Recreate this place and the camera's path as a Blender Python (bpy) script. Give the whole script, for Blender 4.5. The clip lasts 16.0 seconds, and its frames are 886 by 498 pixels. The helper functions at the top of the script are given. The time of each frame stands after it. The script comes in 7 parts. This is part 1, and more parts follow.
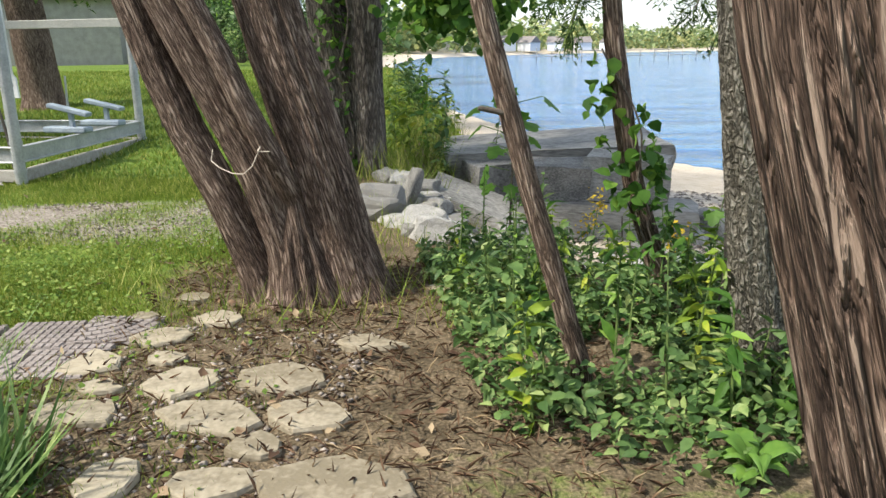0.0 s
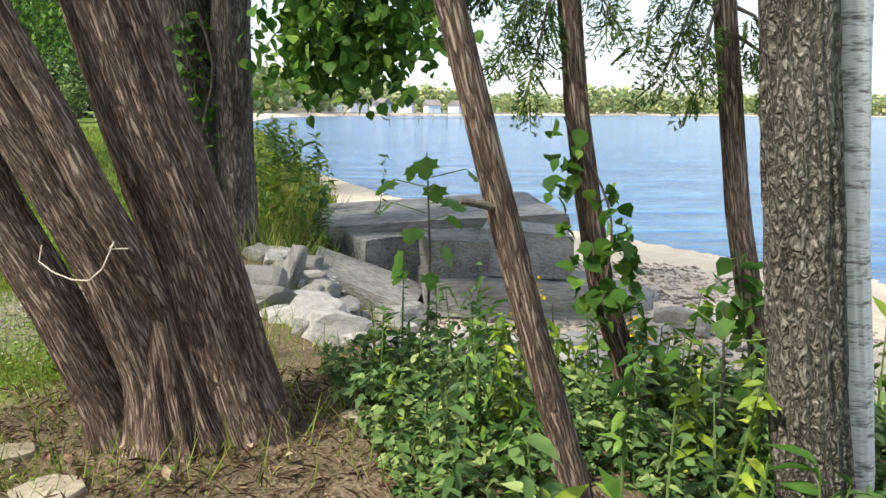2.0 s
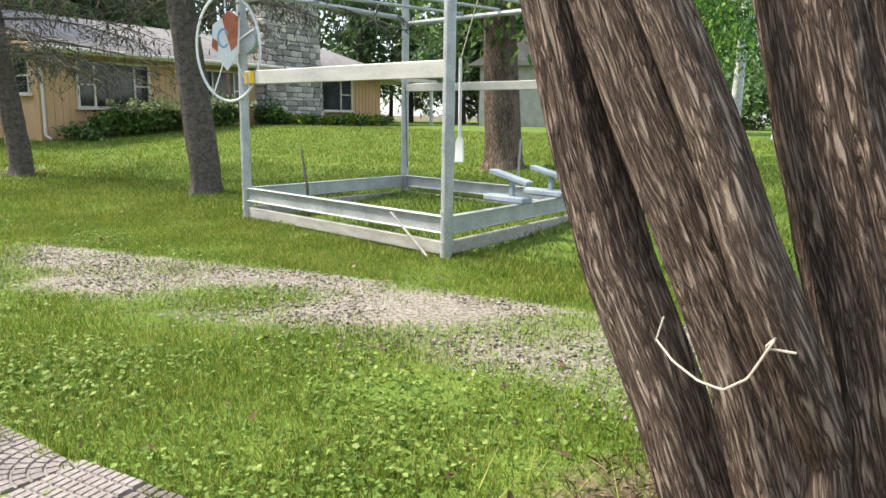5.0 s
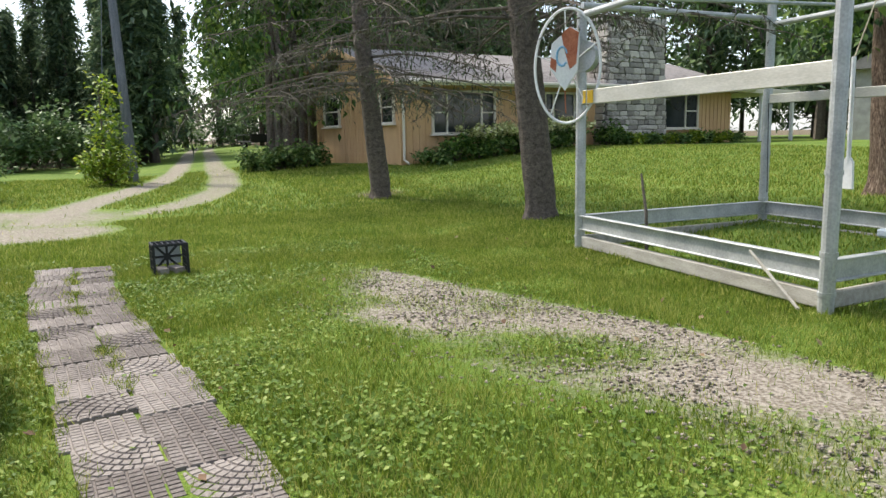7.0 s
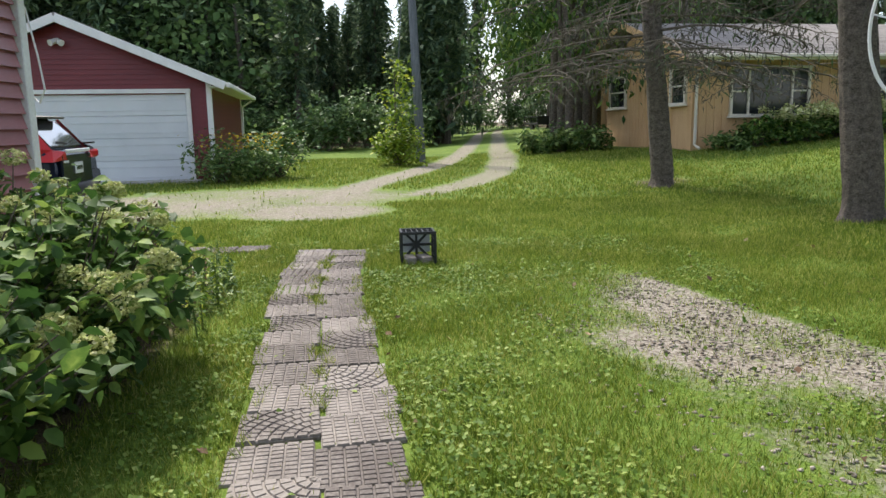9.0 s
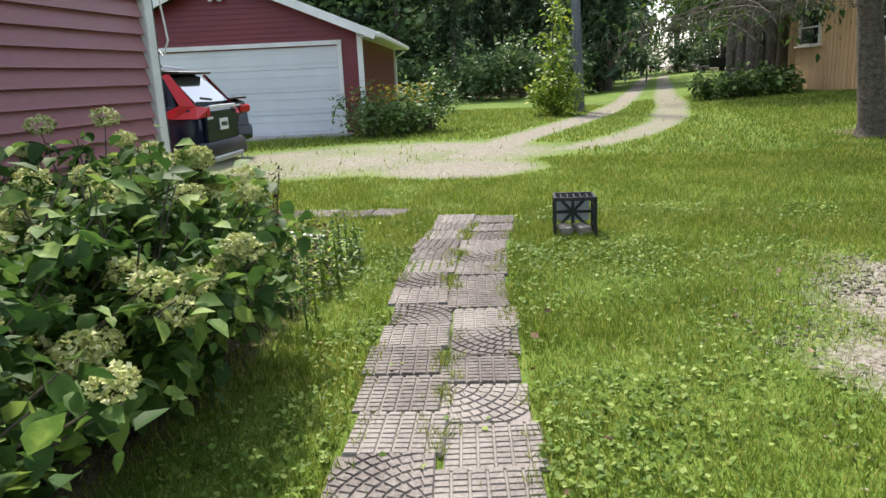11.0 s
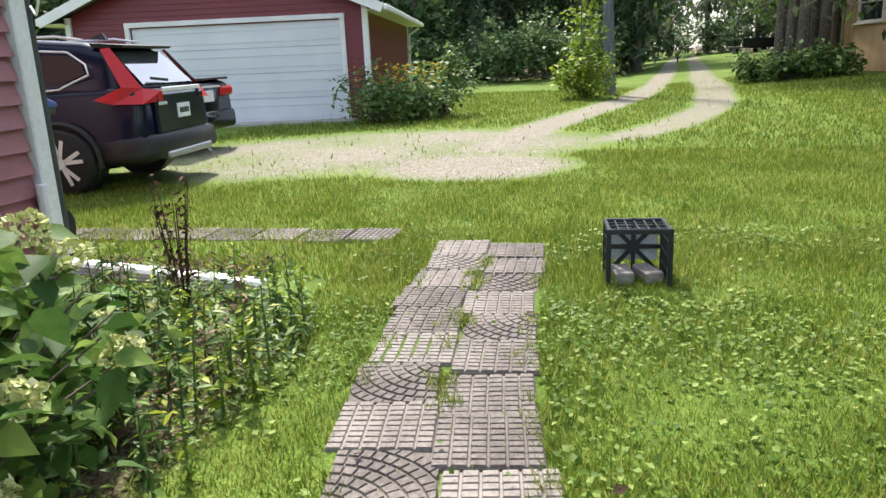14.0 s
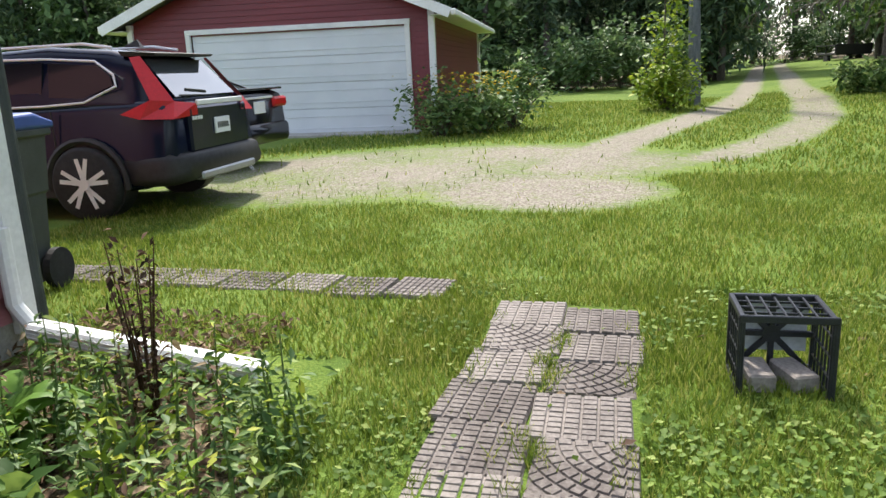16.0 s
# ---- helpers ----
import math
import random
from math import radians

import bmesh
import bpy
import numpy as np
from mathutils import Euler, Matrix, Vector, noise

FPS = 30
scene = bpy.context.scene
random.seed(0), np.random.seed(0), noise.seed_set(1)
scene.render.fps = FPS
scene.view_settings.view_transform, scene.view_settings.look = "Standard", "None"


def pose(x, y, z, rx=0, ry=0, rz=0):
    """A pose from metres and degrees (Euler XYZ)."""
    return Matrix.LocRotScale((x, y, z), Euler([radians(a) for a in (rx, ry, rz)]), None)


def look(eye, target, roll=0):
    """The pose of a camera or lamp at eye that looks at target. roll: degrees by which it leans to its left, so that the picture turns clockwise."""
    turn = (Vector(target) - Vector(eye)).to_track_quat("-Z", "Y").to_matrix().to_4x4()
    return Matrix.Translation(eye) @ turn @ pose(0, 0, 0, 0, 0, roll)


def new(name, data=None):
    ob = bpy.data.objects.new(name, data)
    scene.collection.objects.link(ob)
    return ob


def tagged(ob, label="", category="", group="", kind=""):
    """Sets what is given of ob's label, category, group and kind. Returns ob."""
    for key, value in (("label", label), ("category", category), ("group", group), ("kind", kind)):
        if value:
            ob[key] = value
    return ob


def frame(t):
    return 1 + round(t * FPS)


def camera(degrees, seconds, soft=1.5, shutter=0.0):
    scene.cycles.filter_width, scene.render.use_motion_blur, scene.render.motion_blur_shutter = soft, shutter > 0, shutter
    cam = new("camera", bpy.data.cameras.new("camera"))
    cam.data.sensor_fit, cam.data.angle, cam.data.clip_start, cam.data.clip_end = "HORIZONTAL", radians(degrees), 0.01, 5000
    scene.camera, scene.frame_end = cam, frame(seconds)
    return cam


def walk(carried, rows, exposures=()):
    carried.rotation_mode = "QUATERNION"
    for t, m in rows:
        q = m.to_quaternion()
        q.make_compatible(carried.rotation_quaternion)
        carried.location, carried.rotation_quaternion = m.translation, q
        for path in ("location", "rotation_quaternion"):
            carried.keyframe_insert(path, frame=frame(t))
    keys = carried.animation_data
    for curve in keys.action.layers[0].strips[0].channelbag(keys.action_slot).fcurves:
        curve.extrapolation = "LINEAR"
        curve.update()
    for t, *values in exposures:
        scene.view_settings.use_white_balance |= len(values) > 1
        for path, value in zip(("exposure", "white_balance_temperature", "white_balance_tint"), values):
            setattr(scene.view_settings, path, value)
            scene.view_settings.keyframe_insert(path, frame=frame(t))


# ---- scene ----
cam = camera(62.4, 16.0)
PATH = [
    (0, (0.265, 1.065, 1.248), (0.081, 2.987, 0.725), -0.7),
    (0.5, (0.187, 1.295, 1.253), (0.05, 3.234, 0.78), -0.4),
    (1, (0.15, 1.537, 1.268), (0.071, 3.49, 0.841), -0.3),
    (1.5, (0.05, 1.728, 1.263), (0.105, 3.688, 0.868), -0.1),
    (2, (-0.071, 1.891, 1.264), (0.139, 3.846, 0.895), 0.5),
    (2.5, (-0.072, 2.091, 1.255), (0.221, 4.04, 0.915), 1.2),
    (3, (-0.065, 2.269, 1.267), (0.196, 4.221, 0.918), 1.5),
    (3.5, (-0.205, 2.424, 1.247), (-0.147, 4.389, 0.881), 1.6),
    (4, (-0.375, 2.558, 1.242), (-0.758, 4.487, 0.874), 1.5),
    (4.5, (-0.442, 2.735, 1.252), (-1.332, 4.492, 0.901), 1.4),
    (5, (-0.525, 2.894, 1.253), (-1.779, 4.411, 0.896), 0.9),
    (5.2, (-0.594, 2.942, 1.242), (-1.912, 4.405, 0.893), 0.6),
    (7.5, (-1.354, 3.534, 1.276), (-3.243, 4.117, 0.97), -1.4),
    (8, (-1.565, 3.68, 1.264), (-3.509, 4.034, 0.95), -1.7),
    (8.5, (-1.741, 3.824, 1.283), (-3.706, 3.991, 0.95), -1.5),
    (9, (-1.947, 3.845, 1.274), (-3.917, 3.919, 0.935), -1.0),
    (9.5, (-2.194, 3.803, 1.283), (-4.162, 3.766, 0.927), -1.1),
    (10, (-2.434, 3.831, 1.264), (-4.388, 3.635, 0.885), -1.7),
    (10.2, (-2.517, 3.864, 1.276), (-4.462, 3.607, 0.885), -2.1),
    (12.3, (-3.749, 3.733, 1.174), (-5.654, 3.357, 0.695), -2.8),
    (12.5, (-3.88, 3.707, 1.173), (-5.788, 3.342, 0.697), -2.9),
    (13, (-4.178, 3.662, 1.18), (-6.084, 3.293, 0.698), -3.1),
    (13.5, (-4.513, 3.679, 1.194), (-6.407, 3.274, 0.694), -2.8),
    (14, (-4.802, 3.635, 1.175), (-6.697, 3.235, 0.673), -2.5),
    (14.5, (-5.08, 3.59, 1.188), (-6.972, 3.171, 0.695), -2.4),
    (15, (-5.365, 3.602, 1.199), (-7.247, 3.129, 0.713), -2.0),
    (15.5, (-5.616, 3.541, 1.185), (-7.49, 3.036, 0.703), -2.1),
    (16, (-5.846, 3.447, 1.192), (-7.701, 2.868, 0.716), -2.5),
]
walk(cam, [(t, look(eye, target, roll)) for t, eye, target, roll in PATH],
     exposures=[(0, 0.95), (2, 0.95), (3.5, 1.08), (5, 1.3), (8, 0.8), (10, 0.95), (12.5, 1.25), (14.5, 1.3), (16, 1.1)])

# ---- world, sun, exposure ----
SUN_EL, SUN_AZ = 50.0, 245.0   # azimuth clockwise from +y
world = bpy.data.worlds.new("sky")
scene.world = world
world.use_nodes = True
wn, wl = world.node_tree.nodes, world.node_tree.links
sky = wn.new("ShaderNodeTexSky")
sky.sky_type = 'NISHITA'
sky.sun_disc = False
sky.sun_elevation, sky.sun_rotation = radians(SUN_EL), radians(SUN_AZ)
sky.air_density, sky.dust_density = 1.0, 1.5
haze = wn.new("ShaderNodeMixRGB")
haze.inputs[0].default_value = 0.30
haze.inputs[2].default_value = (7.5, 7.9, 8.6, 1)
wl.new(sky.outputs[0], haze.inputs[1])
wl.new(haze.outputs[0], wn["Background"].inputs[0])
wn["Background"].inputs[1].default_value = 0.13
sun = new("sun", bpy.data.lights.new("sun", 'SUN'))
sun.data.energy, sun.data.angle, sun.data.color = 3.5, radians(4.0), (1.0, 0.94, 0.84)
az, el = radians(SUN_AZ), radians(SUN_EL)
sun.matrix_world = look((0, 0, 30), Vector((0, 0, 30)) - Vector((math.sin(az) * math.cos(el), math.cos(az) * math.cos(el), math.sin(el))))


# ---- materials ----
def mat(name, c1, c2, scale=8.0, fine=60.0, rough=0.8, metal=0.0, bump=0.2, dist=0.01, stretch=(1, 1, 1), island=0.0, obrand=0.0,
        c3=None, coat=0.0, transl=0.0, contrast=(0.35, 0.65), spec=0.4):
    m = bpy.data.materials.new(name)
    m.use_nodes = True
    n, l = m.node_tree.nodes, m.node_tree.links
    b = n["Principled BSDF"]
    tc = n.new("ShaderNodeTexCoord")
    mp = n.new("ShaderNodeMapping")
    mp.inputs["Scale"].default_value = stretch
    l.new(tc.outputs["Object"], mp.inputs[0])
    big, small = n.new("ShaderNodeTexNoise"), n.new("ShaderNodeTexNoise")
    for t, s, d in ((big, scale, 4), (small, fine, 5)):
        t.inputs["Scale"].default_value, t.inputs["Detail"].default_value = s, d
        l.new(mp.outputs[0], t.inputs["Vector"])
    mix = n.new("ShaderNodeMath")
    mix.operation = 'MULTIPLY_ADD'
    l.new(small.outputs[0], mix.inputs[0])
    mix.inputs[1].default_value = 0.5
    half = n.new("ShaderNodeMath")
    half.operation = 'MULTIPLY'
    half.inputs[1].default_value = 0.5
    l.new(big.outputs[0], half.inputs[0])
    l.new(half.outputs[0], mix.inputs[2])
    fac = mix.outputs[0]
    if island or obrand:
        src = n.new("ShaderNodeNewGeometry").outputs["Random Per Island"] if island else n.new("ShaderNodeObjectInfo").outputs["Random"]
        sh = n.new("ShaderNodeMath")
        sh.operation = 'MULTIPLY_ADD'
        l.new(src, sh.inputs[0])
        sh.inputs[1].default_value = island or obrand
        sub = n.new("ShaderNodeMath")
        sub.operation = 'SUBTRACT'
        l.new(fac, sub.inputs[0])
        sub.inputs[1].default_value = (island or obrand) / 2
        l.new(sub.outputs[0], sh.inputs[2])
        fac = sh.outputs[0]
    ramp = n.new("ShaderNodeValToRGB")
    e = ramp.color_ramp.elements
    e[0].position, e[1].position = contrast
    e[0].color, e[1].color = (*c1, 1), (*c2, 1)
    if c3:
        x = ramp.color_ramp.elements.new(min(0.98, contrast[1] + 0.12))
        x.color = (*c3, 1)
    l.new(fac, ramp.inputs[0])
    l.new(ramp.outputs[0], b.inputs["Base Color"])
    b.inputs["Roughness"].default_value, b.inputs["Metallic"].default_value = rough, metal
    b.inputs["Specular IOR Level"].default_value = spec
    b.inputs["Coat Weight"].default_value = coat
    b.inputs["Coat Roughness"].default_value = 0.05
    if bump:
        bp = n.new("ShaderNodeBump")
        bp.inputs["Strength"].default_value, bp.inputs["Distance"].default_value = bump, dist
        l.new(mix.outputs[0], bp.inputs["Height"])
        l.new(bp.outputs[0], b.inputs["Normal"])
    if transl:
        tr, ms = n.new("ShaderNodeBsdfTranslucent"), n.new("ShaderNodeMixShader")
        l.new(ramp.outputs[0], tr.inputs[0])
        ms.inputs[0].default_value = transl
        l.new(b.outputs[0], ms.inputs[1])
        l.new(tr.outputs[0], ms.inputs[2])
        l.new(ms.outputs[0], n["Material Output"].inputs[0])
    return m


def leaf_mat(name, dark, mid, light=None, rough=0.5, transl=0.3):
    return mat(name, dark, mid, 1.5, 25, rough, 0, 0.0, island=0.75, c3=light, transl=transl, contrast=(0.25, 0.68), spec=0.2)


def bark_mat(name, dark, mid, light, strip=50.0, run=5.0, rough=0.92, depth=0.02, thr=(0.05, 0.22)):
    """Shaggy bark: long strips parted by dark cracks, running along the stem by its stored grain."""
    m = bpy.data.materials.new(name)
    m.use_nodes = True
    n, l = m.node_tree.nodes, m.node_tree.links
    b = n["Principled BSDF"]
    at = n.new("ShaderNodeAttribute")
    at.attribute_name = "grain"

    def nz(sx, sz, detail, distort=0.0):
        mp, t = n.new("ShaderNodeMapping"), n.new("ShaderNodeTexNoise")
        mp.inputs["Scale"].default_value = (sx, sx, sz)
        l.new(at.outputs["Vector"], mp.inputs[0])
        l.new(mp.outputs[0], t.inputs["Vector"])
        t.inputs["Scale"].default_value, t.inputs["Detail"].default_value, t.inputs["Distortion"].default_value = 1.0, detail, distort
        return t.outputs[0]

    def op(kind, a, c):
        x = n.new("ShaderNodeMath")
        x.operation = kind
        for k, q in enumerate((a, c)):
            if isinstance(q, (int, float)):
                x.inputs[k].default_value = q
            else:
                l.new(q, x.inputs[k])
        return x.outputs[0]

    strips = op('ABSOLUTE', op('SUBTRACT', nz(strip, run, 4, 0.5), 0.5), 0)
    ridge = n.new("ShaderNodeMapRange")
    ridge.inputs[1].default_value, ridge.inputs[2].default_value = 0.0, thr[1]
    l.new(strips, ridge.inputs[0])
    fibre, patch = nz(strip * 5, run * 3, 4), nz(6.0, 2.0, 3)
    tone = op('ADD', op('MULTIPLY', ridge.outputs[0], 0.62), op('ADD', op('MULTIPLY', fibre, 0.42), op('MULTIPLY', op('SUBTRACT', patch, 0.5), 0.55)))
    ramp = n.new("ShaderNodeValToRGB")
    e = ramp.color_ramp.elements
    e[0].position, e[0].color = 0.16, (*dark, 1)
    e[1].position, e[1].color = 0.92, (*light, 1)
    e.new(0.5).color = (*mid, 1)
    l.new(tone, ramp.inputs[0])
    l.new(ramp.outputs[0], b.inputs["Base Color"])
    b.inputs["Roughness"].default_value = rough
    b.inputs["Specular IOR Level"].default_value = 0.2
    bp = n.new("ShaderNodeBump")
    bp.inputs["Strength"].default_value, bp.inputs["Distance"].default_value = 1.0, depth
    l.new(op('ADD', ridge.outputs[0], op('MULTIPLY', fibre, 0.35)), bp.inputs["Height"])
    l.new(bp.outputs[0], b.inputs["Normal"])
    return m


M_CEDAR = bark_mat("cedar_bark", (0.05, 0.034, 0.026), (0.225, 0.155, 0.115), (0.46, 0.355, 0.275), 85, 8.5, depth=0.014, thr=(0.05, 0.15))
M_OAKBARK = bark_mat("oak_bark", (0.035, 0.03, 0.026), (0.17, 0.145, 0.12), (0.38, 0.34, 0.29), 34, 6.5, depth=0.025)
M_BIRCHOLD = bark_mat("birch_rough_bark", (0.04, 0.036, 0.028), (0.19, 0.175, 0.14), (0.38, 0.36, 0.31), 60, 24, depth=0.014, thr=(0.05, 0.2))
M_SPRUCE = mat("spruce_bark", (0.045, 0.036, 0.03), (0.19, 0.155, 0.13), 14, 45, 0.95, 0, 1.0, 0.02, (1, 1, 1.3))
M_BIRCH = mat("birch_white_bark", (0.16, 0.14, 0.12), (0.66, 0.65, 0.62), 8, 40, 0.7, 0, 0.7, 0.01, (0.8, 0.8, 4), contrast=(0.36, 0.5))
M_TWIG = mat("twig", (0.06, 0.05, 0.04), (0.17, 0.14, 0.11), 20, 80, 0.9, 0, 0.3)
M_STEM = mat("green_stem", (0.06, 0.11, 0.025), (0.16, 0.22, 0.06), 20, 80, 0.7, 0, 0.1)
M_LEAF = leaf_mat("broad_leaf", (0.045, 0.115, 0.02), (0.12, 0.25, 0.038), (0.25, 0.40, 0.07), 0.5, 0.42)
M_UNDER = leaf_mat("undergrowth_leaf", (0.06, 0.12, 0.035), (0.155, 0.25, 0.075), (0.31, 0.39, 0.14))
M_HYDR = leaf_mat("hydrangea_leaf", (0.04, 0.092, 0.02), (0.115, 0.205, 0.042), (0.26, 0.36, 0.08), 0.6, 0.35)
M_CEDARLEAF = leaf_mat("cedar_leaf", (0.03, 0.07, 0.018), (0.085, 0.15, 0.03), (0.17, 0.24, 0.05), 0.7, 0.2)
M_NEEDLE = leaf_mat("conifer_needles", (0.055, 0.095, 0.055), (0.125, 0.185, 0.09), (0.20, 0.26, 0.125), 0.7, 0.25)
M_DEADNEEDLE = leaf_mat("dry_spruce_twigs", (0.07, 0.065, 0.055), (0.13, 0.13, 0.095), (0.09, 0.14, 0.06), 0.9, 0.1)
M_SHRUB = leaf_mat("shrub_leaf", (0.06, 0.11, 0.04), (0.14, 0.225, 0.08), (0.25, 0.34, 0.14))
M_YELLOW = leaf_mat("yellow_green_leaf", (0.12, 0.20, 0.02), (0.26, 0.36, 0.035), (0.45, 0.48, 0.06))
# distance haze is put into these leaf colours by paling them
M_HAZEDLEAF = leaf_mat("hazed_far_leaf", (0.16, 0.23, 0.10), (0.32, 0.38, 0.15), (0.50, 0.48, 0.20))
M_FLOWER = leaf_mat("hydrangea_bloom", (0.42, 0.46, 0.17), (0.62, 0.62, 0.30), (0.76, 0.73, 0.46), 0.8, 0.12)
M_GOLD = leaf_mat("goldenrod_bloom", (0.45, 0.30, 0.02), (0.65, 0.48, 0.04), None, 0.8, 0.2)
M_BROWNLEAF = leaf_mat("dry_leaf", (0.085, 0.05, 0.032), (0.20, 0.125, 0.075), (0.40, 0.31, 0.19), 0.8, 0.15)
M_DEADPLANT = leaf_mat("withered_seedheads", (0.03, 0.018, 0.012), (0.10, 0.055, 0.035), (0.16, 0.10, 0.06), 0.9, 0.05)
M_GRASS = leaf_mat("grass_blade", (0.105, 0.165, 0.022), (0.235, 0.30, 0.04), (0.44, 0.43, 0.13), 0.6, 0.35)
M_CLOVER = leaf_mat("clover_leaf", (0.09, 0.16, 0.025), (0.19, 0.285, 0.05), (0.31, 0.38, 0.10), 0.6, 0.3)
M_STONE = mat("limestone_slab", (0.19, 0.16, 0.105), (0.37, 0.325, 0.235), 5, 45, 0.9, 0, 0.7, 0.012, obrand=0.25)
M_ROCK = mat("beach_rock", (0.17, 0.165, 0.15), (0.38, 0.37, 0.34), 6, 40, 0.9, 0, 0.7, 0.015, obrand=0.4)
M_BOULDER = mat("shore_boulder", (0.10, 0.098, 0.09), (0.34, 0.33, 0.30), 2.2, 25, 0.9, 0, 0.9, 0.03, obrand=0.12)
M_GRAVEL = mat("gravel", (0.14, 0.115, 0.09), (0.38, 0.33, 0.28), 6, 60, 0.9, 0, 0.4, island=0.5)
M_PAVER = mat("concrete_paver", (0.125, 0.105, 0.095), (0.30, 0.265, 0.24), 3.5, 70, 0.95, 0, 0.6, 0.006, obrand=0.25)
M_REDSIDING = mat("red_vinyl_siding", (0.13, 0.018, 0.022), (0.19, 0.032, 0.034), 2, 50, 0.42, 0, 0.1, 0.003, (0.3, 1, 4))
# dark red vinyl; the sky's pinkish reflection is mixed into the base colour
M_HOUSESIDING = mat("sky_sheen_red_siding", (0.27, 0.105, 0.115), (0.36, 0.15, 0.16), 2, 50, 0.36, 0, 0.1, 0.003, (0.3, 1, 4))
M_WHITE = mat("white_paint", (0.66, 0.66, 0.65), (0.82, 0.82, 0.81), 3, 40, 0.5, 0, 0.06, 0.003)
M_GDOOR = mat("garage_door_paint", (0.60, 0.63, 0.66), (0.72, 0.745, 0.77), 1.5, 120, 0.45, 0, 0.12, 0.002)
M_TAN = mat("tan_board_siding", (0.50, 0.30, 0.15), (0.64, 0.42, 0.225), 1.2, 30, 0.8, 0, 0.25, 0.004, (3, 3, 0.5))
M_TRIM = mat("cream_trim", (0.58, 0.52, 0.43), (0.72, 0.67, 0.58), 3, 40, 0.6, 0, 0.08)
M_SHINGLE = mat("asphalt_shingle", (0.14, 0.125, 0.115), (0.27, 0.245, 0.23), 4, 90, 0.95, 0, 0.5, 0.006, island=0.3)
M_CHIMNEY = mat("fieldstone", (0.22, 0.20, 0.18), (0.50, 0.46, 0.41), 4, 40, 0.9, 0, 0.5, 0.01, obrand=0.5)
M_MORTAR = mat("mortar", (0.12, 0.11, 0.10), (0.22, 0.20, 0.18), 8, 60, 0.95, 0, 0.4)
M_CONC = mat("concrete", (0.28, 0.27, 0.25), (0.45, 0.43, 0.40), 4, 60, 0.9, 0, 0.3)
M_GALV = mat("galvanised_steel", (0.34, 0.35, 0.35), (0.55, 0.56, 0.55), 6, 50, 0.5, 0.45, 0.15, 0.003)
M_ALU = mat("weathered_aluminium", (0.42, 0.41, 0.36), (0.60, 0.58, 0.53), 4, 50, 0.55, 0.3, 0.12, 0.003, (0.5, 2, 2))
M_TIMBER = mat("grey_timber", (0.26, 0.24, 0.205), (0.48, 0.455, 0.40), 5, 60, 0.9, 0, 0.4, 0.005, (0.6, 4, 4))
M_BUNK = mat("blue_grey_carpet", (0.22, 0.27, 0.32), (0.38, 0.43, 0.48), 8, 90, 0.95, 0, 0.3)
M_RUST = mat("rusty_paint", (0.30, 0.08, 0.035), (0.52, 0.19, 0.10), 9, 50, 0.7, 0, 0.3)
M_YELLOWPAINT = mat("yellow_sticker", (0.72, 0.42, 0.02), (0.82, 0.52, 0.05), 8, 60, 0.5, 0, 0.05)
M_BLUEPAINT = mat("blue_smear_paint", (0.10, 0.32, 0.55), (0.35, 0.55, 0.70), 14, 60, 0.6, 0, 0.1)
M_CARPAINT = mat("dark_blue_car_paint", (0.004, 0.007, 0.022), (0.006, 0.010, 0.030), 2, 200, 0.15, 0.0, 0.0, spec=0.3)
M_BLACKPAINT = mat("black_car_paint", (0.006, 0.006, 0.010), (0.009, 0.009, 0.014), 2, 200, 0.15, 0.0, 0.0, spec=0.3)
M_BLACKPL = mat("black_plastic", (0.012, 0.012, 0.013), (0.03, 0.03, 0.032), 12, 120, 0.55, 0, 0.15, 0.002)
M_CRATE = mat("black_crate_plastic", (0.010, 0.011, 0.016), (0.028, 0.030, 0.040), 12, 120, 0.4, 0, 0.1, 0.002)
M_BIN = mat("dark_grey_bin_plastic", (0.035, 0.042, 0.043), (0.06, 0.07, 0.07), 6, 120, 0.5, 0, 0.1, 0.002)
M_BINLID = mat("blue_lid_plastic", (0.03, 0.07, 0.26), (0.05, 0.10, 0.34), 6, 120, 0.4, 0, 0.1, 0.002)
M_TYRE = mat("tyre_rubber", (0.012, 0.012, 0.012), (0.03, 0.03, 0.03), 20, 120, 0.85, 0, 0.3, 0.003)
M_CHROME = mat("bright_alloy", (0.66, 0.67, 0.69), (0.78, 0.79, 0.80), 5, 80, 0.35, 0.1, 0.0)
M_SILVERPL = mat("silver_bumper_trim", (0.30, 0.31, 0.32), (0.38, 0.39, 0.40), 5, 80, 0.4, 0.5, 0.0)
M_REDLENS = mat("red_tail_lens", (0.40, 0.008, 0.012), (0.52, 0.012, 0.018), 30, 90, 0.3, 0, 0.0, coat=0.15, spec=0.25)
M_PLATE = mat("white_plate", (0.62, 0.64, 0.68), (0.75, 0.77, 0.78), 20, 90, 0.4, 0, 0.0)
M_CARGLASS = mat("tinted_glass", (0.006, 0.008, 0.011), (0.010, 0.012, 0.016), 2, 90, 0.05, 0, 0.0, spec=0.45)
M_PANE = mat("window_pane", (0.012, 0.015, 0.018), (0.025, 0.03, 0.035), 1, 5, 0.04, 0, 0.0, spec=0.5)
M_REARGLASS = mat("rear_window_glass", (0.05, 0.055, 0.06), (0.08, 0.085, 0.09), 2, 90, 0.03, 0, 0.0, coat=1.0, spec=1.0)
M_POLE = mat("utility_pole_wood", (0.075, 0.085, 0.10), (0.19, 0.20, 0.22), 5, 40, 0.9, 0, 0.5, 0.006, (4, 4, 0.4))
M_CURTAIN = mat("pale_curtain", (0.5, 0.5, 0.5), (0.72, 0.72, 0.72), 6, 60, 0.9, 0, 0.2)
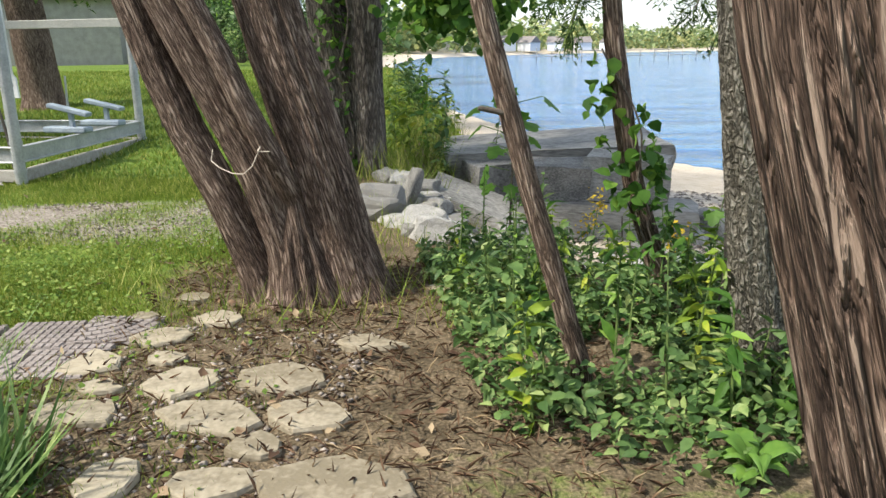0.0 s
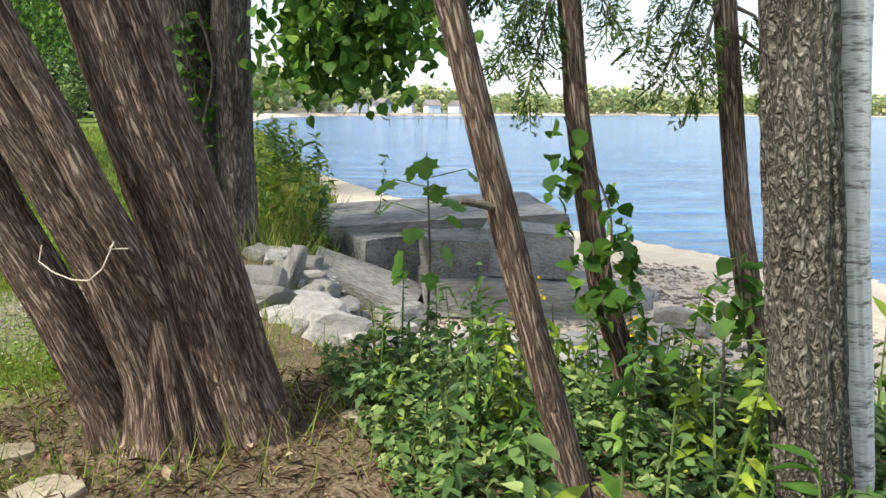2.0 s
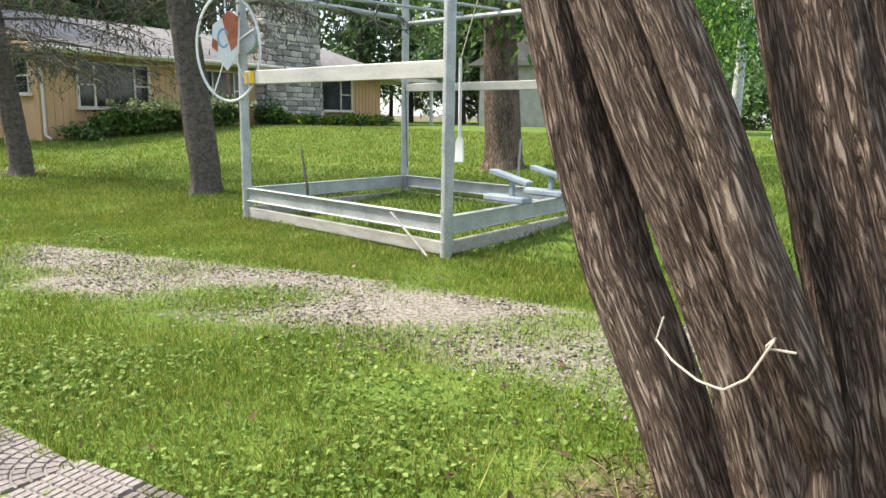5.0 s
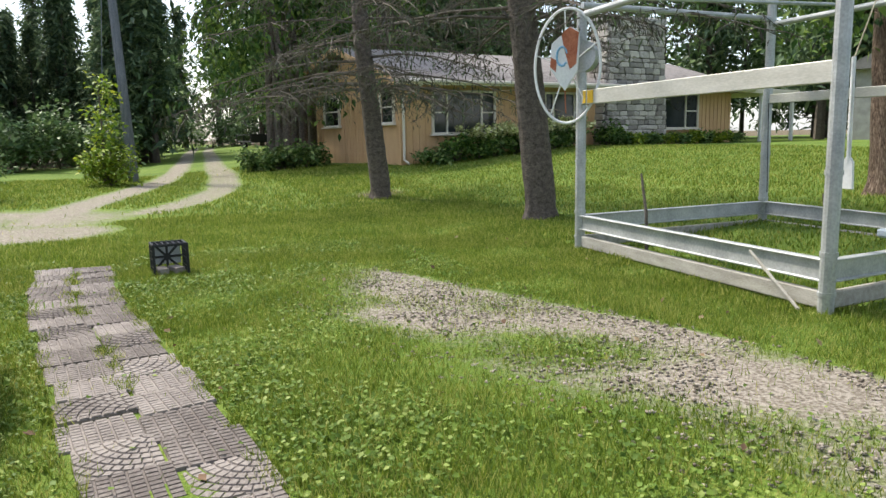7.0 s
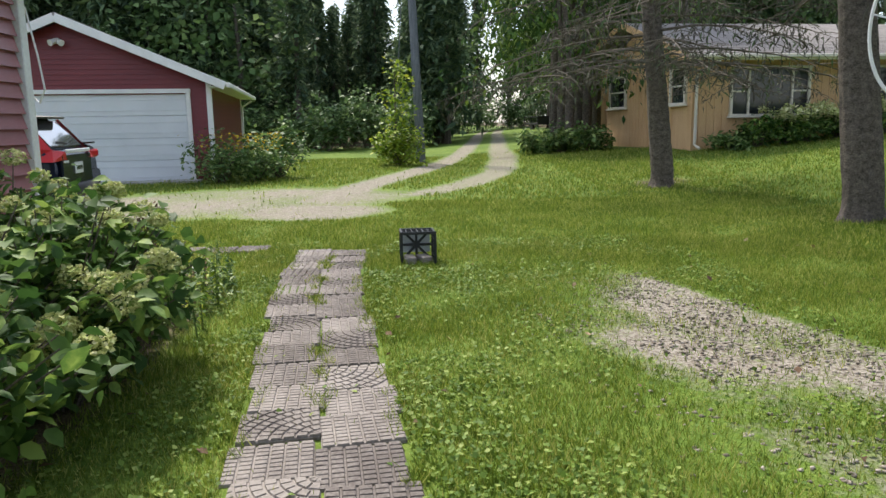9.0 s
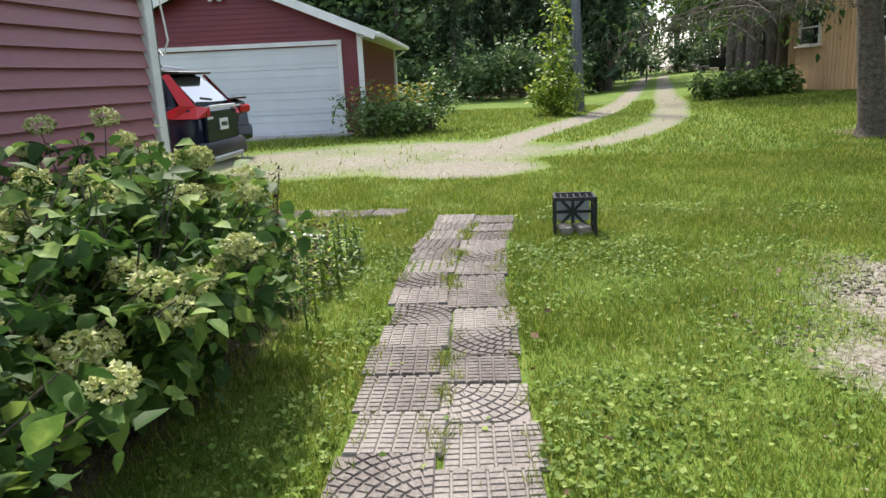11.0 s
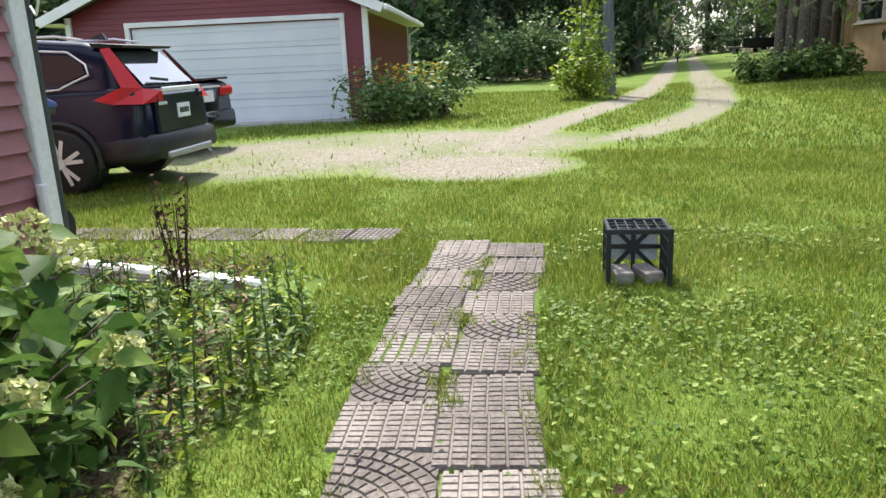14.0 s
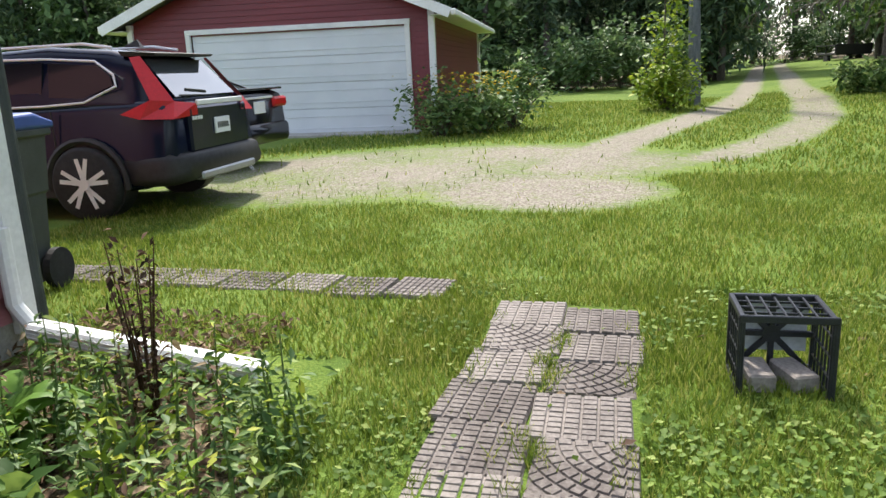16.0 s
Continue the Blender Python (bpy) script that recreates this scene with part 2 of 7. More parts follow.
M_PAPER = mat("grey_translucent_liner", (0.36, 0.38, 0.42), (0.50, 0.52, 0.56), 6, 60, 0.7, 0, 0.1)
M_ROPE = mat("pale_rope", (0.45, 0.38, 0.30), (0.62, 0.55, 0.45), 30, 120, 0.9, 0, 0.3)
M_HOSTA = leaf_mat("hosta_leaf", (0.06, 0.15, 0.03), (0.16, 0.29, 0.05), (0.40, 0.44, 0.06), 0.45, 0.3)


def soil_chain():
    """Ground: lawn, worn gravel, litter and sand, blended by the named masks stored on the sheet."""
    m = bpy.data.materials.new("ground_cover")
    m.use_nodes = True
    n, l = m.node_tree.nodes, m.node_tree.links
    b = n["Principled BSDF"]
    tc = n.new("ShaderNodeTexCoord")

    def nz(scale, detail=5):
        t = n.new("ShaderNodeTexNoise")
        t.inputs["Scale"].default_value, t.inputs["Detail"].default_value = scale, detail
        l.new(tc.outputs["Object"], t.inputs["Vector"])
        return t.outputs[0]

    def ramp(src, stops):
        r = n.new("ShaderNodeValToRGB")
        e = r.color_ramp.elements
        e[0].position, e[0].color = stops[0][0], (*stops[0][1], 1)
        e[1].position, e[1].color = stops[-1][0], (*stops[-1][1], 1)
        for p, c in stops[1:-1]:
            e.new(p).color = (*c, 1)
        l.new(src, r.inputs[0])
        return r.outputs[0]

    def avg(a, c, w=0.5):
        x = n.new("ShaderNodeMix")
        x.inputs[0].default_value = w
        l.new(a, x.inputs[2])
        l.new(c, x.inputs[3])
        return x.outputs[0]

    def over(base, top, attr, src, soft=0.16):
        a = n.new("ShaderNodeAttribute")
        a.attribute_name = attr
        s = n.new("ShaderNodeMath")
        s.operation = 'SUBTRACT'
        l.new(a.outputs["Fac"], s.inputs[0])
        l.new(src, s.inputs[1])
        r = n.new("ShaderNodeMapRange")
        r.inputs[1].default_value, r.inputs[2].default_value = -soft, soft
        l.new(s.outputs[0], r.inputs[0])
        x = n.new("ShaderNodeMixRGB")
        l.new(r.outputs[0], x.inputs[0])
        l.new(base, x.inputs[1])
        l.new(top, x.inputs[2])
        return x.outputs[0]

    coarse, mid, fine = nz(0.5), nz(5), nz(70)
    lawn = ramp(avg(avg(coarse, mid), fine, 0.45), [(0.34, (0.05, 0.085, 0.014)), (0.48, (0.10, 0.165, 0.022)), (0.60, (0.17, 0.23, 0.04)), (0.72, (0.26, 0.25, 0.09))])
    vor = n.new("ShaderNodeTexVoronoi")
    vor.inputs["Scale"].default_value = 38
    l.new(tc.outputs["Object"], vor.inputs["Vector"])
    gravel = ramp(avg(vor.outputs["Distance"], fine, 0.6), [(0.25, (0.09, 0.072, 0.054)), (0.45, (0.205, 0.175, 0.14)), (0.62, (0.34, 0.305, 0.26))])
    litter = ramp(avg(mid, fine, 0.6), [(0.35, (0.05, 0.038, 0.022)), (0.5, (0.12, 0.092, 0.055)), (0.66, (0.26, 0.20, 0.13))])
    sand = ramp(avg(avg(coarse, mid), fine, 0.5), [(0.35, (0.30, 0.245, 0.18)), (0.5, (0.50, 0.43, 0.33)), (0.65, (0.64, 0.57, 0.46))])
    edge = avg(mid, nz(16), 0.6)
    c = over(lawn, litter, "litter", edge)
    c = over(c, gravel, "gravel", edge)
    c = over(c, sand, "sand", edge, 0.1)
    l.new(c, b.inputs["Base Color"])
    b.inputs["Roughness"].default_value = 0.95
    b.inputs["Specular IOR Level"].default_value = 0.2
    bp = n.new("ShaderNodeBump")
    bp.inputs["Strength"].default_value, bp.inputs["Distance"].default_value = 0.8, 0.03
    l.new(avg(mid, fine, 0.6), bp.inputs["Height"])
    l.new(bp.outputs[0], b.inputs["Normal"])
    return m


M_GROUND = soil_chain()


def water_mat():
    m = bpy.data.materials.new("lake_water")
    m.use_nodes = True
    n, l = m.node_tree.nodes, m.node_tree.links
    b = n["Principled BSDF"]
    b.inputs["Base Color"].default_value = (0.10, 0.24, 0.36, 1)
    b.inputs["Roughness"].default_value = 0.12
    tc, mp = n.new("ShaderNodeTexCoord"), n.new("ShaderNodeMapping")
    mp.inputs["Scale"].default_value = (0.5, 1.7, 1)
    mp.inputs["Rotation"].default_value = (0, 0, radians(18))
    l.new(tc.outputs["Object"], mp.inputs[0])
    hs = []
    for s in (0.7, 3.0):
        t = n.new("ShaderNodeTexNoise")
        t.inputs["Scale"].default_value, t.inputs["Detail"].default_value = s, 6
        l.new(mp.outputs[0], t.inputs["Vector"])
        hs.append(t.outputs[0])
    ad = n.new("ShaderNodeMath")
    ad.operation = 'MULTIPLY_ADD'
    l.new(hs[1], ad.inputs[0])
    ad.inputs[1].default_value = 0.3
    l.new(hs[0], ad.inputs[2])
    bp = n.new("ShaderNodeBump")
    bp.inputs["Strength"].default_value, bp.inputs["Distance"].default_value = 1.0, 0.35
    l.new(ad.outputs[0], bp.inputs["Height"])
    l.new(bp.outputs[0], b.inputs["Normal"])
    r = n.new("ShaderNodeValToRGB")
    r.color_ramp.elements[0].position, r.color_ramp.elements[1].position = 0.4, 0.65
    r.color_ramp.elements[0].color, r.color_ramp.elements[1].color = (0.025, 0.10, 0.25, 1), (0.09, 0.22, 0.38, 1)
    l.new(hs[0], r.inputs[0])
    l.new(r.outputs[0], b.inputs["Base Color"])
    return m


M_WATER = water_mat()


# ---- mesh builders ----
class MB:
    """Collects vertices and faces for one mesh."""

    def __init__(self):
        self.v, self.f = [], []

    def add(self, vs, fs, m=None):
        o = len(self.v)
        self.v += [tuple(m @ Vector(p)) if m else tuple(p) for p in vs]
        self.f += [[o + i for i in f] for f in fs]
        return self

    def box(self, c, s, b=0.006, m=None):
        """A box of size s round c with chamfered edges."""
        h = [x / 2 for x in s]
        b = min(b, *(x * 0.45 for x in h))
        vs, idx = [], {}
        for sx in (-1, 1):
            for sy in (-1, 1):
                for sz in (-1, 1):
                    for a in range(3):
                        p = [sx * h[0], sy * h[1], sz * h[2]]
                        sg = (sx, sy, sz)
                        for k in range(3):
                            if k != a:
                                p[k] -= sg[k] * b
                        idx[(sx, sy, sz, a)] = len(vs)
                        vs.append((c[0] + p[0], c[1] + p[1], c[2] + p[2]))
        fs = []
        for a in range(3):
            u, w = (a + 1) % 3, (a + 2) % 3
            for s1 in (-1, 1):
                q = []
                for su, sw in ((-1, -1), (1, -1), (1, 1), (-1, 1)):
                    k = [0, 0, 0]
                    k[a], k[u], k[w] = s1, su, sw
                    q.append(idx[(*k, a)])
                fs.append(q if s1 > 0 else q[::-1])
        for a in range(3):
            u, w = (a + 1) % 3, (a + 2) % 3
            for su in (-1, 1):
                for sw in (-1, 1):
                    k0, k1 = [0] * 3, [0] * 3
                    k0[a], k1[a] = -1, 1
                    k0[u] = k1[u] = su
                    k0[w] = k1[w] = sw
                    q = [idx[(*k0, u)], idx[(*k1, u)], idx[(*k1, w)], idx[(*k0, w)]]
                    fs.append(q if su * sw < 0 else q[::-1])
        for sx in (-1, 1):
            for sy in (-1, 1):
                for sz in (-1, 1):
                    q = [idx[(sx, sy, sz, a)] for a in range(3)]
                    fs.append(q if sx * sy * sz > 0 else q[::-1])
        return self.add(vs, fs, m)

    def bar(self, a, b, w, h=None, bev=0.004):
        """A square bar from a to b."""
        a, b = Vector(a), Vector(b)
        d = b - a
        q = d.to_track_quat('X', 'Z').to_matrix().to_4x4()
        return self.box((0, 0, 0), (d.length, w, h or w), bev, Matrix.Translation((a + b) / 2) @ q)

    def tube(self, pts, radii, n=8, ridge=None, caps=True, squash=None):
        """A tube along pts; ridge(angle, metres along) scales its radius."""
        pts = [Vector(p) for p in pts]
        if isinstance(radii, (int, float)):
            radii = [radii] * len(pts)
        vs, fs, along = [], [], 0.0
        ref = None
        for i, p in enumerate(pts):
            d = (pts[min(i + 1, len(pts) - 1)] - pts[max(i - 1, 0)]).normalized()
            if ref is None:
                ref = Vector((1, 0, 0)) if abs(d.x) < 0.8 else Vector((0, 1, 0))
            x = (ref - d * ref.dot(d)).normalized()
            y = d.cross(x)
            ref = x
            if i:
                along += (p - pts[i - 1]).length
            for k in range(n):
                a = 2 * math.pi * k / n
                r = radii[i] * (ridge(a, along) if ridge else 1)
                vs.append(p + x * (r * math.cos(a)) + y * (r * math.sin(a)))
        for i in range(len(pts) - 1):
            for k in range(n):
                k2 = (k + 1) % n
                fs.append([i * n + k, i * n + k2, (i + 1) * n + k2, (i + 1) * n + k])
        if caps:
            fs.append(list(range(n))[::-1])
            fs.append([(len(pts) - 1) * n + k for k in range(n)])
        return self.add(vs, fs)

    def prism(self, outline, y0, y1, m=None):
        """An outline in x, z pushed from y0 to y1."""
        n = len(outline)
        vs = [(x, y0, z) for x, z in outline] + [(x, y1, z) for x, z in outline]
        fs = [[i, (i + 1) % n, n + (i + 1) % n, n + i] for i in range(n)] + [list(range(n))[::-1], list(range(n, 2 * n))]
        return self.add(vs, fs, m)

    def mesh(self, name, smooth=False):
        me = bpy.data.meshes.new(name)
        me.from_pydata(self.v, [], self.f)
        if smooth:
            me.polygons.foreach_set("use_smooth", [True] * len(me.polygons))
        me.update()
        return me


def np_mesh(name, verts, faces, smooth=False):
    """A mesh from arrays: verts (n, 3), faces (m, k)."""
    me = bpy.data.meshes.new(name)
    k = faces.shape[1]
    me.vertices.add(len(verts))
    me.vertices.foreach_set("co", np.ascontiguousarray(verts, np.float32).ravel())
    me.loops.add(faces.size)
    me.loops.foreach_set("vertex_index", np.ascontiguousarray(faces, np.int32).ravel())
    me.polygons.add(len(faces))
    me.polygons.foreach_set("loop_start", np.arange(0, faces.size, k, dtype=np.int32))
    me.polygons.foreach_set("loop_total", np.full(len(faces), k, np.int32))
    if smooth:
        me.polygons.foreach_set("use_smooth", np.ones(len(faces), bool))
    me.update(calc_edges=True)
    return me


def part(name, mb, material, parent, label="", smooth=False):
    me = mb.mesh(name, smooth) if isinstance(mb, MB) else mb
    if material and not me.materials:
        me.materials.append(material)
    ob = new(name, me)
    ob.parent = parent
    return tagged(ob, label)


def thing(name, label, category, m=None, group="", kind=""):
    ob = new(name)
    ob.empty_display_size = 0.1
    if m:
        ob.matrix_world = m
    return tagged(ob, label, category, group, kind)


def solid(name, mb, material, label, category, kind="", group="", smooth=False, m=None):
    me = mb.mesh(name, smooth) if isinstance(mb, MB) else mb
    if material:
        me.materials.append(material)
    ob = new(name, me)
    if m:
        ob.matrix_world = m
    return tagged(ob, label, category, group, kind)


rng = np.random.default_rng(7)


def leaves(name, centres, size, droop=0.3, aspect=0.6, upright=0.0, vary=0.4, flat=0.5, fine=False):
    """Many small folded leaves, four corners each, at the given places, as one mesh."""
    c = np.asarray(centres, float)
    n = len(c)
    a = rng.uniform(0, 2 * np.pi, n)
    tilt = rng.normal(-droop, 0.45, n) + upright
    d = np.stack([np.cos(a) * np.cos(tilt), np.sin(a) * np.cos(tilt), np.sin(tilt)], 1)
    up = np.stack([rng.normal(0, flat, n), rng.normal(0, flat, n), np.ones(n)], 1)
    s = np.cross(d, up)
    s /= np.linalg.norm(s, axis=1)[:, None] + 1e-9
    nn = np.cross(s, d)
    L = (np.asarray(size) * (1 + vary * rng.uniform(-1, 1, n)))[:, None]
    W = L * aspect / 2
    fold = nn * L * 0.10
    if fine:
        dip = nn * L * 0.14
        v = np.stack([c, c + d * L * 0.22 + s * W * 0.85 + fold, c + d * L * 0.55 + s * W * 0.92 + fold * 0.6, c + d * L - dip, c + d * L * 0.55 - s * W * 0.92 + fold * 0.6, c + d * L * 0.22 - s * W * 0.85 + fold, c + d * L * 0.5], 1).reshape(-1, 3)
        i = np.arange(n)[:, None] * 7
        f = np.concatenate([i + [[0, 1, 6]], i + [[1, 2, 6]], i + [[2, 3, 6]], i + [[3, 4, 6]], i + [[4, 5, 6]], i + [[5, 0, 6]]], 0)
        return np_mesh(name, v, f)
    v = np.stack([c, c + d * L * 0.45 + s * W + fold, c + d * L, c + d * L * 0.45 - s * W + fold], 1).reshape(-1, 3)
    i = np.arange(n)[:, None] * 4
    f = np.concatenate([i + [[0, 1, 2]], i + [[0, 2, 3]]], 0)
    return np_mesh(name, v, f)


def blades(name, xy, z, h, w, lean=0.5):
    """Grass: one narrow bent blade of two faces at each place."""
    n = len(xy)
    a = rng.uniform(0, 2 * np.pi, n)
    b = rng.uniform(0, 2 * np.pi, n)
    h = h * rng.uniform(0.5, 1.3, n)
    base = np.column_stack([xy, z])
    s = np.column_stack([np.cos(a), np.sin(a), np.zeros(n)]) * (w / 2)
    ln = np.column_stack([np.cos(b), np.sin(b), np.zeros(n)]) * (h * lean * rng.uniform(0.2, 1.2, n))[:, None]
    tip = base + ln + np.column_stack([np.zeros((n, 2)), h])
    v = np.stack([base - s, base + s, tip], 1).reshape(-1, 3)
    return np_mesh(name, v, np.arange(3 * n).reshape(-1, 3))


# ---- the lie of the land ----
BANK_Y = [-300, -40, -10, 0, 4, 5.2, 6, 7, 8.2, 9.5, 12, 20, 30, 60, 130, 250, 400]
BANK_X = [190, 28, 12, 6, 2.6, 0.75, -0.35, -0.95, -0.9, -0.7, -0.9, -2.6, -5.6, -12.5, -25, -38, -52]
WAT_X = [200, 38, 19, 13, 10.6, 9.9, 9.5, 9.0, 8.4, 7.7, 5.8, 1.0, -2.3, -8.9, -20, -29, -40]


def smooth(t):
    t = np.clip(t, 0, 1)
    return t * t * (3 - 2 * t)


def gz(x, y):
    """Height of the ground."""
    x, y = np.asarray(x, float), np.asarray(y, float)
    lawn = 1.05 * np.clip((y - 9 + 0.5 * np.clip(-x - 14, 0, 8)) / 14, 0, 0.8)
    db = (x - np.interp(y, BANK_Y, BANK_X)) * 0.85
    dw = (np.interp(y, BANK_Y, WAT_X) - x) * 0.85
    beach = np.where(dw > 0, -0.9 + 0.32 * smooth(dw / 5.0), np.maximum(-0.9 + dw * 0.12, -3))
    far = smooth((y - 25) / 20)
    k = smooth((db + 0.1) / (1.2 + 1.5 * far))
    return lawn * (1 - k) * (1 - 0.0 * far) + beach * k


def band(x, y, px, py, half, soft):
    """1 along the line y = f(x), falling to 0 past half a width."""
    d = np.abs(y - np.interp(x, px, py))
    return np.clip((half + soft - d) / soft, 0, 1) * (x > px[0]) * (x < px[-1])


def gravel_mask(x, y):
    u = np.interp(x, [-9.6, -8.4, -6.85, -5.7, -4.4, -3.4, -2.6, -1.6, -0.8], [5.25, 5.65, 6.2, 6.57, 6.98, 7.12, 7.3, 7.6, 7.8]) - y
    a = smooth(u / 0.22) * (1 - 0.20 * smooth((u - 0.6) / 0.5) - 0.80 * smooth((u - 1.2 + 1.0 * smooth((-6.0 - x) / 2.0)) / 1.1)) * smooth((x + 9.2) / 2.4) * smooth((-0.5 - x) / 0.5)
    a = a * (0.68 + 0.20 * np.sin(2.3 * x + 1.1 * y) * np.sin(2.9 * y - 1.2 * x + 1) + 0.10 * np.sin(5.1 * x - 3.7 * y))
    t1 = band(x, y, [-75, -60, -45, -32, -26, -21, -17.5, -14], [11, 9, 7.4, 5.85, 4.9, 3.7, 2.8, 2.2], 0.35, 0.3)
    t2 = band(x, y, [-75, -60, -45, -32, -26, -21, -17.5, -15.2], [12.4, 10.4, 8.8, 7.3, 6.8, 6.1, 5.0, 3.9], 0.35, 0.3) * 0.95
    lot = np.clip(1.25 - np.hypot((x + 14.6) / 3.1, (y - 0.6 + 0.25 * (x + 14.6)) / 3.6) ** 3, 0, 1) * 0.62
    lot2 = np.clip(1.2 - np.hypot((x + 12.9) / 1.25, (y - 2.3) / 1.4) ** 3, 0, 1) * 0.8
    return np.maximum.reduce([a, t1 * 0.66, t2 * 0.64, lot * (0.92 + 0.16 * np.sin(1.7 * x + 0.6 * y) * np.sin(1.9 * y - 0.5 * x)), lot2 * 0.82])


def sand_mask(x, y):
    db = (x - np.interp(y, BANK_Y, BANK_X)) * 0.85
    return smooth((db - 0.35) / 0.8)


def litter_mask(x, y):
    a = np.clip(1.35 - np.hypot((x + 0.55) / 1.25, (y - 3.6) / 1.6) ** 2, 0, 1) * 0.75
    b = np.clip(1.3 - np.hypot((x - 1.0) / 2.2, (y - 4.2) / 1.7) ** 2, 0, 1) * 0.8
    c = np.clip(1.3 - np.hypot((x + 0.9) / 1.0, (y - 4.9) / 0.8) ** 2, 0, 1) * 0.8
    d = np.clip(1.3 - np.hypot((x + 1.1) / 1.2, (y - 8.6) / 1.2) ** 2, 0, 1) * 0.75
    e = smooth((2.65 - y) / 0.5) * smooth((x + 8.35 - 0.5 * smooth((y - 1.8) / 0.4)) / 0.3) * smooth((0.6 - x) / 0.5) * 0.8
    f = np.clip(1.3 - np.hypot((x + 16.2) / 0.8, (y - 8.7) / 0.8) ** 2, 0, 1) * 0.6
    g = smooth((-x - 40) / 6) * (1 - smooth((-y + 2) / 3) * 0) * smooth((np.abs(y - 9) - 4) / 3) * 0.7
    db = (x - np.interp(y, BANK_Y, BANK_X)) * 0.85
    h = smooth((db + 0.55) / 0.4) * smooth((14 - y) / 3) * smooth((y - 2) / 1) * 0.85
    i = np.clip(1.4 - np.hypot((x + 0.2) / 0.9, (y - 5.7) / 1.1) ** 2, 0, 1) * 0.85
    return np.maximum.reduce([a, b, c, d, e, f, g, h, i])


def axis(parts):
    out = []
    for a, b, s in parts:
        out += list(np.arange(a, b, s))
    return np.array(out + [parts[-1][1]])


GX = axis([(-1500, -300, 150), (-300, -80, 20), (-80, -26, 1.5), (-26, -14, 0.4), (-14, 7, 0.14), (7, 20, 0.6), (20, 100, 8), (100, 1500, 140)])
GY = axis([(-1500, -200, 130), (-200, -40, 16), (-40, -6, 1.2), (-6, 0, 0.4), (0, 13, 0.14), (13, 30, 0.5), (30, 140, 4), (140, 400, 20), (400, 2400, 200)])
xx, yy = np.meshgrid(GX, GY)
zz = gz(xx, yy)
near = np.exp(-((np.hypot(xx + 4, yy - 4) / 14) ** 4))
bumps = np.array([noise.noise((x * 1.3, y * 1.3, 0)) + 0.5 * noise.noise((x * 4, y * 4, 3)) for x, y in zip(xx.ravel(), yy.ravel())]).reshape(xx.shape)
zz = zz + bumps * near * 0.016
gv = np.stack([xx, yy, zz], -1).reshape(-1, 3)
nx, ny = len(GX), len(GY)
ii = (np.arange(ny - 1)[:, None] * nx + np.arange(nx - 1)[None]).ravel()
ground_me = np_mesh("ground", gv, np.stack([ii, ii + 1, ii + nx + 1, ii + nx], 1), True)
for key, fn in (("gravel", gravel_mask), ("sand", sand_mask), ("litter", litter_mask)):
    at = ground_me.attributes.new(key, 'FLOAT', 'POINT')
    at.data.foreach_set("value", fn(xx, yy).ravel().astype(np.float32))
solid("ground", ground_me, M_GROUND, "mown lawn with worn gravel, leaf litter and a sandy beach", "ground", "structure")
solid("water", np_mesh("water", np.array([(-60, 5, -0.9), (1600, -1400, -0.9), (2400, 2400, -0.9), (-60, 2400, -0.9), (-60, 60, -0.9)], float),
                       np.array([[0, 1, 2, 3, 4]])), M_WATER, "pale blue lake rippled by a light wind", "lake", "structure")


# ---- buildings ----
def clapboards(parent, material, m, spans, row, thick=0.022):
    """Lapped siding boards on a wall in local x, z; spans(z0, z1) gives the stretches of x that a row covers."""
    cache = {}
    z = spans.z0
    while z < spans.z1 - 0.02:
        for a, b in spans(z, z + row):
            if b - a < 0.03:
                continue
            key = round(b - a, 3)
            if key not in cache:
                L = b - a
                mb = MB().prism([(0.0, 0.0), (-thick, 0.0), (-thick * 0.9, 0.012), (-0.004, row + 0.012), (0.0, row + 0.012)], 0, L, pose(0, 0, 0, 0, 0, 0))
                mb.v = [(y, x, zz_) for x, y, zz_ in mb.v]
                mb.f = [f[::-1] for f in mb.f]
                me = mb.mesh("siding_board")
                me.materials.append(material)
                cache[key] = me
            ob = part("siding_board", cache[key], None, parent)
            ob.matrix_basis = m @ pose(a, 0, z)
        z += row


class Spans:
    def __init__(self, z0, z1, fn):
        self.z0, self.z1, self.fn = z0, z1, fn

    def __call__(self, a, b):
        return self.fn(a, b)


def window_unit(name, parent, m, w, h, splits, material=M_TRIM):
    """A window with a raised frame, mullions and separate panes; splits are fractions of the width."""
    win = thing(name, "", "")
    win.parent = parent
    win.matrix_basis = m
    fr = MB()
    for c, s in (((0, 0, -h / 2), (w + 0.12, 0.09, 0.07)), ((0, 0, h / 2), (w + 0.12, 0.09, 0.07)), ((-w / 2, 0, 0), (0.07, 0.085, h - 0.06)), ((w / 2, 0, 0), (0.07, 0.085, h - 0.06))):
        fr.box(c, s, 0.008)
    for f in splits[1:-1]:
        fr.box((-w / 2 + f * w, 0, 0), (0.055, 0.07, h - 0.07), 0.006)
    part("window_frame", fr, material, win)
    part("window_sill", MB().box((0, -0.05, -h / 2 - 0.045), (w + 0.2, 0.14, 0.04), 0.008), material, win)
    for a, b in zip(splits, splits[1:]):
        x0, x1 = -w / 2 + a * w + 0.03, -w / 2 + b * w - 0.03
        if b - a < 0.34 and len(splits) > 2 or len(splits) == 2:
            part("meeting_rail", MB().box(((x0 + x1) / 2, -0.005, 0), (x1 - x0, 0.05, 0.045), 0.005), material, win)
        part("pane", MB().box(((x0 + x1) / 2, 0.02, 0), (x1 - x0, 0.008, h - 0.07), 0.001), M_PANE, win)
    return win


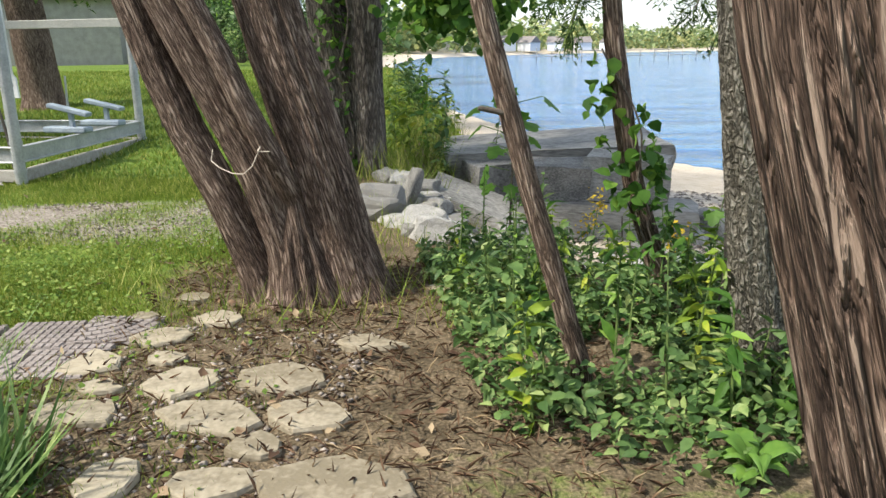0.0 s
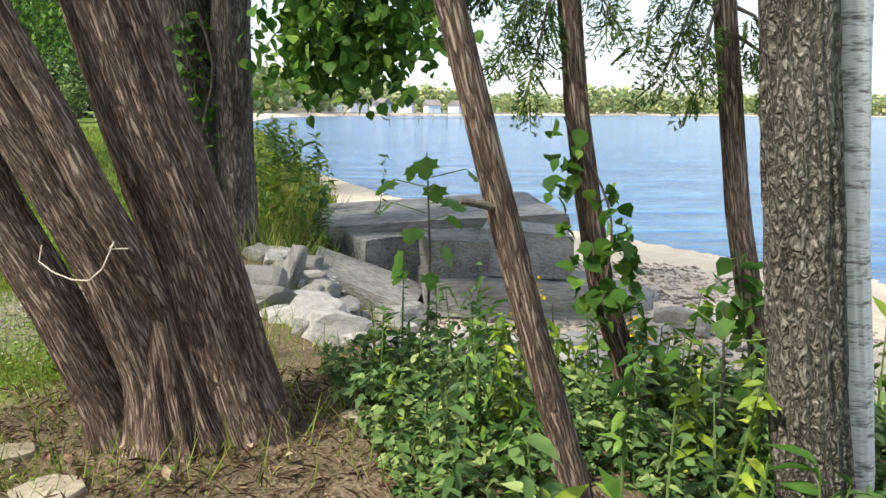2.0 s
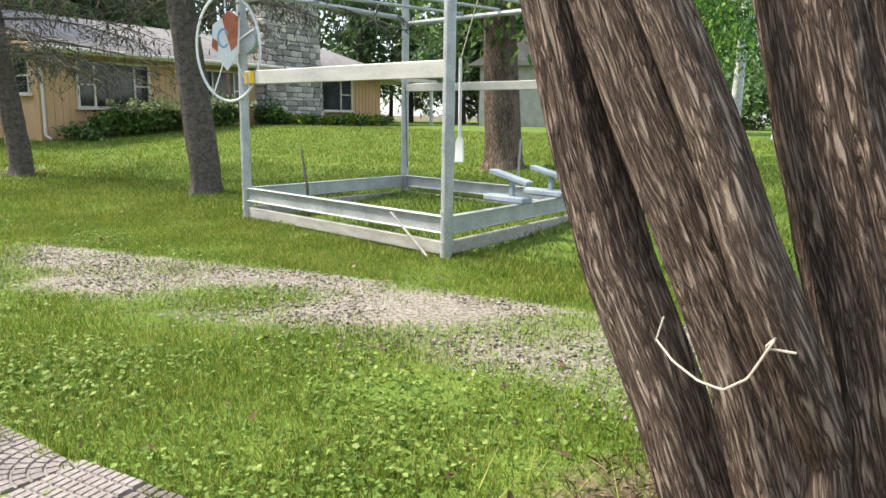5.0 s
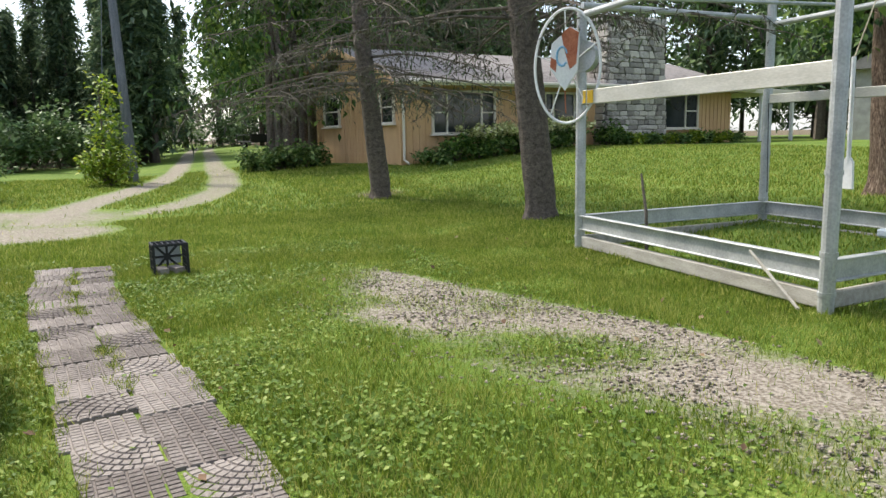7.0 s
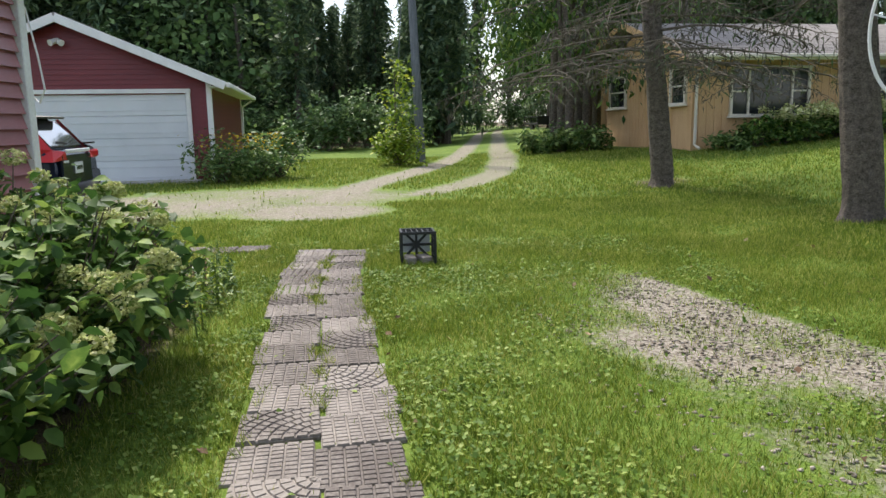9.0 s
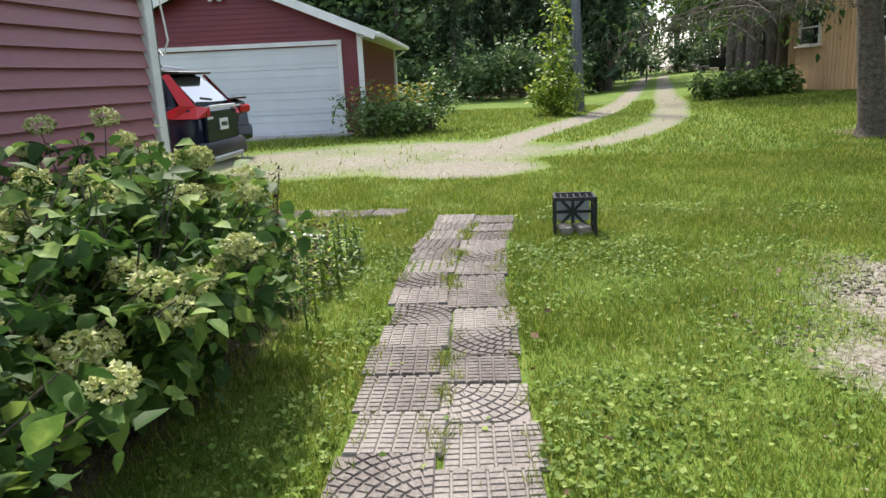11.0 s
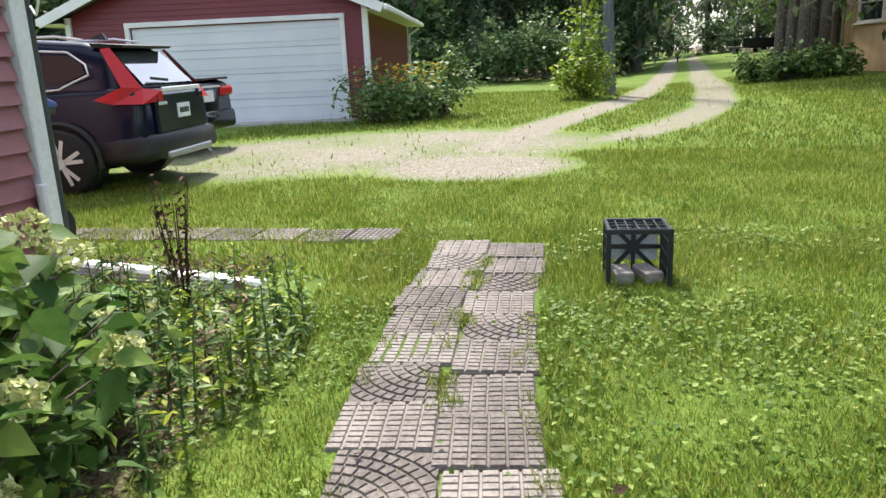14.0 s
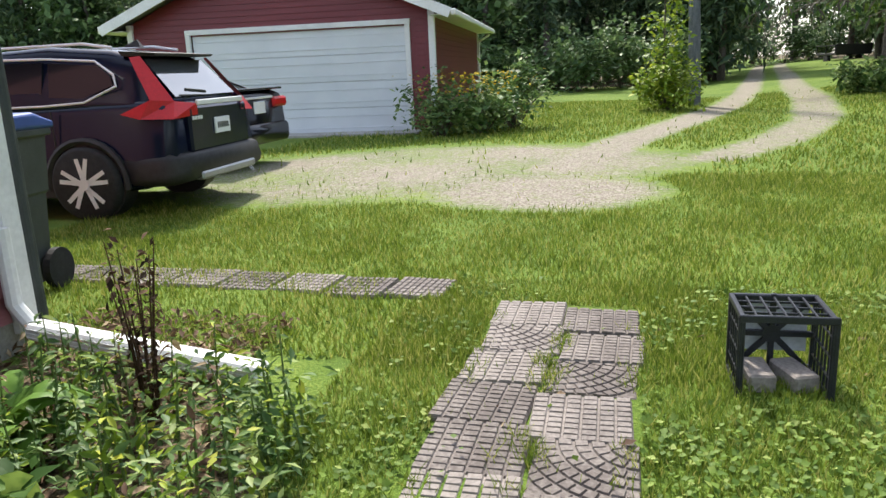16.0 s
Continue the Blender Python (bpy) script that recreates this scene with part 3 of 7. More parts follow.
def garage():
    m = pose(-19.84, -1.5, -0.02, 0, 0, 98)
    g = thing("garage", "dark red clapboard garage with white trim and a wide white door", "garage", m)
    L, R, D, H, A, ax = -5.75, 0.53, 8.0, 2.36, 3.72, -2.61
    wall = MB()
    wall.box(((L - 4.5) / 2, 0.08, H / 2), (-4.5 - L, 0.14, H), 0.004)
    wall.box(((R + 0.05) / 2, 0.08, H / 2), (R - 0.05, 0.14, H), 0.004)
    wall.box((-2.22, 0.08, (2.1 + H) / 2), (4.55, 0.14, H - 2.1), 0.004)
    wall.prism([(L, H), (R, H), (ax, A)], 0.01, 0.15)
    wall.box((R - 0.07, D / 2 + 0.08, H / 2), (0.14, D - 0.15, H), 0.004)
    wall.box((L + 0.07, D / 2 + 0.08, H / 2), (0.14, D - 0.15, H), 0.004)
    wall.box(((L + R) / 2, D, H / 2), (R - L, 0.14, H), 0.004)
    wall.prism([(L, H), (R, H), (ax, A)], D - 0.07, D + 0.07)
    part("wall", wall, M_REDSIDING, g)

    def front(a, b):
        if b < 2.15:
            return [(L, -4.52), (0.07, R)]
        if b < H:
            return [(L, R)]
        k = (A - b) / (A - H)
        return [(ax + (L - ax) * k, ax + (R - ax) * k)] if k > 0 else []
    clapboards(g, M_REDSIDING, pose(0, 0, 0), Spans(0.12, A, front), 0.115)
    clapboards(g, M_REDSIDING, pose(R + 0.002, 0, 0, 0, 0, 90), Spans(0.12, H - 0.05, lambda a, b: [(0.12, D)]), 0.115)
    for x in (-4.5, 0.05):
        part("door_casing", MB().box((x, -0.03, 1.06), (0.1, 0.07, 2.12), 0.006), M_WHITE, g)
    part("door_casing", MB().box((-2.22, -0.032, 2.15), (4.66, 0.074, 0.1), 0.006), M_WHITE, g)
    part("corner_board", MB().box((R, -0.02, H / 2), (0.12, 0.12, H), 0.006), M_WHITE, g)
    part("corner_board", MB().box((L, -0.02, H / 2), (0.12, 0.12, H), 0.006), M_WHITE, g)
    part("corner_board", MB().box((R + 0.01, D, H / 2), (0.09, 0.12, H), 0.006), M_WHITE, g)
    door = part("overhead_door", MB().box((-2.22, 0.05, 1.05), (4.45, 0.03, 2.08), 0.004), M_GDOOR, g, "white sectional garage door")
    for i in range(4):
        pn = MB().box((-2.22, 0.025, 0.28 + i * 0.52), (4.42, 0.03, 0.505), 0.008)
        pn.box((-2.22, 0.005, 0.28 + i * 0.52 + 0.11), (4.40, 0.012, 0.02), 0.005)
        pn.box((-2.22, 0.005, 0.28 + i * 0.52 - 0.13), (4.40, 0.012, 0.02), 0.005)
        part("door_panel", pn, M_GDOOR, door)
    part("apron", MB().box((-2.2, -0.25, 0.03), (4.9, 0.7, 0.08), 0.01), M_CONC, g, "grey concrete threshold")
    o = 0.42
    sl = (A - H) / (R - ax)
    for side, xe in ((1, R + o), (-1, L - o)):
        ze = H - sl * o + 0.05
        roof = MB().prism([(ax, A + 0.05), (xe, ze), (xe, ze + 0.09), (ax, A + 0.15)] if side > 0 else [(xe, ze), (ax, A + 0.05), (ax, A + 0.15), (xe, ze + 0.09)], -0.40, D + 0.3)
        roof.f = roof.f if side > 0 else roof.f
        part("roof_slope", roof, M_SHINGLE, g, "dark shingle roof slope")
        part("barge_board", MB().bar((ax, -0.43, A + 0.03), (xe, -0.43, ze + 0.01), 0.03, 0.19), M_WHITE, g)
        part("gutter", MB().box((xe + 0.05 * side, D / 2, ze + 0.03), (0.11, D + 0.7, 0.12), 0.02), M_WHITE, g)
        part("soffit", MB().box((xe - 0.21 * side, D / 2, ze - 0.0), (0.42, D + 0.6, 0.02), 0.002), M_WHITE, g)
    part("downspout", MB().tube([(R + o, D - 0.3, 2.15), (R + 0.1, D - 0.3, 1.95), (R + 0.08, D - 0.3, 0.1)], 0.035, 8), M_WHITE, g)
    lamp = MB().box((ax - 0.1, -0.06, 3.28), (0.12, 0.06, 0.12), 0.01).tube([(ax - 0.12, -0.08, 3.28), (ax - 0.2, -0.2, 3.22)], [0.05, 0.075], 10).tube([(ax - 0.06, -0.08, 3.28), (ax + 0.04, -0.2, 3.22)], [0.05, 0.075], 10)
    part("floodlight", lamp, M_WHITE, g, "white twin floodlight")


def red_house():
    x0, x1, y0, y1, H = -8.35, -1.9, -7.5, 0.58, 2.65
    h = thing("red_house", "red clapboard house with white corner boards, sky sheen painted into its siding", "house", pose(0, 0, 0))
    w = MB()
    w.box(((x0 + x1) / 2, y1 - 0.08, H / 2), (x1 - x0, 0.16, H), 0.004)
    w.box(((x0 + x1) / 2, y0, H / 2), (x1 - x0, 0.16, H), 0.004)
    w.box((x0 + 0.08, (y0 + y1) / 2, H / 2), (0.16, y1 - y0 - 0.3, H), 0.004)
    w.box((x1 - 0.08, (y0 + y1) / 2, H / 2), (0.16, y1 - y0 - 0.3, H), 0.004)
    part("wall", w, M_HOUSESIDING, h)
    part("foundation", MB().box(((x0 + x1) / 2, y1 + 0.006, 0.08), (x1 - x0 + 0.02, 0.03, 0.2), 0.004), M_CONC, h)
    clapboards(h, M_HOUSESIDING, pose(x1, y1, 0, 0, 0, 180), Spans(0.16, H, lambda a, b: [(0.06, x1 - x0 - 0.06)] if b < 0.9 or b > 2.3 else [(0.06, x1 - x0 - 3.55), (x1 - x0 - 2.2, x1 - x0 - 0.06)]), 0.125, 0.045)
    clapboards(h, M_HOUSESIDING, pose(x0, y1, 0, 0, 0, -90), Spans(0.16, H, lambda a, b: [(0.06, y1 - y0)]), 0.125, 0.045)
    part("corner_board", MB().box((x0 - 0.01, y1 + 0.01, H / 2 + 0.04), (0.11, 0.11, H - 0.1), 0.008), M_WHITE, h)
    part("corner_board", MB().box((x1 + 0.01, y1 + 0.01, H / 2 + 0.04), (0.11, 0.11, H - 0.1), 0.008), M_WHITE, h)
    window_unit("window", h, pose(x1 - (x1 - x0 - 2.87), y1 + 0.02, 1.6, 0, 0, 180), 1.2, 1.25, (0, 0.5, 1), M_WHITE)
    ax = (y0 + y1) / 2
    for s, ye in ((1, y1 + 0.35), (-1, y0 - 0.35)):
        part("roof_slope", MB().add([(x0 - 0.3, ax, 4.3), (x1 + 0.3, ax, 4.3), (x1 + 0.3, ye, H - 0.05), (x0 - 0.3, ye, H - 0.05), (x0 - 0.3, ax, 4.42), (x1 + 0.3, ax, 4.42), (x1 + 0.3, ye, H + 0.07), (x0 - 0.3, ye, H + 0.07)],
             [[0, 1, 2, 3], [7, 6, 5, 4], [3, 2, 6, 7], [0, 3, 7, 4], [1, 5, 6, 2]]), M_SHINGLE, h)
    for xe in (x0 + 0.08, x1 - 0.08):
        g = MB().prism([(y0, H), (y1, H), (ax, 4.3)], -0.07, 0.07, pose(xe, 0, 0, 0, 0, 90))
        part("gable", g, M_HOUSESIDING, h)
    spout = thing("downspout_extension", "white ribbed downspout extension lying on the bark mulch", "downspout")
    mb = MB()
    a, b = Vector((-8.30, 0.72, 0.13)), Vector((-8.20, 1.95, 0.06))
    mb.bar(a, b, 0.10, 0.075, 0.012)
    part("pipe", mb, M_WHITE, spout)
    rb = MB()
    for i in range(3):
        off = Vector((0.052, 0, -0.02 + i * 0.02))
        rb.bar(a + off, b + off, 0.006, 0.006, 0.002)
    part("rib", rb, M_WHITE, spout)
    part("elbow", MB().tube([(-8.28, 0.66, 0.6), (-8.28, 0.66, 0.25), (-8.30, 0.72, 0.14), (-8.31, 0.80, 0.125)], 0.036, 10), M_WHITE, spout)
    cd = thing("electric_conduit", "dark grey service conduit with a loose cable up the corner", "conduit")
    part("pipe", MB().tube([(-8.50, 0.56, 0), (-8.50, 0.56, 4.2)], 0.035, 12), M_BIN, cd)
    part("cable", MB().tube([(-8.50, 0.60, 2.3), (-8.47, 0.68, 1.9), (-8.45, 0.72, 1.62), (-8.46, 0.66, 1.5), (-8.5, 0.6, 1.55)], 0.008, 6), M_WHITE, cd)


def tan_house():
    h = thing("tan_house", "single storey tan board house with a shingle roof", "house", pose(-21.2, 10.9, 0, 0, 0, 96.8))
    S0, S1, U, E, RZ, RU = 0.28, 14.9, 6.4, 2.84, 4.05, 3.6
    w = MB()
    w.box(((S0 + S1) / 2, 0.08, E / 2), (S1 - S0, 0.15, E), 0.004)
    w.box((S0 + 0.08, U / 2 + 0.08, E / 2), (0.15, U - 0.16, E), 0.004)
    w.box((S1 - 0.08, U / 2 + 0.08, E / 2), (0.15, U - 0.16, E), 0.004)
    w.box(((S0 + S1) / 2, U, E / 2), (S1 - S0, 0.15, E), 0.004)
    w.box((3.0, 8.9, E / 2), (2.6, 0.15, E), 0.004)
    w.box((1.75, 7.7, E / 2), (0.15, 2.5, E), 0.004)
    part("wall", w, M_TAN, h)
    for s in (S0 + 0.075, S1 - 0.08):
        part("gable", MB().prism([(0.0, E), (U, E), (RU, RZ - 0.12)], -0.074, 0.074, pose(s, 0, 0, 0, 0, 90)), M_TAN, h)
    bat = MB().box((0, 0, E / 2), (0.03, 0.02, E), 0.003).mesh("batten")
    bat.materials.append(M_TAN)
    x = S0 + 0.2
    while x < S1:
        if not any(a - 0.1 < x < b + 0.1 for a, b in ((1.36, 3.6), (5.6, 7.2), (7.7, 10.95), (10.8, 13.0))):
            part("batten", bat, None, h).matrix_basis = pose(x, -0.006, 0)
        x += 0.22
    y = 0.25
    while y < U:
        if not (0.2 < y < 1.1 or 4.1 < y < 5.8):
            part("batten", bat, None, h).matrix_basis = pose(S0 - 0.006, y, 0, 0, 0, 90)
        y += 0.22
    window_unit("window", h, pose(2.48, -0.03, 1.97), 2.24, 1.25, (0, 0.22, 0.78, 1))
    window_unit("window", h, pose(6.4, -0.03, 1.97), 1.6, 1.25, (0, 0.22, 0.78, 1))
    window_unit("window", h, pose(11.9, -0.03, 2.03), 2.1, 1.25, (0, 0.68, 1))
    window_unit("window", h, pose(S0 - 0.03, 4.95, 2.15, 0, 0, -90), 1.3, 0.98, (0, 1))
    window_unit("window", h, pose(S0 - 0.03, 0.75, 2.15, 0, 0, -90), 0.85, 0.95, (0, 1))
    front = MB().add([(S0 - 0.5, -0.7, E - 0.1), (S1 + 0.5, -0.7, E - 0.1), (S1 + 0.5, RU, RZ), (S0 - 0.5, RU, RZ), (S0 - 0.5, -0.7, E + 0.02), (S1 + 0.5, -0.7, E + 0.02), (S1 + 0.5, RU, RZ + 0.12), (S0 - 0.5, RU, RZ + 0.12)],
                     [[3, 2, 1, 0], [4, 5, 6, 7], [0, 1, 5, 4], [0, 4, 7, 3], [1, 2, 6, 5]])
    fr = part("roof_slope", front, M_SHINGLE, h, "grey brown asphalt shingle slope")
    back = MB().add([(S0 - 0.5, RU, RZ), (S1 + 0.5, RU, RZ), (S1 + 0.5, 9.2, E - 0.1), (S0 - 0.5, 9.2, E - 0.1), (S0 - 0.5, RU, RZ + 0.12), (S1 + 0.5, RU, RZ + 0.12), (S1 + 0.5, 9.2, E + 0.02), (S0 - 0.5, 9.2, E + 0.02)],
                    [[3, 2, 1, 0], [4, 5, 6, 7], [2, 3, 7, 6], [0, 4, 7, 3], [1, 2, 6, 5]])
    part("roof_slope", back, M_SHINGLE, h)
    rows = MB()
    for i in range(1, 22):
        k = i / 22
        rows.bar((S0 - 0.5, -0.7 + 4.3 * k, E + 0.026 + 1.33 * k * 0.97), (S1 + 0.5, -0.7 + 4.3 * k, E + 0.026 + 1.33 * k * 0.97), 0.012, 0.012, 0.002)
    part("shingle_course", rows, M_SHINGLE, fr)
    part("fascia", MB().box(((S0 + S1) / 2, -0.72, E - 0.04), (S1 - S0 + 1.0, 0.03, 0.16), 0.004), M_TRIM, h)
    part("gutter", MB().box(((S0 + S1) / 2, -0.79, E - 0.02), (S1 - S0 + 1.0, 0.1, 0.1), 0.02), M_TRIM, h)
    part("barge_board", MB().bar((S0 - 0.52, -0.7, E - 0.04), (S0 - 0.52, RU, RZ + 0.06), 0.03, 0.18), M_TAN, h)
    part("barge_board", MB().bar((S0 - 0.52, 9.2, E - 0.04), (S0 - 0.52, RU, RZ + 0.06), 0.03, 0.18), M_TAN, h)
    part("downspout", MB().tube([(0.6, -0.75, 2.72), (0.45, -0.45, 2.55), (S0 + 0.08, -0.06, 2.4), (S0 + 0.08, -0.06, 0.6), (S0 + 0.1, -0.3, 0.5)], 0.04, 8), M_TRIM, h)
    porch = MB().box((16.6, 1.6, 2.78), (3.6, 4.4, 0.16), 0.01)
    part("porch_roof", porch, M_TRIM, h, "flat pale porch roof")
    for s in (16.2, 18.2):
        part("porch_post", MB().box((s, -0.4, 1.6), (0.12, 0.12, 2.3), 0.01), M_WHITE, h)
    ch = part("chimney", MB().add([(7.8, -0.42, 0.2), (10.85, -0.42, 0.2), (10.85, 0.5, 0.2), (7.8, 0.5, 0.2), (8.05, -0.42, 5.0), (10.55, -0.42, 5.0), (10.55, 0.5, 5.0), (8.05, 0.5, 5.0)],
              [[0, 1, 5, 4], [1, 2, 6, 5], [2, 3, 7, 6], [3, 0, 4, 7], [4, 5, 6, 7]]), M_MORTAR, h, "broad fieldstone chimney")
    r = random.Random(4)
    meshes = []
    for i in range(8):
        s = MB().box((0, 0, 0), (1, 1, 1), 0.14)
        s.v = [tuple(c + r.uniform(-0.05, 0.05) for c in p) for p in s.v]
        me = s.mesh("chimney_stone")
        me.materials.append(M_CHIMNEY)
        meshes.append(me)
    z = 0.5
    count = 0
    while z < 4.95:
        rh = r.uniform(0.12, 0.26)
        k = (z - 0.2) / 4.8
        x, xe = 7.8 + 0.25 * k, 10.85 - 0.3 * k
        while x < xe - 0.06:
            rw = min(r.uniform(0.18, 0.52), xe - x)
            ob = part("chimney_stone", meshes[count % 8], None, ch)
            ob.matrix_basis = Matrix.LocRotScale((x + rw / 2, -0.43 - r.uniform(0, 0.03), z + rh / 2), Euler((0, r.uniform(-0.06, 0.06), 0)), (rw * 0.95, 0.12, rh * 0.93))
            count += 1
            x += rw
        y = -0.38
        z += rh
    for sx in (7.78, 10.87):
        z = 0.55
        while z < 4.9:
            ob = part("chimney_stone", meshes[count % 8], None, ch)
            k = (z - 0.2) / 4.8
            ob.matrix_basis = Matrix.LocRotScale((sx + (0.25 * k if sx < 9 else -0.3 * k), 0.0, z + 0.11), None, (0.12, 0.8, 0.2))
            count += 1
            z += 0.23
    part("cap", MB().box((9.3, 0.05, 5.06), (2.75, 1.15, 0.12), 0.03), M_CONC, ch)
    # white house standing in shade; the grey of M_CONC paints that shade in
    far = thing("shaded_white_house", "white clapboard house beyond the trees, its shade painted as pale grey", "house", pose(-19, 38, 0.8, 0, 0, 110))
    part("wall", MB().box((0, 2, 1.4), (14, 5, 2.8), 0.01), M_CONC, far)
    cl = MB()
    for i in range(18):
        cl.box((0, -0.505, 0.12 + i * 0.155), (14, 0.02, 0.02), 0.003)
    part("siding", cl, M_CONC, far)
    part("roof", MB().add([(-7.4, -1.1, 2.7), (7.4, -1.1, 2.7), (7.4, 2, 4.2), (-7.4, 2, 4.2), (-7.4, 5, 2.7), (7.4, 5, 2.7)], [[0, 1, 2, 3], [3, 2, 5, 4], [0, 3, 4], [1, 5, 2], [0, 4, 5, 1]]), M_SHINGLE, far)
    for s in (-4, 0.5, 4):
        window_unit("window", far, pose(s, -0.53, 1.6), 1.2, 1.0, (0, 0.5, 1), M_WHITE)


garage()
red_house()
tan_house()


# ---- vehicles ----
def loft(sections):
    """A closed skin over cross-sections of equal point counts, each a list of points round a loop."""
    n = len(sections[0])
    vs = [p for s in sections for p in s]
    fs = []
    for i in range(len(sections) - 1):
        for k in range(n):
            k2 = (k + 1) % n
            fs.append([i * n + k, i * n + k2, (i + 1) * n + k2, (i + 1) * n + k])
    fs.append(list(range(n))[::-1])
    fs.append([(len(sections) - 1) * n + k for k in range(n)])
    return MB().add(vs, fs)


def ring(y, w, z0, z1, r, n=5, wt=None):
    """A rounded rectangle across the car at y, half-width w at the bottom and wt at the top."""
    wt = w if wt is None else wt
    pts = []
    for cx, cz, a0, ww in ((1, 1, 0, wt), (-1, 1, 90, wt), (-1, -1, 180, w), (1, -1, 270, w)):
        for k in range(n):
            a = radians(a0 + 90 * k / (n - 1))
            zc = z1 - r if cz > 0 else z0 + r
            pts.append((cx * (ww - r) + r * math.cos(a), y, zc + r * math.sin(a)))
    return pts


def wheel(parent, x, y, side, R, spokes=5):
    w = part("wheel", MB().tube([(x - 0.08, y, R), (x + 0.04, y, R)], R * 0.66, 24), M_BLACKPL, parent)
    prof = [(-0.11, R * 0.70), (-0.115, R * 0.88), (-0.09, R * 0.98), (0, R), (0.09, R * 0.98), (0.115, R * 0.88), (0.11, R * 0.70)]
    part("tyre", MB().tube([(x + a, y, R) for a, b in prof], [b for a, b in prof], 36, caps=False), M_TYRE, w, smooth=True)
    xo = x + 0.10 * side
    rim = MB()
    rim.tube([(xo - 0.03 * side, y, R), (xo, y, R), (xo + 0.008 * side, y, R)], [R * 0.72, R * 0.725, R * 0.68], 32, caps=False)
    for i in range(spokes):
        a = 2 * math.pi * i / spokes + 0.3
        for da in (-0.20, 0.20):
            q = []
            for rad, off, w_ in ((0.05, da * 0.4, 0.022), (R * 0.70, da, 0.02)):
                cy, cz = rad * math.cos(a + off), rad * math.sin(a + off)
                ty, tz = -math.sin(a + off) * w_, math.cos(a + off) * w_
                q += [(cy - ty, cz - tz), (cy + ty, cz + tz)]
            q = [q[0], q[1], q[3], q[2]]
            rim.add([(xo - 0.015 * side, y + u_, R + w_) for u_, w_ in q] + [(xo + 0.018 * side, y + u_, R + w_) for u_, w_ in q], [[3, 2, 1, 0], [4, 5, 6, 7], [0, 1, 5, 4], [1, 2, 6, 5], [2, 3, 7, 6], [3, 0, 4, 7]])
    rim.tube([(xo - 0.02 * side, y, R), (xo + 0.024 * side, y, R)], [0.07, 0.055], 16)
    part("rim", rim, M_CHROME, w, "bright five-spoke alloy rim")
    return w


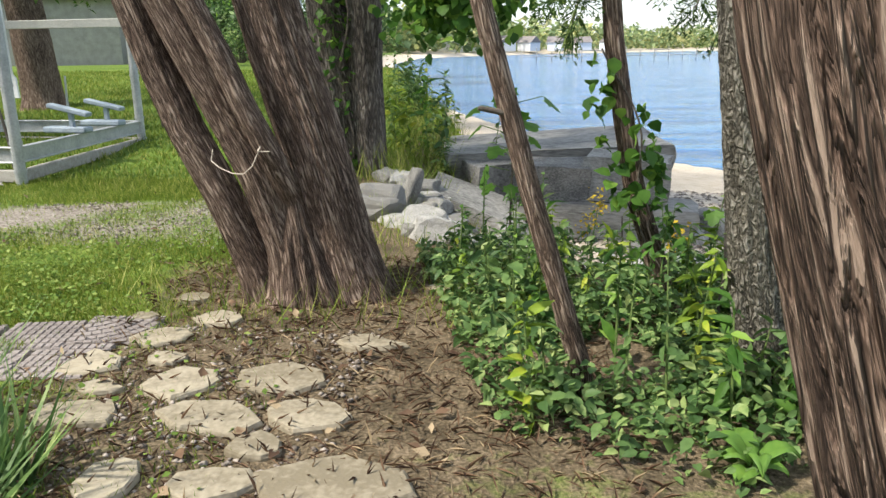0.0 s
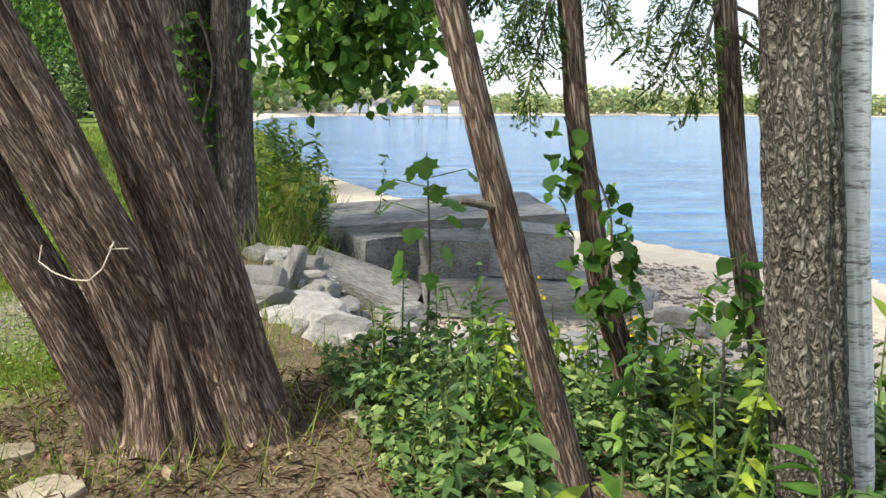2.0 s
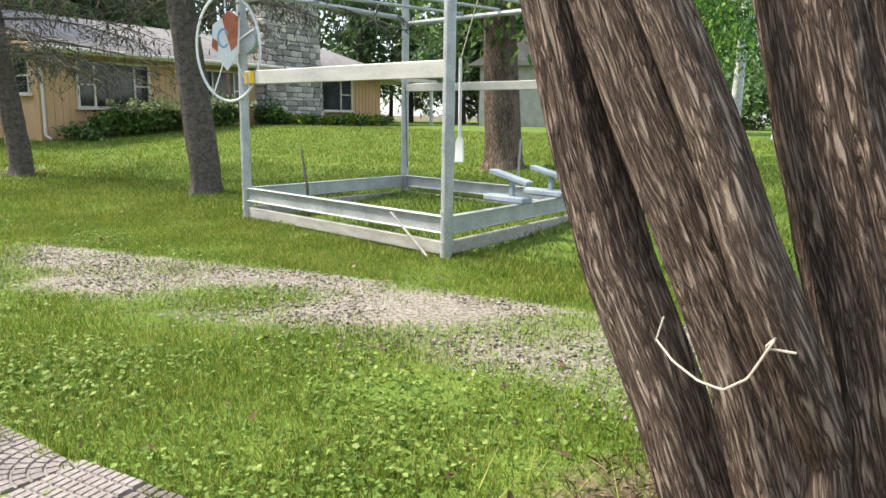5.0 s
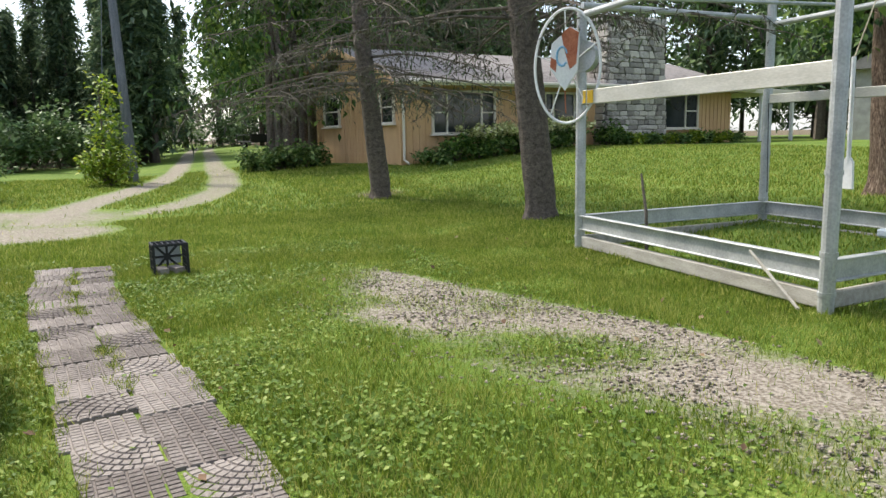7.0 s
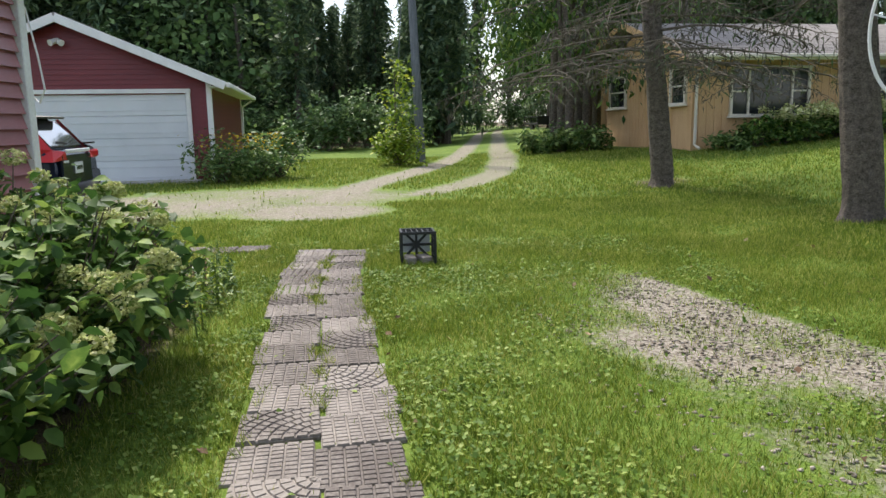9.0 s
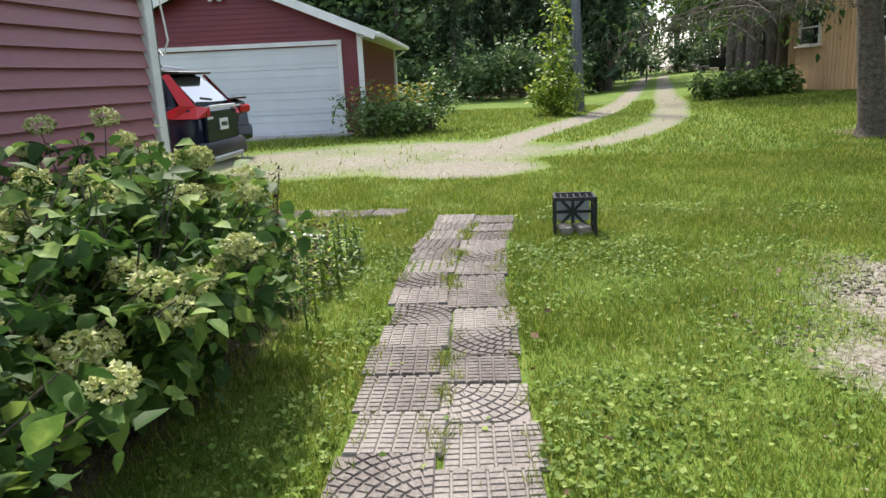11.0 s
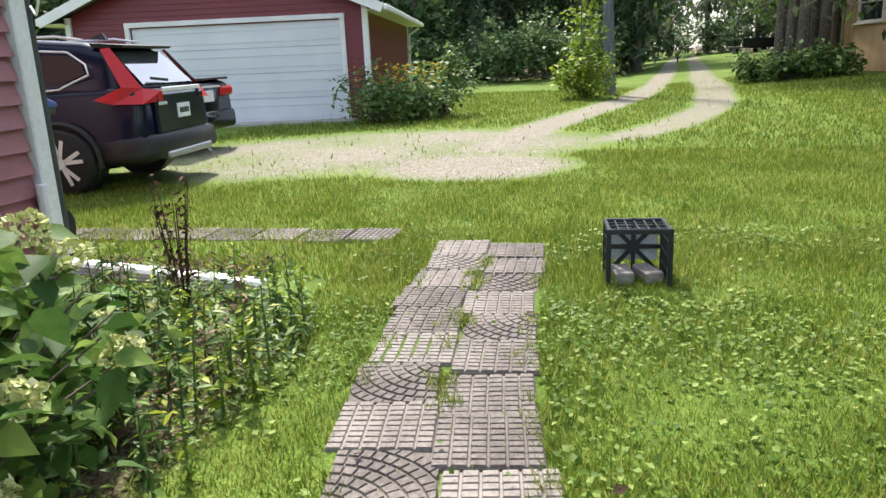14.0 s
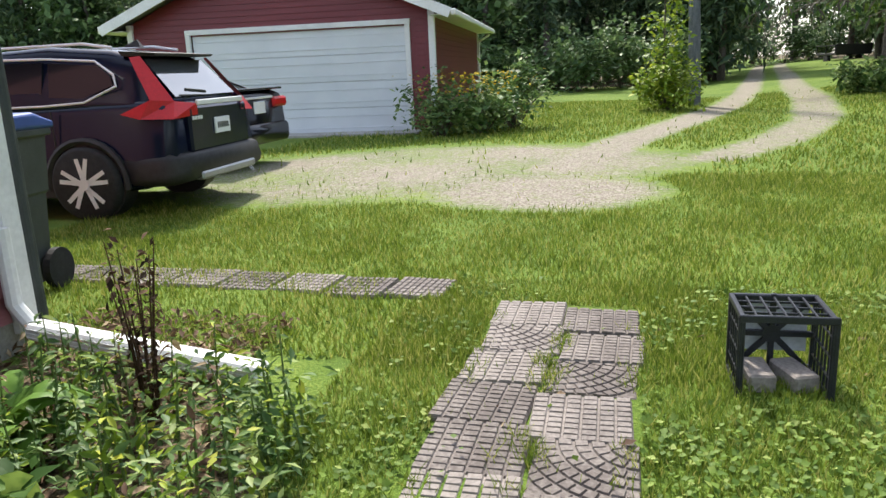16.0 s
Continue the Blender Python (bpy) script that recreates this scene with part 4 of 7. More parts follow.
def suv():
    """Rear of the car at y = 0, its nose towards -y."""
    c = thing("suv", "dark blue compact sport utility car parked on the grass", "car", pose(-12.1, -0.72, 0.0, 0, 0, 6) @ Matrix.Diagonal((0.95, 0.95, 0.93, 1)))
    body = loft([ring(-4.58, 0.62, 0.35, 0.80, 0.12, 5, 0.55), ring(-4.45, 0.82, 0.26, 0.95, 0.15, 5, 0.72), ring(-3.9, 0.92, 0.22, 1.04, 0.16, 5, 0.80), ring(-3.2, 0.925, 0.21, 1.10, 0.14, 5, 0.84),
                 ring(-2.0, 0.925, 0.21, 1.10, 0.12, 5, 0.86), ring(-0.9, 0.93, 0.24, 1.12, 0.12, 5, 0.86), ring(-0.4, 0.91, 0.28, 1.13, 0.12, 5, 0.84), ring(-0.14, 0.87, 0.36, 1.12, 0.13, 5, 0.80), ring(-0.04, 0.80, 0.44, 1.05, 0.14, 5, 0.74)])
    part("body", body, M_CARPAINT, c, smooth=True)
    cab = loft([ring(-3.35, 0.82, 0.98, 1.10, 0.05, 5, 0.80), ring(-2.75, 0.83, 1.0, 1.46, 0.10, 5, 0.66), ring(-2.2, 0.84, 1.0, 1.63, 0.12, 5, 0.63), ring(-1.4, 0.84, 1.0, 1.66, 0.12, 5, 0.62), ring(-0.75, 0.83, 1.0, 1.60, 0.12, 5, 0.60), ring(-0.5, 0.82, 1.0, 1.53, 0.11, 5, 0.59), ring(-0.12, 0.78, 1.0, 1.12, 0.05, 5, 0.72)])
    part("cabin", cab, M_CARPAINT, c, smooth=True)
    for sd in (1, -1):
        def sp(y, z):
            t = (z - 1.05) / 0.6
            return (sd * (0.845 - 0.205 * t), y, z)
        for name, q in (("rear_quarter_glass", [(-0.95, 1.15), (-0.62, 1.27), (-0.66, 1.36), (-0.80, 1.46), (-1.32, 1.50), (-1.28, 1.13)]), ("rear_door_glass", [(-1.36, 1.13), (-1.39, 1.51), (-2.02, 1.52), (-2.05, 1.12)]), ("front_door_glass", [(-2.12, 1.12), (-2.1, 1.51), (-2.42, 1.47), (-2.95, 1.16)])):
            v = [sp(*p) for p in q]
            f = [list(range(len(v)))] if sd > 0 else [list(range(len(v)))[::-1]]
            inner = [(x - sd * 0.03, y, z) for x, y, z in v]
            n = len(v)
            part(name, MB().add(v + inner, f + [[i, n + i, n + (i + 1) % n, (i + 1) % n] for i in range(n)]), M_CARGLASS, c)
        line = [sp(-2.95, 1.13), sp(-2.05, 1.09), sp(-1.3, 1.10), sp(-0.9, 1.12), sp(-0.58, 1.26), sp(-0.62, 1.37), sp(-0.82, 1.50), sp(-1.35, 1.54), sp(-2.1, 1.555)]
        part("window_trim", MB().tube([(x + sd * 0.008, y, z) for x, y, z in line], 0.012, 6), M_CHROME, c, "chrome window trim")
        part("side_cladding", MB().box((sd * 0.905, -2.3, 0.30), (0.06, 2.2, 0.16), 0.02), M_BLACKPL, c)
        for yw in (-0.92, -3.58):
            arch = MB()
            arch.tube([(sd * 0.915, yw + 0.41 * math.cos(a), 0.36 + 0.41 * math.sin(a)) for a in np.linspace(-0.15, math.pi + 0.15, 15)], 0.035, 6)
            part("wheel_arch", arch, M_BLACKPL, c)
            part("wheel_well", MB().tube([(sd * 0.70, yw, 0.37), (sd * 0.90, yw, 0.37)], 0.385, 24), M_BLACKPL, c)
            wheel(c, sd * 0.868, yw, sd, 0.36)
        lamp = MB().add([(sd * 0.90, -0.50, 1.00), (sd * 0.915, -0.30, 0.95), (sd * 0.83, -0.01, 0.94), (sd * 0.46, 0.03, 0.96), (sd * 0.46, 0.03, 1.07), (sd * 0.70, -0.06, 1.10), (sd * 0.62, -0.40, 1.53), (sd * 0.69, -0.47, 1.52), (sd * 0.84, -0.22, 1.12)],
                        [f if sd > 0 else f[::-1] for f in ([0, 1, 8], [1, 2, 5, 8], [2, 3, 4, 5], [8, 5, 6, 7])])
        part("tail_lamp", lamp, M_REDLENS, c, "red wraparound tail lamp")
        part("reflector", MB().box((sd * 0.62, 0.0, 0.42), (0.28, 0.03, 0.06), 0.01), M_REDLENS, c)
        part("roof_rail", MB().tube([(sd * 0.60, -2.5, 1.58), (sd * 0.60, -2.2, 1.66), (sd * 0.59, -1.0, 1.67), (sd * 0.58, -0.7, 1.62)], 0.016, 6), M_CHROME, c)
    part("rear_window", MB().add([(-0.60, -0.10, 1.14), (0.60, -0.10, 1.14), (0.53, -0.42, 1.50), (-0.53, -0.42, 1.50), (-0.60, -0.14, 1.12), (0.60, -0.14, 1.12)], [[0, 3, 2, 1], [0, 1, 5, 4]]), M_REARGLASS, c)
    part("spoiler", MB().add([(-0.62, -0.62, 1.585), (0.62, -0.62, 1.585), (0.56, -0.28, 1.555), (-0.56, -0.28, 1.555), (-0.60, -0.6, 1.535), (0.60, -0.6, 1.535), (0.54, -0.30, 1.53), (-0.54, -0.30, 1.53)], [[0, 1, 2, 3], [7, 6, 5, 4], [2, 6, 7, 3], [0, 3, 7, 4], [1, 5, 6, 2]]), M_BLACKPL, c)
    part("wiper", MB().bar((0.05, -0.09, 1.17), (0.42, -0.10, 1.20), 0.02, 0.03), M_BLACKPL, c)
    part("chrome_bar", MB().box((0, 0.035, 1.075), (0.95, 0.03, 0.05), 0.012), M_CHROME, c, "chrome tailgate bar")
    part("tailgate", MB().box((0, -0.03, 0.82), (1.20, 0.10, 0.44), 0.05), M_CARPAINT, c)
    plate = part("number_plate", MB().box((0, 0.03, 0.83), (0.31, 0.015, 0.16), 0.006), M_PLATE, c, "white number plate")
    for k in range(6):
        part("plate_mark", MB().box((-0.10 + 0.04 * k, 0.04, 0.83), (0.022, 0.006, 0.06), 0.002), M_CARGLASS, plate)
    part("bumper", loft([ring(-0.55, 0.92, 0.30, 0.60, 0.09, 5), ring(-0.1, 0.90, 0.31, 0.62, 0.09, 5, 0.88), ring(0.06, 0.78, 0.36, 0.60, 0.09, 5, 0.74)]), M_BLACKPL, c, smooth=True)
    part("skid_plate", MB().box((0, 0.03, 0.37), (1.15, 0.10, 0.08), 0.03), M_SILVERPL, c, "silver lower bumper strip")
    badge = MB()
    for k in range(4):
        badge.box((0.55 - 0.05 * k, 0.028, 0.93), (0.035, 0.008, 0.035), 0.004)
    part("badge", badge, M_CHROME, c)
    part("tow_loop", MB().tube([(-0.45, 0.08, 0.33), (-0.45, 0.11, 0.29), (-0.41, 0.11, 0.29), (-0.41, 0.08, 0.33)], 0.008, 6), M_SILVERPL, c)
    part("antenna", MB().add([(-0.03, -0.95, 1.65), (0.03, -0.95, 1.65), (0.01, -0.80, 1.72), (-0.01, -0.80, 1.72), (0.03, -0.75, 1.64), (-0.03, -0.75, 1.64)], [[0, 1, 2, 3], [3, 2, 4, 5], [0, 3, 5], [1, 4, 2]]), M_BLACKPL, c)
    part("door_handle", MB().box((0.935, -1.75, 0.98), (0.03, 0.2, 0.04), 0.012), M_CARPAINT, c)
    for y in (-1.2, -2.15, -3.1):
        part("door_seam", MB().box((0.921, y, 0.72), (0.012, 0.012, 0.66), 0.003), M_BLACKPL, c)


def sedan():
    c = thing("sedan", "black saloon car parked behind the larger car", "car", pose(-14.75, -1.85, 0, 0, 0, 3))
    part("body", loft([ring(-4.75, 0.6, 0.35, 0.65, 0.12), ring(-4.5, 0.82, 0.22, 0.78, 0.14), ring(-3.6, 0.9, 0.2, 0.92, 0.14, 5, 0.8), ring(-2, 0.91, 0.2, 0.96, 0.12, 5, 0.85), ring(-0.8, 0.9, 0.22, 1.0, 0.12, 5, 0.82), ring(-0.15, 0.84, 0.3, 1.03, 0.10, 5, 0.76), ring(0, 0.78, 0.36, 0.98, 0.12, 5, 0.70)]), M_BLACKPAINT, c, smooth=True)
    part("cabin", loft([ring(-3.4, 0.8, 0.88, 0.96, 0.03), ring(-2.6, 0.8, 0.9, 1.40, 0.1, 5, 0.6), ring(-1.9, 0.8, 0.9, 1.46, 0.1, 5, 0.58), ring(-1.2, 0.8, 0.9, 1.38, 0.1, 5, 0.57), ring(-0.45, 0.76, 0.9, 1.04, 0.04, 5, 0.66)]), M_CARGLASS, c, smooth=True)
    part("roof", loft([ring(-2.5, 0.58, 1.36, 1.42, 0.02), ring(-1.9, 0.57, 1.42, 1.475, 0.02), ring(-1.2, 0.56, 1.36, 1.41, 0.02)]), M_BLACKPAINT, c)
    for sd in (1, -1):
        part("tail_lamp", MB().box((sd * 0.60, -0.03, 0.86), (0.40, 0.14, 0.14), 0.05), M_REDLENS, c, "red tail lamp")
        part("reflector", MB().box((sd * 0.62, 0.01, 0.42), (0.2, 0.03, 0.05), 0.01), M_REDLENS, c)
        for yw in (-1.0, -3.75):
            part("wheel_well", MB().tube([(sd * 0.70, yw, 0.35), (sd * 0.915, yw, 0.35)], 0.37, 24), M_BLACKPL, c)
            wheel(c, sd * 0.83, yw, sd, 0.33)
    part("trunk_spoiler", MB().box((0, -0.08, 1.045), (1.4, 0.2, 0.03), 0.012), M_BLACKPAINT, c)
    part("chrome_bar", MB().box((0, 0.0, 0.93), (0.8, 0.04, 0.03), 0.01), M_CHROME, c)
    part("number_plate", MB().box((0, 0.01, 0.80), (0.31, 0.02, 0.16), 0.006), M_PLATE, c)
    part("bumper", loft([ring(-0.4, 0.88, 0.28, 0.58, 0.09), ring(0.05, 0.76, 0.32, 0.58, 0.09)]), M_BLACKPAINT, c, smooth=True)


suv()
sedan()


def truck():
    t = thing("utility_trailer", "dark flatbed trailer parked at the end of the drive", "trailer", pose(-62, 14.5, 0.35, 0, 0, 10))
    part("bed", MB().box((0, 0, 0.75), (3.4, 2.2, 0.14), 0.02), M_BLACKPL, t)
    for s in (-1, 1):
        part("side_rail", MB().bar((-1.7, s * 1.1, 1.3), (1.7, s * 1.1, 1.3), 0.07), M_BLACKPL, t)
        for x in (-1.6, 0, 1.6):
            part("stake", MB().bar((x, s * 1.1, 0.8), (x, s * 1.1, 1.3), 0.06), M_BLACKPL, t)
        part("tyre", MB().tube([(0, s * 0.9, 0.35), (0, s * 1.1, 0.35)], 0.35, 20), M_TYRE, t)
    part("headboard", MB().box((1.7, 0, 1.05), (0.08, 2.2, 0.6), 0.01), M_BLACKPL, t)


truck()


# ---- yard things ----
def wheelie_bin():
    b = thing("wheelie_bin", "dark grey wheeled bin with a blue lid beside the house corner", "rubbish bin", pose(-9.0, -0.30, 0, 0, 0, 100) @ Matrix.Diagonal((0.92, 0.92, 0.96, 1)))
    part("body", loft([[(x, y, 0.06) for x, y in ((-0.24, -0.25), (0.24, -0.25), (0.24, 0.25), (-0.24, 0.25))], [(x, y, 0.6) for x, y in ((-0.265, -0.29), (0.265, -0.29), (0.265, 0.29), (-0.265, 0.29))],
                       [(x, y, 0.62) for x, y in ((-0.28, -0.30), (0.28, -0.30), (0.28, 0.30), (-0.28, 0.30))], [(x, y, 0.98) for x, y in ((-0.30, -0.33), (0.30, -0.33), (0.30, 0.33), (-0.30, 0.33))]]), M_BIN, b)
    part("rim", MB().box((0, 0, 0.98), (0.66, 0.72, 0.05), 0.015), M_BIN, b)
    part("lid", loft([ring(-0.37, 0.34, 1.0, 1.04, 0.015), ring(-0.2, 0.34, 1.0, 1.09, 0.03), ring(0.2, 0.34, 1.0, 1.10, 0.03), ring(0.37, 0.34, 1.0, 1.04, 0.015)]), M_BINLID, b, "blue plastic lid")
    mark = MB().tube([(0.17 * math.cos(a) * 0.6, -0.33, 0.80 + 0.12 * math.sin(a)) for a in np.linspace(0, 6.283, 17)], 0.012, 6, caps=False)
    mark.bar((-0.045, -0.33, 0.73), (0.0, -0.335, 0.87), 0.02).bar((0.045, -0.33, 0.73), (0.0, -0.335, 0.87), 0.02).bar((-0.03, -0.33, 0.775), (0.03, -0.33, 0.775), 0.015)
    mark.bar((-0.15, -0.325, 0.64), (0.15, -0.325, 0.64), 0.03).bar((-0.12, -0.322, 0.60), (0.12, -0.322, 0.60), 0.025)
    part("marking", mark, M_WHITE, b, "white printed letter A in a ring")
    for s in (-1, 1):
        part("wheel", MB().tube([(s * 0.27, 0.25, 0.13), (s * 0.32, 0.25, 0.13)], 0.13, 20), M_TYRE, b)
    part("handle", MB().tube([(-0.25, 0.36, 0.98), (-0.25, 0.43, 1.02), (0.25, 0.43, 1.02), (0.25, 0.36, 0.98)], 0.016, 8), M_BIN, b)


def crate():
    c = thing("milk_crate", "black plastic milk crate standing on its side over two bricks", "crate", pose(-8.62, 3.86, 0, 0, 0, 94) @ Matrix.Diagonal((0.87, 0.87, 0.92, 1)))
    W, D, H = 0.345, 0.30, 0.335
    fr = MB()
    for y in (-D / 2, D / 2):
        for x in (-W / 2, W / 2):
            fr.box((x, y, H / 2), (0.022, 0.022, H), 0.004)
        fr.box((0, y, H - 0.012), (W, 0.026, 0.026), 0.005)
    fr.box((0, D / 2, 0.02), (W, 0.022, 0.024), 0.005)
    for x in (-W / 2, W / 2):
        fr.box((x, 0, H - 0.012), (0.022, D, 0.024), 0.004)
        fr.box((x, 0, 0.012), (0.022, D, 0.024), 0.004)
    fr.box((0, -D / 2 - 0.008, H - 0.01), (W + 0.03, 0.016, 0.03), 0.005)
    for x in (-W / 2 - 0.008, W / 2 + 0.008):
        fr.box((x, -D / 2 - 0.006, H / 2), (0.018, 0.014, H), 0.004)
    part("frame", fr, M_CRATE, c)
    star = MB()
    for i in range(4):
        a = math.pi * i / 4
        L = W / 2 if i in (0, 2) else W * 0.66
        star.bar((-L * math.cos(a), D / 2 - 0.005, H / 2 - L * math.sin(a)), (L * math.cos(a), D / 2 - 0.005, H / 2 + L * math.sin(a)), 0.018, 0.026, 0.003)
    star.tube([(0, D / 2 - 0.016, H / 2), (0, D / 2 + 0.006, H / 2)], 0.038, 16)
    part("base_web", star, M_CRATE, c)
    for face in range(3):
        grid = MB()
        for k in range(1, 6):
            t = -0.5 + k / 6
            if face == 0:
                grid.box((t * W, 0, H - 0.010), (0.009, D, 0.010), 0.002)
            else:
                x = (W / 2) * (1 if face == 1 else -1)
                grid.box((x, t * D, H / 2), (0.010, 0.009, H), 0.002)
        for k in range(1, 4):
            t = -0.5 + k / 4
            if face == 0:
                grid.box((0, t * D, H - 0.012), (W, 0.009, 0.010), 0.002)
            else:
                grid.box((x, 0, H / 2 + t * H), (0.010, D, 0.009), 0.002)
        part("side_grid", grid, M_CRATE, c)
    part("liner", MB().box((0, D / 2 + 0.012, H / 2 + 0.03), (W * 0.86, 0.004, H * 0.66), 0.001), M_PAPER, c, "pale grey sheet behind the web")
    for k, x in enumerate((-0.07, 0.06)):
        solid("brick", MB().box((0, 0, 0.035), (0.19, 0.095, 0.07), 0.008), M_PAVER, "weathered tan brick inside the crate", "brick", group="bricks in the crate", m=pose(-8.62 - x * 0.14, 3.86 + x, 0.0, 0, 0, 8 + 14 * k))


def boat_lift():
    A, B, C, D = (-7.9, 8.12), (-4.6, 7.87), (-4.78, 10.7), (-7.95, 10.95)
    b = thing("boat_lift", "disused aluminium boat lift standing on the lawn", "boat lift", pose(-6.3, 9.4, 0))
    o = Vector((-6.3, 9.4, 0))

    def P(p, z):
        return Vector((p[0], p[1], z)) - o
    for p, top in ((A, 2.55), (B, 2.5), (C, 2.5), (D, 2.9)):
        part("post", MB().tube([P(p, -0.05), P(p, top)], 0.055, 14), M_GALV, b)
        for z in (0.14, 0.42, 0.98):
            part("collar", MB().tube([P(p, z - 0.015), P(p, z + 0.015)], 0.062, 14), M_GALV, b)
    for p, q in ((A, B), (C, D)):
        mb = MB().bar(P(p, 1.655), P(q, 1.655), 0.05, 0.15 if p == A else 0.11, 0.006)
        part("cross_beam", mb, M_ALU, b, "pale aluminium box beam")
    q = P(A, 1.655).lerp(P(B, 1.655), 0.085)
    e = (P(B, 1.655) - P(A, 1.655)).normalized()
    n = Vector((e.y, -e.x, 0)) * 0.028
    part("sticker", MB().bar(q + n - e * 0.11, q + n + e * 0.0, 0.006, 0.13, 0.001), M_YELLOWPAINT, b, "yellow sticker")
    part("sticker", MB().bar(q + n - e * 0.20, q + n - e * 0.15, 0.006, 0.13, 0.001), M_YELLOWPAINT, b, "yellow sticker")
    for p, q, z in ((A, B, 2.52), (B, C, 2.5), (C, D, 2.55), (D, A, 2.62)):
        part("top_rail", MB().tube([P(p, z), P(q, z)], 0.035, 10), M_GALV, b)
    for k in (0.3, 0.5, 0.7):
        a1, a2 = P(A, 2.52).lerp(P(B, 2.52), k), P(D, 2.6).lerp(P(C, 2.6), k + 0.05)
        part("top_brace", MB().tube([a1, a2], 0.02, 8), M_GALV, b)
    for p, q in ((A, B), (B, C), (C, D), (D, A)):
        web = MB().bar(P(p, 0.30), P(q, 0.30), 0.015, 0.15, 0.003).bar(P(p, 0.375), P(q, 0.375), 0.075, 0.014, 0.003).bar(P(p, 0.228), P(q, 0.228), 0.075, 0.014, 0.003)
        part("lower_beam", web, M_GALV, b)
        part("sill_timber", MB().bar(P(p, 0.09) * 0.995, P(q, 0.09) * 0.995, 0.05, 0.13, 0.012), M_TIMBER, b, "grey weathered sill timber")
    for k in (0.45, 0.75):
        s = P(B, 0.42).lerp(P(C, 0.42), k)
        t = s + Vector((-0.45, 0.05, 0.0))
        part("bunk", MB().bar(s + Vector((0.1, 0, 0)), t, 0.16, 0.07, 0.02), M_BUNK, b, "blue grey carpeted bunk")
        part("bunk_bracket", MB().bar(s + Vector((-0.1, 0, 0)), s + Vector((-0.1, 0, 0.22)), 0.05).bar(s + Vector((-0.35, 0, 0.28)), s + Vector((0.12, 0, 0.17)), 0.13, 0.05, 0.01), M_BUNK, b)
    part("cable", MB().tube([P(B, 1.6) + Vector((-0.06, 0.05, 0)), P(B, 0.5) + Vector((-0.06, 0.05, 0))], 0.006, 5), M_BLACKPL, b)
    part("cable", MB().tube([P(D, 1.6) + Vector((0.06, -0.05, 0)), P(D, 0.5) + Vector((0.10, -0.05, 0))], 0.006, 5), M_BLACKPL, b)
    part("loose_board", MB().bar(P(A, 0.05).lerp(P(B, 0.0), 0.97) + Vector((0, -0.15, 0.02)), P(A, 0.36).lerp(P(B, 0.36), 0.8) + Vector((0, -0.08, 0)), 0.02, 0.02), M_TIMBER, b)
    rod = part("hanging_pole", MB().tube([(1.32, -0.9, 1.80), (1.33, -0.9, 1.02)], 0.016, 10), M_WHITE, b, "slim white pole hanging by a cord")
    part("blade", MB().prism([(-0.05, 0), (0.05, 0), (0.042, 0.2), (0.015, 0.24), (-0.015, 0.24), (-0.042, 0.2)], -0.012, 0.012, pose(1.33, -0.9, 0.82)), M_WHITE, rod)
    part("cord", MB().tube([(1.32, -0.9, 1.78), (1.66, -1.0, 2.5)], 0.005, 5), M_ROPE, rod)
    # winch wheel
    wm = pose(-7.97, 7.98, 1.99, 0, 0, 35)
    w = thing("winch_wheel", "white wire winch wheel with a rust-stained painted cover", "winch wheel", wm)
    R = 0.60 * 0.62
    part("ring", MB().tube([(R * math.cos(a), 0, R * 1.62 * math.sin(a)) for a in np.linspace(0, 2 * math.pi, 49)], 0.016, 8, caps=False), M_WHITE, w)
    for k in range(5):
        a = 2 * math.pi * k / 5 + 0.4
        part("spoke", MB().tube([(0, 0.0, 0), (R * math.cos(a), 0, R * 1.62 * math.sin(a))], 0.008, 6), M_WHITE, w)
    plate = MB().prism([(-0.17, -0.02), (-0.15, 0.24), (0.06, 0.40), (0.16, 0.34), (0.14, -0.06), (0.0, -0.26)], -0.07, -0.04)
    cover = part("cover_plate", plate, M_WHITE, w, "white painted plate with rust and blue smears")
    part("rust_patch", MB().prism([(0.0, 0.16), (-0.04, 0.34), (0.06, 0.395), (0.155, 0.335), (0.13, 0.02), (0.06, -0.04)], -0.076, -0.0705), M_RUST, cover)
    part("rust_patch", MB().prism([(-0.165, 0.0), (-0.155, 0.10), (-0.09, 0.06), (-0.10, -0.06)], -0.076, -0.0705), M_RUST, cover)
    part("blue_smear", MB().tube([(-0.03 + 0.06 * math.cos(a), -0.072, 0.10 + 0.10 * math.sin(a)) for a in np.linspace(0.3, 5.6, 12)], 0.012, 6), M_BLUEPAINT, cover)
    part("drum", MB().tube([(0.14, 0.02, 0.10), (0.14, 0.16, 0.10)], 0.17, 20), M_GALV, w)
    part("cord", MB().tube([(0.0, -0.055, -0.26), (0.01, -0.05, -0.5)], 0.006, 5), M_RUST, w)


wheelie_bin()
crate()
boat_lift()


def pole():
    p = thing("utility_pole", "grey weathered utility pole leaning slightly", "utility pole", pose(-26.2, 4.1, 0))
    part("shaft", MB().tube([(0, 0, -0.3), (-0.25, -0.35, 9.5)], [0.16, 0.11], 14), M_POLE, p)
    part("guy_wire", MB().tube([(-0.2, -0.3, 8.5), (0.3, -0.9, 0)], 0.012, 5), M_POLE, p)


pole()

